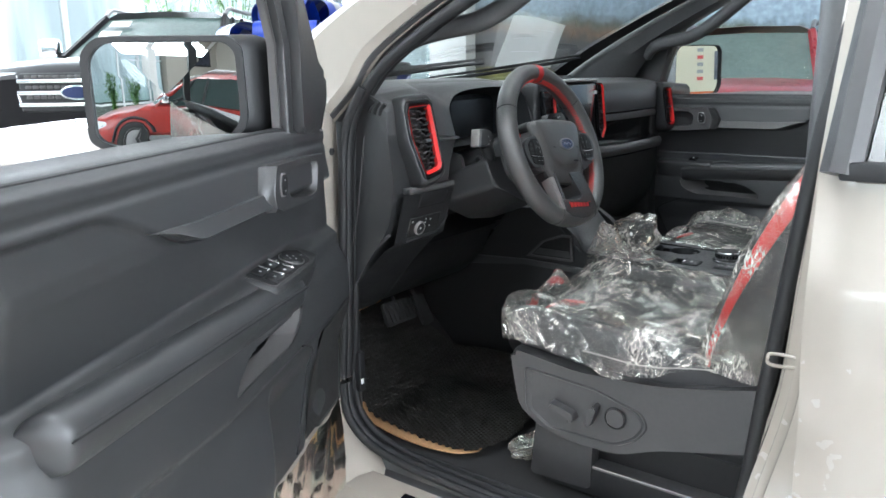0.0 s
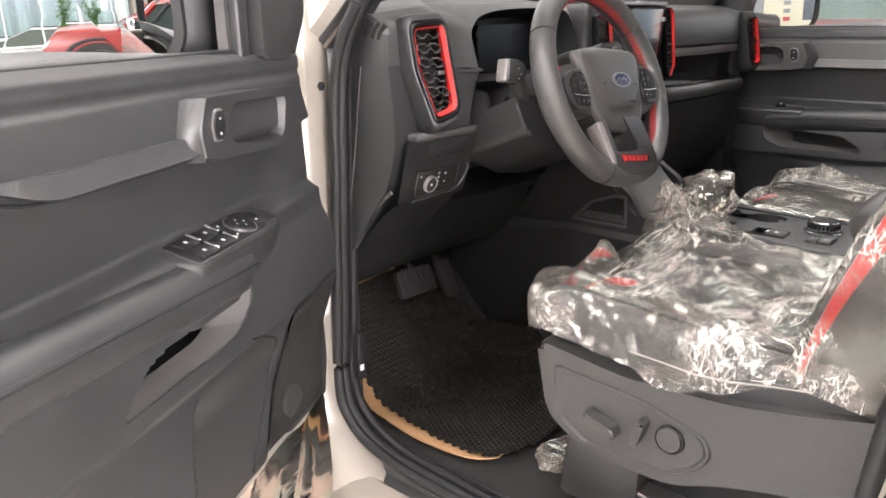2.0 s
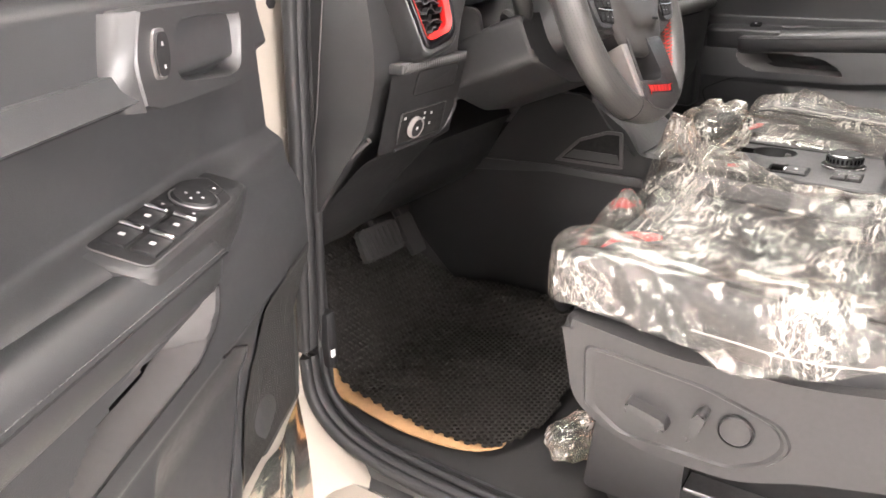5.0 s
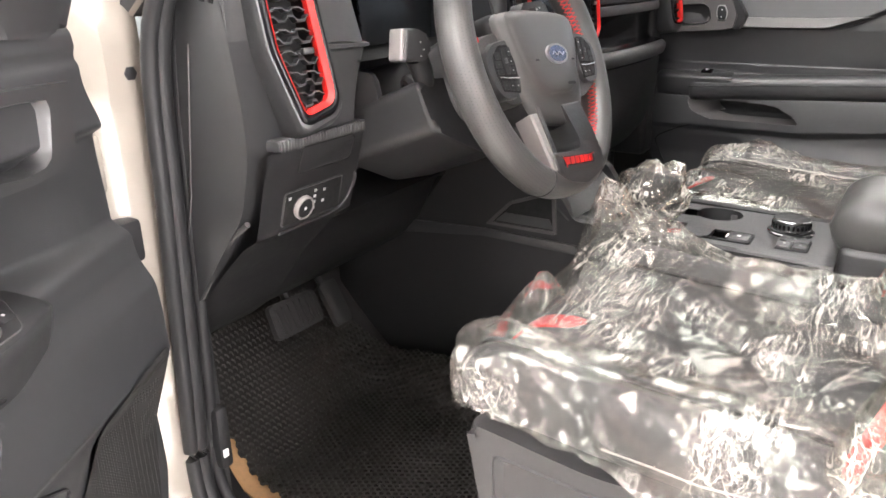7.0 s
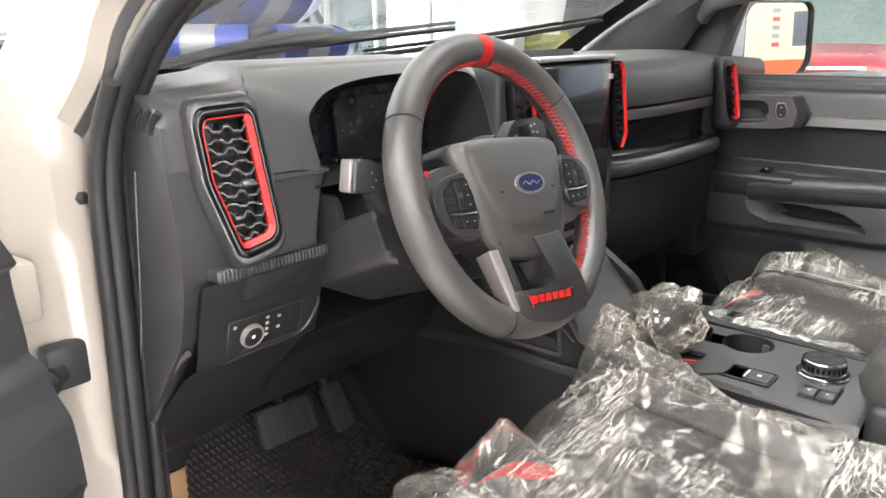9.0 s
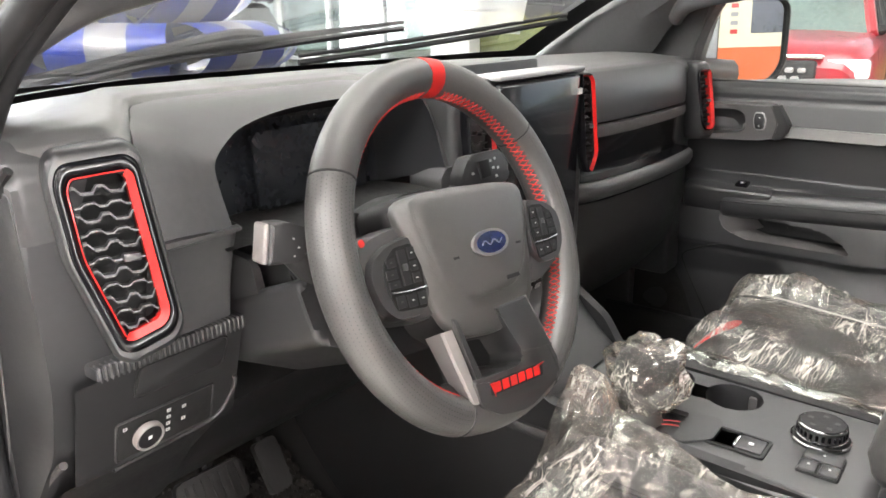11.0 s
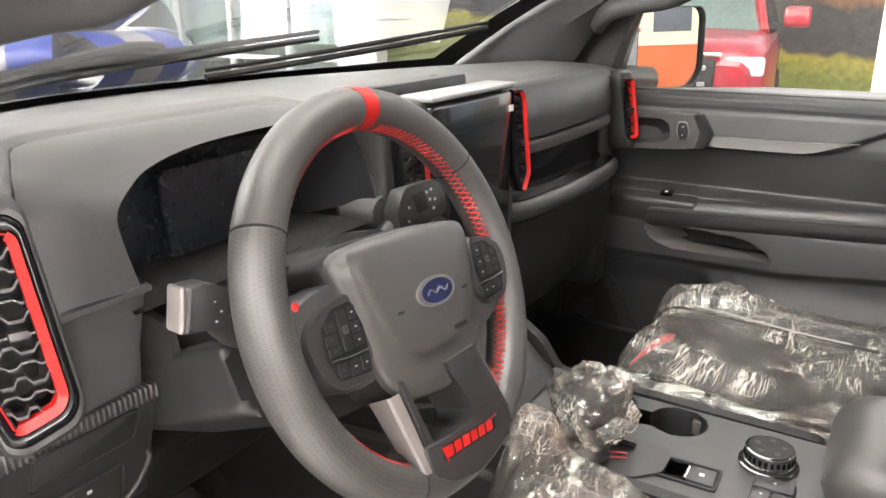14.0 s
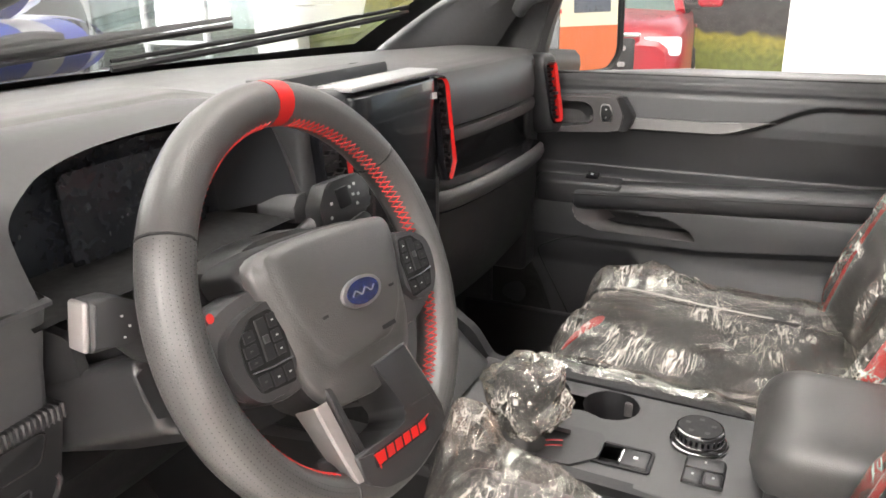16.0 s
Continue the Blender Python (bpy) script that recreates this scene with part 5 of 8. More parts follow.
part("end_cap", prism(rounded(cap, 0.02, 4), 0.075, axes((-0.632, 0, 0), (0, 1, 0), (0, 0, 1), (-1, 0, 0)), 0.012, 3), PLASTIC, dash, "dark side cover of the dashboard")
part("end_pad", prism(rounded([(0.236, 1.290), (0.238, 1.366), (0.285, 1.388), (0.60, 1.388), (0.60, 1.290)], 0.014, 4), 0.074, axes((-0.632, 0, 0), (0, 1, 0), (0, 0, 1), (-1, 0, 0)), 0.012, 3), SOFT, dash, "soft upper end of the dashboard")
for y0, z0, y1, z1 in ((0.285, 1.350, 0.268, 1.370), (0.270, 1.347, 0.254, 1.371), (0.256, 1.345, 0.242, 1.368)):
    part("demister_slot", tube(curve([(-0.7055, y0, z0), (-0.7055, lerp(y0, y1, 0.35), lerp(z0, z1, 0.55)), (-0.7030, y1, z1)], 5), 0.0045, 8), VOID, dash)
part("cap_seam", tube([(-0.7085, 0.30, 1.30), (-0.7085, 0.33, 1.12), (-0.7085, 0.37, 0.96)], 0.0012, 5), GREYPL, dash)
part("cap_edge", tube(curve([(-0.700, 0.245, 1.09), (-0.700, 0.29, 1.05), (-0.700, 0.37, 0.94), (-0.700, 0.455, 0.852)], 6), 0.004, 8), GREYPL, dash)

# pocket and ribbed ledge below it
part("pocket_side", prism(rounded([(0.175, 1.185), (0.19, 1.25), (0.30, 1.262), (0.30, 1.18)], 0.01), 0.010, axes((-0.512, 0, 0), (0, 1, 0), (0, 0, 1), (1, 0, 0)), 0.003), PLASTIC, dash)
part("ribbed_ledge", rbox(-0.676, -0.512, 0.2045, 0.26, 1.176, 1.190, 0.004), PLASTIC, dash)
for k in range(30):
    x = lerp(-0.672, -0.517, k / 29)
    part("rib", rbox(x - 0.0015, x + 0.0015, 0.2033, 0.216, 1.1755, 1.1908, 0.0012, 1), PLASTIC, dash)


# lower panel, fuse lid, lamp switch
def lower(s, t):
    x = lerp(-0.697, -0.105, s)
    prof = [(0.204, 1.178), (0.213, 1.145), (0.226, 1.10), (0.2355, 1.068), (0.262, 1.052), (0.325, 0.99), (0.37, 0.935), (0.42, 0.88), (0.46, 0.85), (0.52, 0.838), (0.62, 0.838)]
    k = t * (len(prof) - 1)
    i = min(int(k), len(prof) - 2)
    y, z = (lerp(prof[i][j], prof[i + 1][j], k - i) for j in (0, 1))
    dip = step(-0.515, -0.50, x)
    y += 0.10 * dip * step(1.0, 1.06, z)
    y += 0.03 * dip * step(0.9, 1.0, z) + 0.012 * dip
    return (x, y, z)


# darkened plastic here stands for the shade of the footwell
part("lower_panel", sheet(lower, 60, 40), LOWER, dash, "dark lower dashboard panel", 50)
lf = axes((-0.604, 0.226, 1.10), (1, 0, 0), (0, -0.28, 0.96))
lid = rounded([(-0.036, 0.046), (-0.032, 0.079), (0.060, 0.079), (0.066, 0.074), (0.062, 0.046)], 0.006, 3)
part("fuse_lid", prism(lid, 0.0035, lf @ pose(0, 0, -0.002), 0.001), LOWER, dash, "plain dark storage lid")
part("lid_gap", tube([lf @ Vector((p[0], p[1], 0.0004)) for p in scaled(lid, 1.03)], 0.0012, 5, True), VOID, dash)
pan = rounded([(-0.053, -0.024), (-0.053, 0.022), (0.052, 0.022), (0.053, -0.024)], 0.004, 3)
lp = part("lamp_switch_panel", prism(pan, 0.008, lf @ pose(0, 0, -0.006), 0.001), VOID, dash, "black headlamp switch panel")
part("panel_edge", tube([lf @ Vector((p[0], p[1], 0.0012)) for p in scaled(pan, 1.03)], 0.0012, 5, True), PLASTIC, lp)
kf = lf @ pose(-0.024, -0.0015, 0.001)
kn = part("lamp_knob", lathe([(0.0140, 0), (0.0140, 0.007), (0.0125, 0.0095), (0.001, 0.0090)], kf, 32), DEEP, lp, "dark rotary lamp knob")
part("knob_ring", hoop([(0.0128, 0.006), (0.0158, 0.004), (0.0158, 0.0085), (0.0150, 0.0105), (0.0132, 0.0105)], kf, 36), PALE, lp, "knob ring, chrome's bright reflection put into its colour")
part("knob_mark", prism([(-0.002, -0.002), (0.002, -0.002), (0.002, 0.002), (-0.002, 0.002)], 0.0004, kf @ pose(0, 0, 0.0094)), WHITE, kn)
for x, y in ((-0.046, 0.014), (0.001, 0.014), (0.001, 0.0057), (0.001, -0.0027), (0.001, -0.011), (0.0185, 0.011), (0.0185, -0.0050)):
    part("switch_mark", ring([(x - 0.0021, y - 0.0018), (x + 0.0021, y - 0.0018), (x + 0.0021, y + 0.0018), (x - 0.0021, y + 0.0018)], scaled([(x - 0.0021, y - 0.0018), (x + 0.0021, y - 0.0018), (x + 0.0021, y + 0.0018), (x - 0.0021, y + 0.0018)], 0.45), 0.0026, lf), GREYMARK, lp)
# thin tube in paler plastic draws the highlight along the crease
part("panel_lip", tube([lf @ Vector(p) for p in curve([(0.080, 0.020, -0.001), (0.083, 0.012, 0.0005), (0.078, -0.006, 0.0005), (0.067, -0.022, 0.0005), (0.050, -0.030, 0.0), (0.0, -0.032, 0.0), (-0.055, -0.034, 0.0)], 6)], 0.0026, 8), PLASTIC, dash, "crease round the switch panel, its highlight added as a tube")

# screen cap: the reflected daylight is painted in as a pale colour
SCREENCAP = material("screen_cap_reflection", (0.32, 0.32, 0.32), 0.3, vary=0.05)
# centre screen with side vents
part("screen_body", rbox(-0.188, 0.172, 0.176, 0.26, 1.10, 1.402, 0.014, 4), PLASTIC, dash, "dark housing of the centre screen")
part("screen_top", rbox(-0.10, 0.142, 0.164, 0.215, 1.3985, 1.4055, 0.0025, 2), SCREENCAP, dash, "cap over the centre screen, coloured pale for its reflection")
sc = part("touchscreen", rbox(-0.098, 0.134, 0.166, 0.182, 1.105, 1.394, 0.006, 3), SCREEN, dash, "dark upright touchscreen, switched off")
for y in (1.135, 1.128):
    part("screen_mark", rbox(0.055, 0.10, 0.1652, 0.1662, y - 0.002, y + 0.001, 0), GREYSTITCH, sc)
part("screen_sticker", rbox(0.122, 0.134, 0.164, 0.1662, 1.363, 1.372, 0), PAPER, sc)
CV = [(-0.030, 0.062), (-0.030, 0.074), (0.030, 0.074), (0.034, 0.06), (0.030, -0.08), (0.022, -0.092), (-0.016, -0.092), (-0.026, -0.08)]
vent((-0.146, 0.166, 1.305), (1, 0, 0), (0, 0.10, 0.99), CV, 6, red=(0.34, 0.60), sc=0.7)
RV = [(-0.012, 0.076), (-0.012, 0.082), (0.010, 0.082), (0.018, 0.070), (0.022, -0.05), (0.008, -0.078), (-0.002, -0.078), (-0.010, -0.05)]
vent((0.150, 0.164, 1.312), (0.95, -0.30, 0), (0, 0.08, 1.0), RV, 7, red=(0.30, 0.76), sc=0.75)

# passenger side
PF = [(0.130, 0.245), (0.165, 0.222), (0.21, 0.198), (0.35, 0.182), (0.52, 0.180), (0.64, 0.190), (0.66, 0.20)]
xy = curve([(x, y, 0) for x, y in PF], 8)
part("upper_fascia", loft([[(p.x, p.y + d, z) for p in xy] for d, z in ((0.016, 1.387), (0.004, 1.376), (-0.002, 1.36), (-0.006, 1.33), (-0.004, 1.303), (0.006, 1.299), (0.05, 1.299))]), SOFT, dash, "soft-touch passenger fascia", 50)
part("satin_line", loft([[(p.x, p.y + d, z) for p in xy] for d, z in ((0.004, 1.298), (-0.006, 1.296), (-0.008, 1.286), (-0.006, 1.277), (0.01, 1.275), (0.04, 1.275))]), GREYPL, dash, "satin grey trim line")
part("shelf_recess", loft([[(p.x, p.y + d, z) for p in xy] for d, z in ((0.006, 1.276), (0.012, 1.265), (0.014, 1.22), (0.008, 1.208), (-0.022, 1.206))]), GLOSS, dash, "gloss black shelf")
part("glovebox_lip", loft([[(p.x, p.y + d, z) for p in xy] for d, z in ((0.01, 1.207), (-0.020, 1.205), (-0.030, 1.198), (-0.032, 1.185), (-0.026, 1.172), (-0.010, 1.168), (0.0, 1.168))]), SOFT, dash, "padded shelf edge", 60)
part("glovebox", loft([[(p.x * 1.0, p.y + d, z) for p in xy] for d, z in ((-0.018, 1.166), (-0.012, 1.10), (0.01, 1.0), (0.05, 0.95), (0.2, 0.93), (0.42, 0.92))]), LOWER, dash, "plain dark glovebox lid")
part("trim_step", rbox(0.176, 0.205, 0.170, 0.20, 1.252, 1.29, 0.004), GREYPL, dash)
QV = [(-0.020, 0.050), (-0.014, 0.064), (0.014, 0.066), (0.020, 0.056), (0.023, -0.056), (0.013, -0.068), (-0.008, -0.066), (-0.016, -0.05)]
qf, qo = vent((0.688, 0.160, 1.304), (0.90, -0.43, 0), (0.0, 0.14, 0.99), QV, 6, red=(0.30, 0.78), sc=0.85)
part("vent_pod", pod(qo, 1.25, qf), PLASTIC, dash, "dark pod round the passenger's vent")
part("end_block", rbox(0.655, 0.735, 0.20, 0.60, 0.90, 1.372, 0.015, 3), PLASTIC, dash)

# centre stack down to the console
def stack(s, t):
    x = lerp(-0.115, 0.125, t)
    prof = [(0.19, 1.13), (0.165, 1.10), (0.15, 1.06), (0.12, 1.02), (0.09, 0.99), (0.06, 0.965)]
    k = s * (len(prof) - 1)
    i = min(int(k), len(prof) - 2)
    y, z = (lerp(prof[i][j], prof[i + 1][j], k - i) for j in (0, 1))
    return (x, y + 0.02 * (abs(t - 0.5) * 2) ** 6, z - 0.01 * (abs(t - 0.5) * 2) ** 6)


part("centre_panel", sheet(stack, 20, 20), PLASTIC, dash, "dark centre panel", 60)
ck = part("climate_strip", prism(rounded([(-0.10, -0.014), (0.105, -0.014), (0.11, 0.014), (-0.105, 0.014)], 0.005), 0.012, axes((0, 0.168, 1.085), (1, 0, 0), (0, -0.3, 0.95)), 0.003), GLOSS, dash, "gloss black climate key strip")
for x in (-0.085, 0.085):
    part("climate_dial", lathe([(0.014, 0), (0.014, 0.014), (0.012, 0.018), (0.001, 0.018)], axes((x, 0.157, 1.082), (1, 0, 0), (0, -0.3, 0.95)), 20), CHROME, ck)
for x in np.linspace(-0.05, 0.05, 5):
    part("climate_key", prism([(x - 0.007, -0.004), (x + 0.007, -0.004), (x + 0.007, 0.004), (x - 0.007, 0.004)], 0.0135, axes((0, 0.168, 1.085), (1, 0, 0), (0, -0.3, 0.95))), SATIN, ck)
# wall of the stack towards the driver; its cubby's shade is a flat black plate
SIDE = [(0.30, 1.06), (0.19, 1.06), (0.10, 1.0), (0.07, 0.955), (-0.32, 0.945), (-0.36, 0.56), (0.62, 0.56), (0.62, 0.85), (0.42, 0.90)]
for s, x in ((-1, -0.112), (1, 0.125)):
    part("tunnel_side", prism(rounded(SIDE, 0.012), 0.02, axes((x - 0.02 * (s > 0), 0, 0), (0, 1, 0), (0, 0, 1), (1, 0, 0)) if s < 0 else axes((x, 0, 0), (0, 1, 0), (0, 0, 1), (1, 0, 0)), 0), LOWER, dash, "dark tunnel side panel")
cub = rounded([(0.245, 0.925), (0.195, 0.975), (0.135, 0.997), (0.105, 0.997), (0.10, 0.925)], 0.006)
cm = axes((-0.112, 0, 0), (0, 1, 0), (0, 0, 1))
cm = Matrix(((0, 0, -1, -0.113), (1, 0, 0, 0), (0, 1, 0, 0), (0, 0, 0, 1)))
part("cubby_frame", ring(cub, inset(cub, 0.006), 0.006, cm), GREYPL, dash, "thin frame of the side cubby")
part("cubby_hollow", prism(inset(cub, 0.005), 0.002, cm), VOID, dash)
part("cubby_floor", prism([(0.225, 0.934), (0.205, 0.952), (0.115, 0.952), (0.106, 0.934)], 0.0035, cm), PLASTIC, dash)
part("tunnel_crease", prism(rounded([(0.46, 0.875), (0.43, 0.905), (0.25, 0.915), (0.06, 0.912), (0.06, 0.895), (0.25, 0.90)], 0.004), 0.006, cm, 0.002), PLASTIC, dash)

# pedals
bp = thing("brake_pedal", (-0.40, 0.50, 0.79), "wide black rubber brake pedal", "pedal")
part("pad", prism(rounded([(-0.062, -0.030), (0.055, -0.034), (0.06, 0.028), (-0.055, 0.034)], 0.012), 0.012, axes((-0.40, 0.485, 0.793), (1, 0, 0), (0, 0.45, 0.89)), 0.003), PEDAL, bp)
for k in range(7):
    x = -0.045 + k * 0.015
    part("tread", prism([(x, -0.024), (x + 0.006, -0.024), (x + 0.006, 0.024), (x, 0.024)], 0.0145, axes((-0.40, 0.485, 0.793), (1, 0, 0), (0, 0.45, 0.89))), PEDAL, bp)
part("arm", tube([(-0.39, 0.50, 0.80), (-0.38, 0.60, 0.95), (-0.37, 0.62, 1.1)], 0.010, 8), DEEP, bp)
gp = thing("accelerator_pedal", (-0.27, 0.52, 0.77), "narrow black plastic accelerator pedal", "pedal")
part("pad", prism(rounded([(-0.022, -0.06), (0.022, -0.06), (0.024, 0.03), (-0.022, 0.03)], 0.008), 0.012, axes((-0.268, 0.515, 0.772), (1, 0, 0), (0, 0.5, 0.86)), 0.003), PEDAL, gp)
part("arm", tube([(-0.268, 0.53, 0.79), (-0.26, 0.62, 0.92), (-0.26, 0.63, 1.0)], 0.009, 8), DEEP, gp)
# bonnet release on the kick panel
kp = part("kick_panel", rbox(-0.712, -0.680, 0.36, 0.62, 0.56, 0.95, 0.008), PLASTIC, truck)
part("kick_panel", rbox(0.690, 0.722, 0.30, 0.62, 0.56, 0.95, 0.008), PLASTIC, truck)
part("bonnet_release", rbox(-0.706, -0.684, 0.345, 0.375, 0.70, 0.80, 0.006), DEEP, kp, "black bonnet release lever")
part("release_mark", rbox(-0.702, -0.694, 0.3435, 0.346, 0.722, 0.734, 0), WHITE, kp)

# ---- steering wheel and column ----
LEAN_W = radians(21.4)
WC = Vector((-0.366, 0.0195, 1.2665))
WF = axes(WC, (1, 0, 0), (0, math.sin(LEAN_W), math.cos(LEAN_W))) @ pose(0, 0, 0, 0, 0, -5)
wheel = thing("steering_wheel", WC, "black leather sports steering wheel with red top mark", "steering wheel")
RM, RT = 0.1755, 0.0200


def rim_point(a, r=RM, w=-0.015):
    """Point of the rim at angle a in degrees, its lower part a little flattened."""
    x, y = r * math.cos(radians(a)), r * math.sin(radians(a))
    if y < -0.155:
        y = -0.155 + (y + 0.155) * 0.75
    return WF @ Vector((x + 0.003, y, w))


def rim_arc(a0, a1, n, fat=1.0):
    sec = [(1.0 * math.cos(2 * math.pi * i / 18), 1.16 * math.sin(2 * math.pi * i / 18)) for i in range(18)]
    return tube([rim_point(lerp(a0, a1, i / n)) for i in range(n + 1)], RT * fat, section=sec, up=WF.to_3x3() @ Vector((0, 0, 1)))


part("rim", rim_arc(39, 86.6, 24), LEATHER, wheel, "smooth leather upper rim")
part("rim", rim_arc(93.4, 152, 24), LEATHER, wheel, "smooth leather upper rim")
part("rim", rim_arc(152.6, 246, 40), LEATHER, wheel, "perforated leather rim")
part("rim", rim_arc(-66, 38.4, 40), LEATHER, wheel, "perforated leather rim")
part("rim", rim_arc(246.5, 293.5, 20), LEATHER, wheel, "smooth leather lower rim")
part("rim_mark", rim_arc(86.7, 93.3, 6, 1.012), RED, wheel, "bright red centre mark")
for a in (39, 152.3, 246.2, -66.2):
    part("rim_seam", tube([WF @ (WF.inverted() @ rim_point(a) + Vector((RT * 0.98 * math.cos(b) * math.cos(radians(a)), RT * 0.98 * math.cos(b) * math.sin(radians(a)), RT * 1.14 * math.sin(b)))) for b in np.linspace(0, 2 * math.pi, 20, endpoint=False)], 0.0012, 5, True), DEEP, wheel)
# rows of perforation holes on the leather
for a0, a1 in ((153.5, 245), (-64.5, 37)):
    verts, faces = [], []
    n = int(radians(a1 - a0) * RM / 0.0036)
    for i in range(n):
        for j in range(-6, 8):
            a = lerp(a0, a1, (i + 0.5 * (j % 2)) / n)
            b = j * 0.21 + 0.455
            out = Vector((math.cos(radians(a)), math.sin(radians(a)), 0))
            base = WF.inverted() @ rim_point(a)
            nrm = (out * math.cos(b) * 1.16 + Vector((0, 0, 1)) * math.sin(b)).normalized()
            c = base + out * RT * 1.004 * math.cos(b) + Vector((0, 0, RT * 1.164 * math.sin(b))) + nrm * 0.0001
            u = nrm.cross(Vector((0, 0, 1))).normalized()
            v = nrm.cross(u)
            k0 = len(verts)
            verts += [WF @ (c + (u * math.cos(q) + v * math.sin(q)) * 0.00052) for q in (0, 1.047, 2.094, 3.1416, 4.189, 5.236)]
            faces.append(tuple(range(k0, k0 + 6)))
    me = bpy.data.meshes.new("perforation")
    me.from_pydata([q - wheel.location for q in verts], [], faces)
    me.materials.append(DEEP)
    holes = new("perforation", me)
    holes.parent = wheel
    holes["kind"] = "stuff"
# crossed red stitches along the inner side of the rim
def seam_point(a, w):
    """A point on the rim's leather, on its inner side, at height w."""
    return rim_point(a, RM - RT * 1.02 * math.sqrt(max(0.0, 1 - ((w + 0.015) / (RT * 1.16)) ** 2)), w)


for a0, a1 in ((2, 84), (96, 178), (-62, -14), (194, 242)):
    n = int((a1 - a0) / 2.4)
    za, zb = [], []
    for i in range(n * 3 + 1):
        a = lerp(a0, a1, i / (n * 3))
        q = abs((i / 3) % 2 - 1) * 2 - 1
        za.append(seam_point(a, -0.0105 + 0.0068 * q))
        zb.append(seam_point(a, -0.0105 - 0.0068 * q))
    part("red_stitching", join(tube(za, 0.0007, 5), tube(zb, 0.0007, 5)), REDSTITCH, wheel, "red crossed stitching")


def plateau(outline, w0, w1, dome, mat, name, label="", parent=None, rings=7):
    """A domed pad over an outline in the wheel's plane."""
    rows = []
    for w, s in ((w0, 1.0), (w1 - 0.010, 1.0), (w1 - 0.004, 0.985), (w1, 0.95)):
        rows.append([WF @ Vector((p[0] * 1, p[1] * 1, w)) for p in scaled(outline, s)])
    for i in range(1, rings):
        s = 0.95 * (1 - i / rings)
        rows.append([WF @ Vector((*p, w1 + dome * (1 - (s / 0.95) ** 2))) for p in scaled(outline, s)])
    return part(name, loft(rows, True, True), mat, parent or wheel, label, 50)


HUB = rounded([(-0.107, 0.044), (-0.094, 0.053), (-0.056, 0.057), (0.0, 0.058), (0.052, 0.056), (0.082, 0.047), (0.096, 0.033), (0.096, 0.012), (0.091, -0.012), (0.085, -0.046), (0.073, -0.073), (0.050, -0.090), (0.0, -0.096), (-0.050, -0.090), (-0.073, -0.073), (-0.085, -0.046), (-0.091, -0.012), (-0.100, 0.020)], 0.008, 3)
FACE = rounded([(-0.094, 0.050), (-0.082, 0.0), (-0.066, -0.034), (-0.040, -0.056), (0.040, -0.056), (0.066, -0.034), (0.082, 0.0), (0.094, 0.050), (0.05, 0.055), (-0.05, 0.055)], 0.02, 4)
plateau([Vector(p) * 1.03 for p in HUB], -0.045, -0.004, 0.0, DEEP, "hub_frame")
rim_h, rim_f = angular(HUB, (0, -0.01), 96), angular(FACE, (0, -0.01), 96)
rows = []
for k, f, o in ((1.0, 0.0, -0.03), (1.0, 0.0, -0.004), (0.99, 0.0, 0.001), (0.965, 0.0, 0.0045), (0.93, 0.3, 0.0070), (1.0, 1.06, 0.0085), (1.0, 1.0, 0.0095), (0.96, 1.0, 0.0120), (0.92, 1.0, 0.0138), (0.86, 1.0, 0.0150), (0.7, 1.0, 0.0166), (0.5, 1.0, 0.0176), (0.3, 1.0, 0.0180), (0.1, 1.0, 0.0180), (0.01, 1.0, 0.0180)):
    c = Vector((0, -0.01))
    if f < 0.5:
        pts = [lerp(c + (a - c) * k, b, f) for a, b in zip(rim_h, rim_f)]
    else:
        pts = [c + (b - c) * k for a, b in zip(rim_h, rim_f)] if f == 1.0 else [lerp(b, a, 0.3) for a, b in zip(rim_h, rim_f)]
    rows.append([WF @ Vector((p.x, p.y, o)) for p in pts])
hub = part("airbag_cover", loft(rows, True), LEATHER, wheel, "moulded black airbag cover with a raised shield", 80)
for s in (-1, 1):
    part("cover_mark", prism([(-0.004, -0.0012), (0.004, -0.0012), (0.004, 0.0012), (-0.004, 0.0012)], 0.0005, WF @ pose(s * 0.052, -0.012, 0.0174)), DEEP, hub)
part("cover_mark", prism([(-0.011, -0.002), (0.011, -0.002), (0.011, 0.002), (-0.011, 0.002)], 0.0003, WF @ pose(0.030, -0.044, 0.0172)), DEEP, hub)
EM = [(0.030 * math.cos(2 * math.pi * i / 40), 0.0135 * math.sin(2 * math.pi * i / 40)) for i in range(40)]
ef = WF @ pose(0.003, -0.005, 0.0178)
em = part("emblem", prism(EM, 0.0032, ef, 0.001), SATIN, hub, "chrome oval badge ring")
part("emblem_field", prism(scaled(EM, 0.80, (0, 0)), 0.0037, ef), NAVY, em, "dark blue badge field")
part("emblem_stroke", tube([ef @ Vector((x, 0.0022 * math.sin(x * 420), 0.0040)) for x in np.linspace(-0.017, 0.017, 25)], 0.0008, 5), SATIN, em, "plain wavy silver stroke")
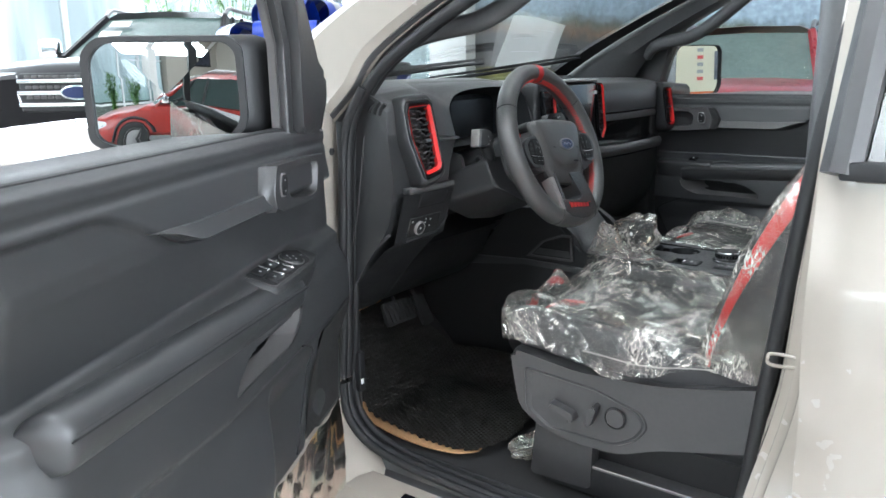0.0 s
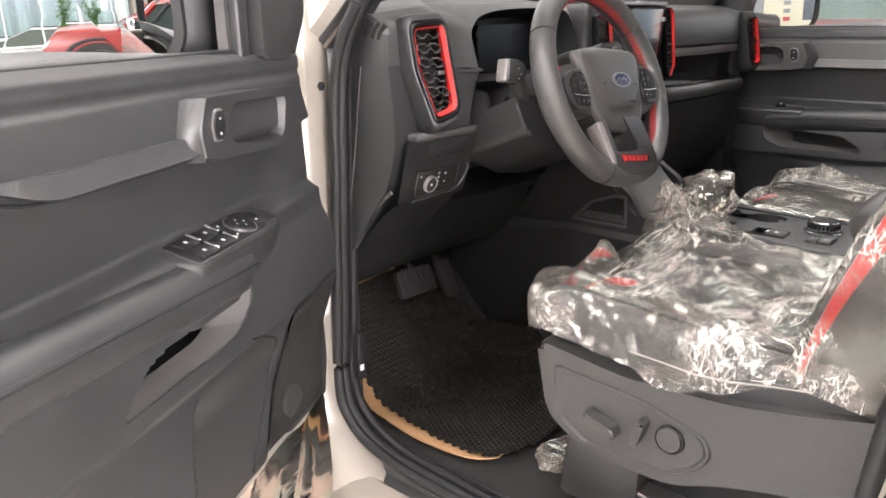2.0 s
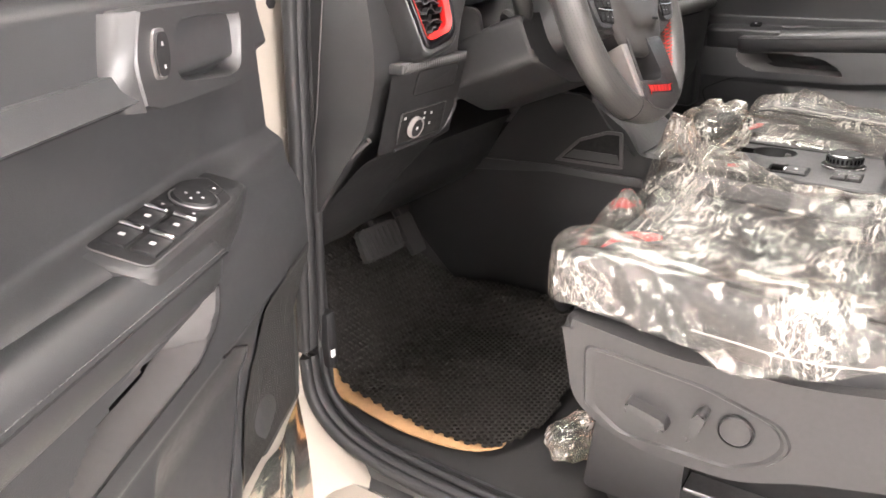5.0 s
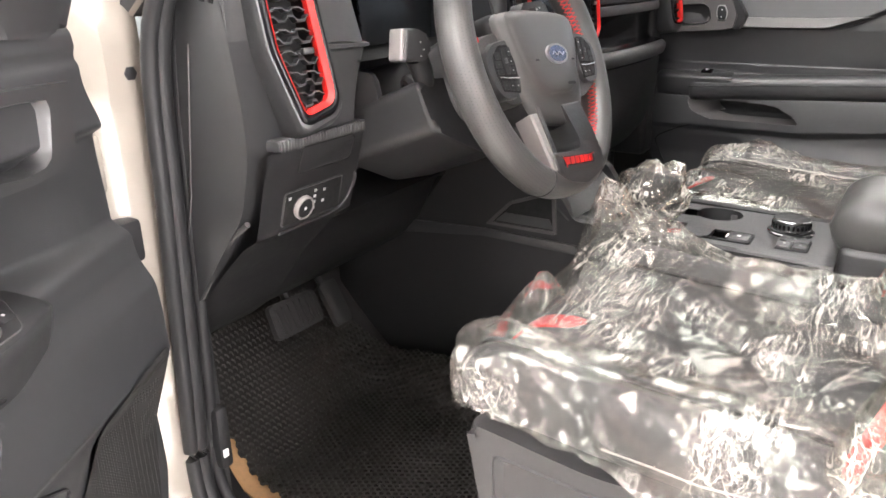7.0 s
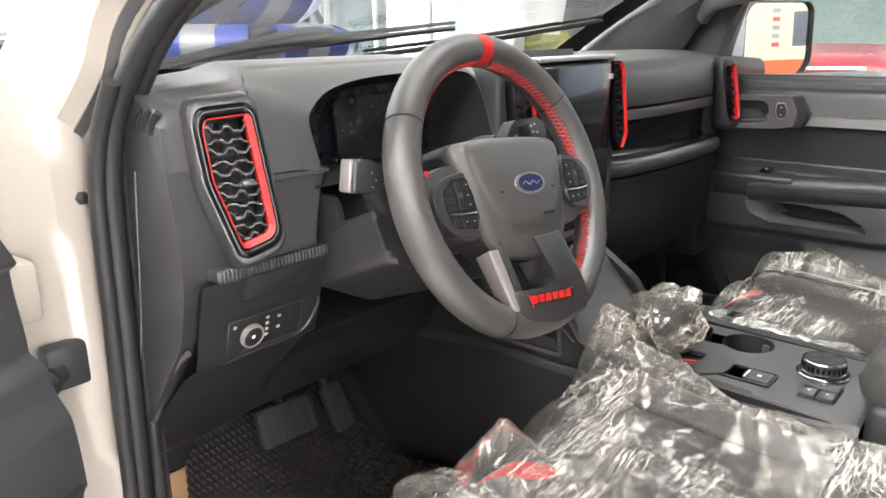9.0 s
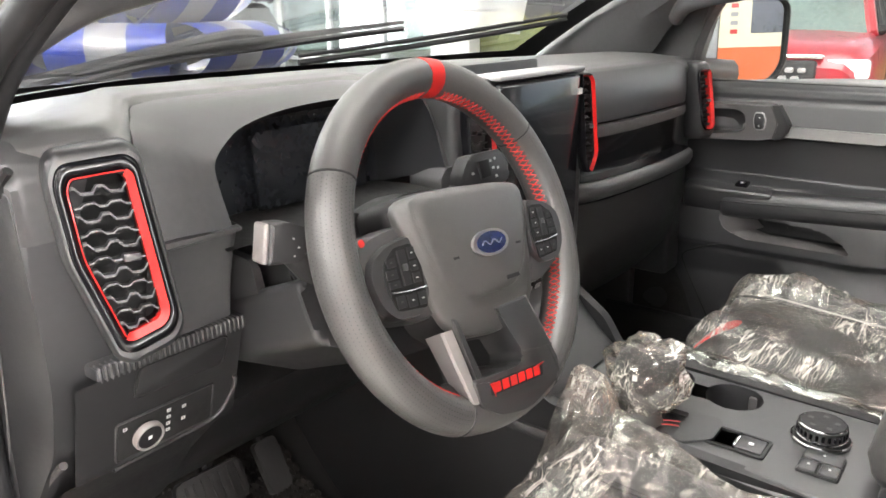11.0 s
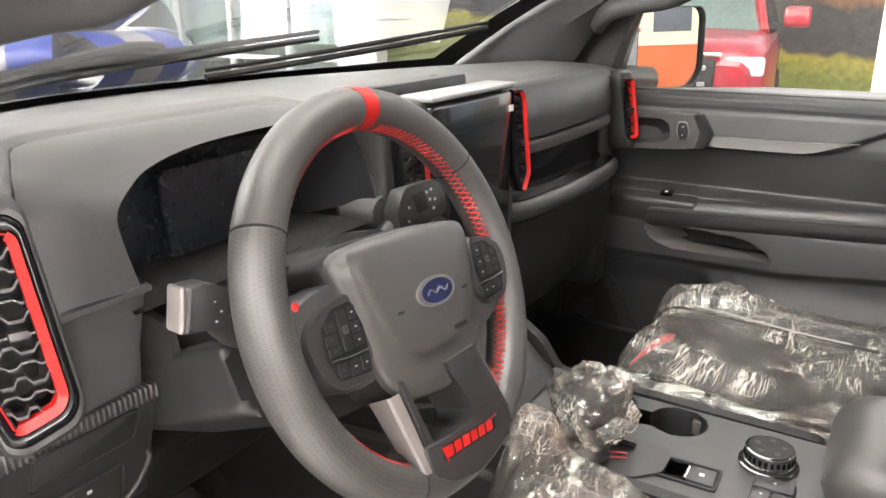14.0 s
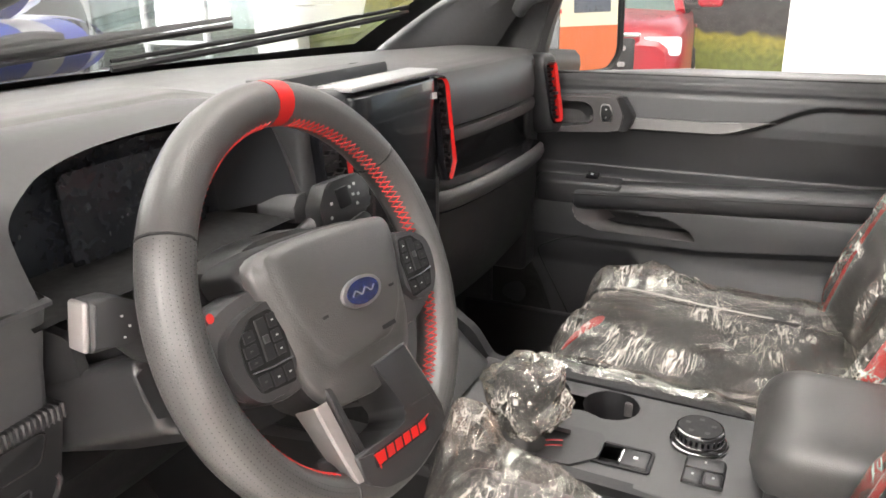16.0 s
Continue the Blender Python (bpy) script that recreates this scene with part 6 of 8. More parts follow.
# spokes with key pods; the spokes' reflection is put into a paler plastic
for s in (-1, 1):
    arm = rounded([(s * 0.085, 0.034), (s * 0.135, 0.026), (s * 0.168, 0.012), (s * 0.170, -0.020), (s * 0.150, -0.045), (s * 0.105, -0.062), (s * 0.070, -0.060), (s * 0.075, 0.0)], 0.012, 3)
    plateau(arm, -0.035, -0.004, 0.002, SOFT, "side_spoke", "dark plastic side spoke")
    gx, gy = (0.010, 0.001) if s > 0 else (0.0, -0.011)
    spot = lambda x, y: (s * (0.1125 + (x - 0.1125) * 1.28 + gx), y * 1.1 + gy)
    pod = rounded([(s * (a + gx), b + gy) for a, b in ((0.092, 0.032), (0.128, 0.026), (0.150, 0.014), (0.155, -0.004), (0.148, -0.028), (0.133, -0.043), (0.100, -0.044), (0.082, -0.026))], 0.008, 3)
    pd = plateau(pod, -0.01, 0.0042, 0.0, PLASTIC, "key_pod", "dark steering wheel key pod")
    field = rounded([spot(a, b) for a, b in ((0.100, 0.021), (0.118, 0.020), (0.132, 0.008), (0.133, -0.012), (0.127, -0.031), (0.097, -0.034), (0.094, 0.0))], 0.004, 3)
    part("key_field", prism(field, 0.0014, WF @ pose(0, 0, 0.0040)), VOID, pd)
    part("pod_line", tube([WF @ Vector((*spot(0.095, -0.0170), 0.0062)), WF @ Vector((*spot(0.114, -0.0170), 0.0066)), WF @ Vector((*spot(0.131, -0.0150), 0.0062))], 0.0012, 6), CHROME, pd)
    for x, y, kw, kh, mark in ((0.124, 0.0085, 0.0100, 0.0085, 1), (0.1255, -0.0010, 0.0120, 0.0085, 1), (0.1250, -0.0095, 0.0120, 0.0065, 1), (0.1125, 0.0025, 0.0090, 0.0310, 0), (0.1020, 0.0130, 0.0080, 0.0110, 1), (0.1020, 0.0020, 0.0090, 0.0090, 1), (0.1020, -0.0080, 0.0090, 0.0090, 1), (0.1225, -0.0240, 0.0100, 0.0110, 1), (0.1115, -0.0250, 0.0105, 0.0120, 1), (0.1010, -0.0255, 0.0090, 0.0120, 1)):
        kf2 = WF @ pose(*spot(x, y), 0.0050)
        kw, kh = kw * 1.22, kh * 1.06
        ky = part("wheel_key", prism(rounded([(-kw / 2 + 0.0003, -kh / 2 + 0.0003), (kw / 2 - 0.0003, -kh / 2 + 0.0003), (kw / 2 - 0.0003, kh / 2 - 0.0003), (-kw / 2 + 0.0003, kh / 2 - 0.0003)], 0.0008, 2), 0.0014 if mark else 0.0022, kf2, 0.0003, 1), DEEP, pd)
        if mark:
            part("key_mark", prism([(-0.0014, -0.0006), (0.0014, -0.0006), (0.0014, 0.0006), (-0.0014, 0.0006)], 0.0016, kf2), GREYSTITCH if x > 0.12 else GREYMARK, ky)
        else:
            part("key_nub", prism([(-0.003, -0.003), (0.003, -0.003), (0.003, 0.003), (-0.003, 0.003)], 0.0036, kf2, 0.0008), PLASTIC, ky)
    part("shift_paddle", prism(rounded([(s * 0.09, 0.05), (s * 0.15, 0.062), (s * 0.155, 0.0), (s * 0.11, -0.01)], 0.012), 0.005, WF @ pose(0, 0, -0.052), 0.002), PLASTIC, wheel, "dark gear shift paddle")
tm = part("thumb_mark", hoop([(0.0033, 0.0), (0.0038, 0.0), (0.0038, 0.0003), (0.0033, 0.0003)], WF @ pose(-0.148, 0.021, -0.0030), 24), REDSTITCH, wheel, "small red engraved mark on the spoke")
part("mark_core", hoop([(0.0016, 0.0), (0.0021, 0.0), (0.0021, 0.0003), (0.0016, 0.0003)], WF @ pose(-0.148, 0.021, -0.0030), 16), REDSTITCH, tm)
# lower spoke: one leg each side of an opening and a wide panel over the rim
front = WF @ pose(0, 0, -0.034)
panel = rounded([(-0.062, -0.1290), (0.006, -0.1336), (0.021, -0.1310), (0.0245, -0.1230), (0.006, -0.088), (-0.004, -0.070), (0.053, -0.068), (0.085, -0.150), (0.077, -0.164), (0.012, -0.1800), (-0.036, -0.1700), (-0.0575, -0.1560)], [0.004, 0.004, 0.006, 0.006, 0.006, 0.002, 0.004, 0.012, 0.012, 0.02, 0.008, 0.004], 3)
lower_spoke = part("lower_spoke", prism(panel, 0.044, front, 0.003, 3), PLASTIC, wheel, "dark lower spoke panel")
leg = rounded([(-0.068, -0.066), (-0.050, -0.150), (-0.047, -0.154), (-0.044, -0.128), (-0.058, -0.066)], 0.002, 2)
part("spoke_leg", prism(leg, 0.040, front, 0.002), PLASTIC, wheel, "dark lower spoke leg")
part("spoke_trim", loft([[WF @ Vector(q) for q in row] for row in (((-0.0700, -0.076, 0.0060), (-0.0640, -0.108, 0.0072), (-0.0560, -0.152, 0.0076)), ((-0.0825, -0.076, 0.0055), (-0.0760, -0.108, 0.0066), (-0.0645, -0.151, 0.0070)), ((-0.0840, -0.076, 0.0030), (-0.0775, -0.108, 0.0040), (-0.0660, -0.150, 0.0045)), ((-0.0780, -0.080, -0.0230), (-0.0650, -0.118, -0.0230), (-0.0520, -0.154, -0.0230)))]), PALE, wheel, "pale satin edge of the lower spoke", 30)
part("spoke_edge", tube([WF @ Vector((0.0535, -0.069, 0.0085)), WF @ Vector((0.070, -0.110, 0.0088)), WF @ Vector((0.0835, -0.146, 0.0085))], 0.0014, 6), SATINP, wheel)
part("spoke_crease", tube([WF @ Vector((0.0245, -0.1225, 0.0098)), WF @ Vector((0.0785, -0.1275, 0.0098))], 0.0008, 5), PLASTIC, lower_spoke)
# red lettering shape on the lower spoke, as plain bars
rf = WF @ pose(0.0045, -0.1455, 0.0100, 0, 0, -3)
lt = part("badge_plate", prism(rounded([(-0.046, -0.0062), (0.044, -0.0062), (0.047, 0.0066), (-0.044, 0.0066)], 0.002), 0.0005, rf), DEEP, wheel)
for i in range(6):
    x = -0.041 + i * 0.0138
    out = [(x, -0.0050), (x + 0.0112, -0.0050), (x + 0.0122, 0.0054), (x + 0.001, 0.0054)]
    part("badge_bar", prism(scaled(out, 0.92), 0.0011, rf), RED, lt)
part("badge_bar", prism([(0.034, 0.0054), (0.051, 0.0068), (0.038, 0.0034)], 0.0011, rf), RED, lt)
part("badge_bar", prism([(-0.045, 0.0054), (-0.039, 0.0054), (-0.040, -0.0085)], 0.0011, rf), RED, lt)

column = thing("steering_column", (-0.366, 0.18, 1.2), "dark steering column shroud with two stalks", "steering column")


def shroud_ring(d, w, h, dz=0.0, n=28):
    out = []
    for i in range(n):
        a = 2 * math.pi * i / n
        c, s = math.cos(a), math.sin(a)
        out.append(WF @ Vector((w * math.copysign(abs(c) ** 0.6, c), h * math.copysign(abs(s) ** 0.7, s) + dz, -d)))
    return out


part("shroud", loft([shroud_ring(0.046, 0.055, 0.055), shroud_ring(0.05, 0.075, 0.065), shroud_ring(0.085, 0.085, 0.068, 0.002), shroud_ring(0.125, 0.100, 0.066, -0.006), shroud_ring(0.20, 0.115, 0.066, -0.004), shroud_ring(0.30, 0.13, 0.07, 0.0)], True, True), PLASTIC, column, "dark moulded column shroud", 60)
part("lower_shroud", prism(rounded([(-0.150, 0.005), (-0.142, -0.060), (-0.05, -0.100), (0.05, -0.105), (0.13, -0.085), (0.15, 0.005)], 0.014, 5), 0.16, WF @ pose(0, 0, -0.26), 0.008, 3), PLASTIC, column, "lower half of the column shroud")
part("adjust_screw", lathe([(0.004, 0), (0.004, 0.003), (0.001, 0.003)], axes((-0.455, 0.152, 1.135), (1, 0, 0), (0, 0.4, 0.9)), 10), SATIN, column)
part("stalk_socket", lathe([(0.021, 0.0), (0.022, 0.006), (0.018, 0.012), (0.012, 0.013)], axes((-0.474, 0.150, 1.228), (0, 0.6, 0.8), (0.55, 0.66, -0.5)), 20), DEEP, column)
ls = part("indicator_stalk", tube(curve([(-0.474, 0.15, 1.228), (-0.484, 0.130, 1.234), (-0.497, 0.122, 1.252), (-0.516, 0.119, 1.276)], 6), [0.011 + 0.004 * i / 18 for i in range(19)], 12), PLASTIC, column, "dark indicator stalk")
sf = axes((-0.5345, 0.1195, 1.288), (0.93, -0.25, -0.20), (0.20, 0.05, 0.97))
head = rounded([(-0.015, -0.0205), (-0.015, 0.0195), (0.006, 0.0205), (0.024, 0.015), (0.027, -0.008), (0.016, -0.016)], 0.005, 3)
part("stalk_head", put(join(prism(head, 0.015, None, 0.005, 3), put(prism(head, 0.012, None, 0.005, 3), Matrix.Diagonal((1, 1, -1, 1)))), sf), PLASTIC, ls)
part("stalk_cap", put(rbox(-0.0190, -0.0135, -0.0190, 0.0185, -0.0110, 0.0140, 0.003, 3), sf), PALE, ls, "satin silver stalk end")
for x, y in ((0.008, 0.006), (0.014, -0.002), (0.010, -0.010)):
    part("stalk_mark", put(rbox(x, x + 0.0016, y - 0.0008, y + 0.0008, 0.0152, 0.0164, 0), sf), GREYMARK, ls)
rs = part("wiper_stalk", tube([(-0.275, 0.14, 1.26), (-0.258, 0.122, 1.282), (-0.245, 0.115, 1.292)], 0.011, 10), PLASTIC, column, "dark wiper stalk")
tf = axes((-0.222, 0.112, 1.303), (0.98, -0.12, 0.10), (-0.1, 0.25, 0.96))
part("stalk_head", put(prism(rounded([(-0.045, -0.022), (0.03, -0.024), (0.044, -0.006), (0.036, 0.020), (-0.02, 0.024), (-0.04, 0.004)], 0.006), 0.022, None, 0.005), tf @ pose(0, 0, -0.012)), PLASTIC, rs)
part("stalk_roller", put(rbox(-0.012, 0.006, -0.008, 0.014, 0.009, 0.0135, 0.002), tf), DEEP, rs)
for x, y in ((-0.028, -0.012), (-0.022, 0.002), (0.012, 0.010), (0.020, 0.011), (0.014, 0.001), (0.022, -0.001), (0.016, -0.010)):
    part("stalk_mark", put(rbox(x - 0.0018, x + 0.0018, y - 0.0015, y + 0.0015, 0.0100, 0.0106, 0), tf), GREYMARK, rs)

# ---- centre console ----
console = thing("centre_console", (0.02, -0.3, 0.56), "dark grey centre console with cup holders and drive dial", "centre console")
TOPZ = 0.948
deck = rounded([(-0.098, 0.06), (0.135, 0.06), (0.128, -0.10), (0.118, -0.34), (-0.118, -0.34), (-0.108, -0.10)], 0.008)
HOLES = [((0.085, -0.035), 0.036), ((0.078, -0.135), 0.040)]


def deck_mesh():
    """Console deck as a fine sheet with round openings and a soft outer edge."""
    def f(s, t):
        y = lerp(0.075, -0.345, s)
        x0, x1 = lerp(-0.10, -0.122, s), lerp(0.138, 0.128, s)
        x = lerp(x0, x1, t)
        e = min(t, 1 - t) * (x1 - x0)
        return (x, y, TOPZ - 0.012 * (1 - step(0, 0.014, e)) + 0.012 * step(-0.02, 0.075, y))
    bm = sheet(f, 210, 120)
    gone = []
    for face in bm.faces:
        c = face.calc_center_median()
        if any((c.x - h[0]) ** 2 + (c.y - h[1]) ** 2 < r * r for h, r in HOLES) or (abs(c.x - 0.066) < 0.020 and -0.14 < c.y < -0.03) or (-0.088 < c.x < -0.012 and -0.108 < c.y < 0.03) or (-0.066 < c.x < -0.022 and -0.178 < c.y < -0.142):
            gone.append(face)
    bmesh.ops.delete(bm, geom=gone, context="FACES")
    return bm


part("deck", deck_mesh(), SOFT, console, "dark grey console deck", 50)
for s in (-1, 1):
    part("side_wall", loft([[(lerp(-0.10, -0.122, k) if s < 0 else lerp(0.138, 0.128, k), lerp(0.075, -0.345, k), z) for z in (0.56, 0.75, 0.90, 0.937)] for k in np.linspace(0, 1, 8)]), PLASTIC, console)
cup = part("cup_holder", join(*[lathe([(r, TOPZ - 0.001), (r - 0.002, TOPZ - 0.01), (r - 0.004, TOPZ - 0.06), (0.001, TOPZ - 0.062)], pose(h[0], h[1], 0), 28) for h, r in HOLES], rbox(0.046, 0.086, -0.14, -0.03, TOPZ - 0.06, TOPZ - 0.05, 0)), DEEP, console, "black double cup holder")
for x, y in ((0.052, -0.115), (0.108, -0.155), (0.06, -0.165)):
    part("cup_spring", rbox(x - 0.004, x + 0.004, y - 0.006, y + 0.006, TOPZ - 0.03, TOPZ - 0.008, 0.002), GREYPL, cup)
part("gear_well", rbox(-0.088, -0.012, -0.108, 0.03, 0.90, 0.915, 0.002), DEEP, console)
part("gear_plate", prism(rounded([(-0.092, 0.03), (-0.008, 0.03), (-0.008, -0.105), (-0.03, -0.112), (-0.07, -0.112), (-0.092, -0.10)], 0.006), 0.004, pose(0, 0, TOPZ - 0.012)), PLASTIC, console)
part("gear_frame", ring(rounded([(-0.094, 0.034), (-0.006, 0.034), (-0.004, -0.142), (-0.016, -0.150), (-0.062, -0.150), (-0.092, -0.12)], 0.006), rounded([(-0.086, 0.026), (-0.014, 0.026), (-0.014, -0.102), (-0.02, -0.104), (-0.07, -0.104), (-0.086, -0.10)], 0.004), 0.007, pose(0, 0, TOPZ - 0.003)), PLASTIC, console, "dark gear gate frame")
part("gate_mark", tube(curve([(-0.05, -0.06, TOPZ - 0.0055), (-0.035, -0.078, TOPZ - 0.0055), (-0.028, -0.095, TOPZ - 0.0055)], 5), 0.0012, 5), RED, console)
part("gate_mark", tube(curve([(-0.06, -0.062, TOPZ - 0.0055), (-0.046, -0.082, TOPZ - 0.0055), (-0.04, -0.098, TOPZ - 0.0055)], 5), 0.0012, 5), RED, console)
pk = part("parking_switch", rbox(-0.062, -0.026, -0.212, -0.178, TOPZ - 0.012, TOPZ + 0.005, 0.003), PLASTIC, console, "parking brake switch with silver lip")
part("switch_lip", rbox(-0.062, -0.026, -0.180, -0.1755, TOPZ - 0.002, TOPZ + 0.0075, 0.0015), CHROME, pk)
part("switch_mark", rbox(-0.048, -0.042, -0.198, -0.192, TOPZ + 0.0048, TOPZ + 0.0056, 0), WHITE, pk)
part("switch_well", rbox(-0.066, -0.022, -0.180, -0.140, TOPZ - 0.03, TOPZ - 0.02, 0.002), DEEP, console)
part("switch_frame", ring(rounded([(-0.069, -0.137), (-0.019, -0.137), (-0.019, -0.216), (-0.069, -0.216)], 0.006), rounded([(-0.065, -0.141), (-0.023, -0.141), (-0.023, -0.212), (-0.065, -0.212)], 0.005), 0.004, pose(0, 0, TOPZ - 0.001)), DEEP, console)
dl = part("drive_dial", lathe([(0.036, 0), (0.0365, 0.003), (0.031, 0.006), (0.0295, 0.022), (0.027, 0.0255), (0.001, 0.025)], pose(0.030, -0.262, TOPZ), 40), DEEP, console, "black drive mode dial with bright rings")
for h, r in ((0.003, 0.0370), (0.0080, 0.0318), (0.0235, 0.0300)):
    part("dial_ring", hoop([(r - 0.002, h - 0.002), (r, h - 0.001), (r, h + 0.001), (r - 0.002, h + 0.002)], pose(0.030, -0.262, TOPZ), 40), CHROME, dl)
for k in range(26):
    a = 2 * math.pi * k / 26
    part("dial_grip", put(rbox(0.0292, 0.0312, -0.0020, 0.0020, 0.0115, 0.0195, 0.0008, 1), pose(0.030, -0.262, TOPZ) @ pose(0, 0, 0, 0, 0, math.degrees(a))), GLOSS, dl)
for k in range(5):
    a = 2 * math.pi * k / 5
    part("dial_mark", prism([(-0.003, -0.003), (0.003, -0.003), (0.003, 0.003), (-0.003, 0.003)], 0.0006, pose(0.030 + 0.017 * math.cos(a), -0.262 + 0.017 * math.sin(a), TOPZ + 0.0253)), GREYSTITCH, dl)
bt = part("key_block", rbox(-0.066, -0.006, -0.302, -0.252, TOPZ - 0.004, TOPZ + 0.003, 0.004), DEEP, console)
for x0, y0, x1, y1 in ((-0.064, -0.300, -0.038, -0.278), (-0.064, -0.276, -0.038, -0.254), (-0.035, -0.300, -0.008, -0.254)):
    k = part("console_key", rbox(x0, x1, y0, y1, TOPZ, TOPZ + 0.007, 0.003), PLASTIC, bt)
    part("key_mark", rbox((x0 + x1) / 2 - 0.002, (x0 + x1) / 2 + 0.002, (y0 + y1) / 2 - 0.0015, (y0 + y1) / 2 + 0.0015, TOPZ + 0.0068, TOPZ + 0.0075, 0), GREYMARK, k)


def armrest(s, t):
    a = 2 * math.pi * t
    y = lerp(-0.325, -0.66, s)
    k = min(1.0, math.sqrt(max(0.0, 1 - (1 - min(1, s / 0.16)) ** 2)))
    w, h = 0.108 * (0.72 + 0.28 * k), 0.052 * k
    c, q = math.cos(a), math.sin(a)
    return (0.018 + w * math.copysign(abs(c) ** 0.45, c), y, 0.998 + h * math.copysign(abs(q) ** 0.6, q))


ar = part("armrest_lid", sheet(armrest, 40, 48), LEATHER, console, "padded leather armrest lid", 70)
part("lid_seam", tube([(0.018 + 0.107 * math.copysign(abs(math.cos(a)) ** 0.45, math.cos(a)) * 1.0, -0.37 - 0.0 * a, 1.02) for a in np.linspace(0.1, 0.2, 3)], 0.0012, 5), DEEP, ar)
part("bin_body", rbox(-0.095, 0.13, -0.66, -0.345, 0.56, 0.975, 0.012, 3), PLASTIC, console)

# gear lever wrapped in film
lever = thing("gear_lever", (-0.045, -0.04, 0.93), "black gear lever with its knob wrapped in film", "gear lever")
part("gaiter", loft([[(-0.05 + r * math.cos(a), -0.035 + r * 1.25 * math.sin(a), z) for a in np.linspace(0, 2 * math.pi, 20, endpoint=False)] for r, z in ((0.034, 0.942), (0.028, 0.955), (0.020, 0.968), (0.014, 0.985))], True, True), LEATHER, lever)
part("knob", loft([[(-0.045 + w * math.copysign(abs(math.cos(a)) ** 0.7, math.cos(a)), -0.04 - 0.2 * (z - 0.985) + l * math.sin(a), z) for a in np.linspace(0, 2 * math.pi, 24, endpoint=False)] for w, l, z in ((0.012, 0.016, 0.975), (0.020, 0.028, 0.988), (0.026, 0.038, 1.003), (0.028, 0.043, 1.02), (0.026, 0.040, 1.035), (0.018, 0.028, 1.044), (0.004, 0.006, 1.047))], True, True), DEEP, lever)
part("knob_mark", rbox(-0.075, -0.0722, -0.046, -0.040, 1.008, 1.016, 0), WHITE, lever)

# ---- seats ----
def crumple(p, k=1.0):
    """Folds of thin film: long creases, shorter ones across them, and patches of fine crackle."""
    v = Vector(p)
    g = noise.noise_vector(v * 6.0) * 0.022
    x, y, z = v.x + g.x, v.y + g.y, v.z
    out = 0.016 + 0.013 * facets((0.82 * x + 0.57 * y) / 0.120, (0.82 * y - 0.57 * x) / 0.060, z)
    out += 0.0095 * facets((0.5 * x - 0.87 * y) / 0.055, (0.5 * y + 0.87 * x) / 0.026, z + 3)
    live = min(1.0, max(0.0, 0.5 + 2.4 * noise.noise(v * 9.0 + Vector((4, 1, 2)))))
    out += 0.0013 * live * facets((0.94 * x + 0.34 * y) / 0.026, (0.94 * y - 0.34 * x) / 0.010, z + 7)
    return k * max(out, 0.001)


def cushion_top(cx, x, y):
    """Height of a seat cushion, with raised bolsters and a rounded front."""
    a = abs(x - cx) / 0.25
    z = 0.915 + 0.035 * step(0.55, 0.85, a) - 0.03 * step(0.92, 1.04, a) - 0.02 * step(0.0, -0.35, y)
    z -= 0.06 * max(0.0, (y + 0.03) / 0.06) ** 2 if y > -0.03 else 0
    return z


def back_point(cx, a, b):
    """Front surface of a backrest, a upwards and b across, with bolsters that stand forward at the edges."""
    t = lerp(-1, 1, b)
    z = lerp(0.86, 1.52, a)
    lean = -0.455 - 0.30 * (z - 0.88) - 0.5 * max(0.0, z - 1.0) ** 2 - 0.05 * step(1.3, 1.55, z) - 0.03 * step(0.93, 0.87, z)
    w = 0.245 + 0.025 * math.sin(math.pi * min(1, max(0, (a - 0.05) * 1.4))) - 0.06 * step(0.75, 1.0, a)
    return Vector((cx + t * w, lean + 0.055 * step(0.5, 0.90, abs(t)) * step(0.95, 0.6, a) - 0.12 * step(0.93, 1.03, abs(t)), z))


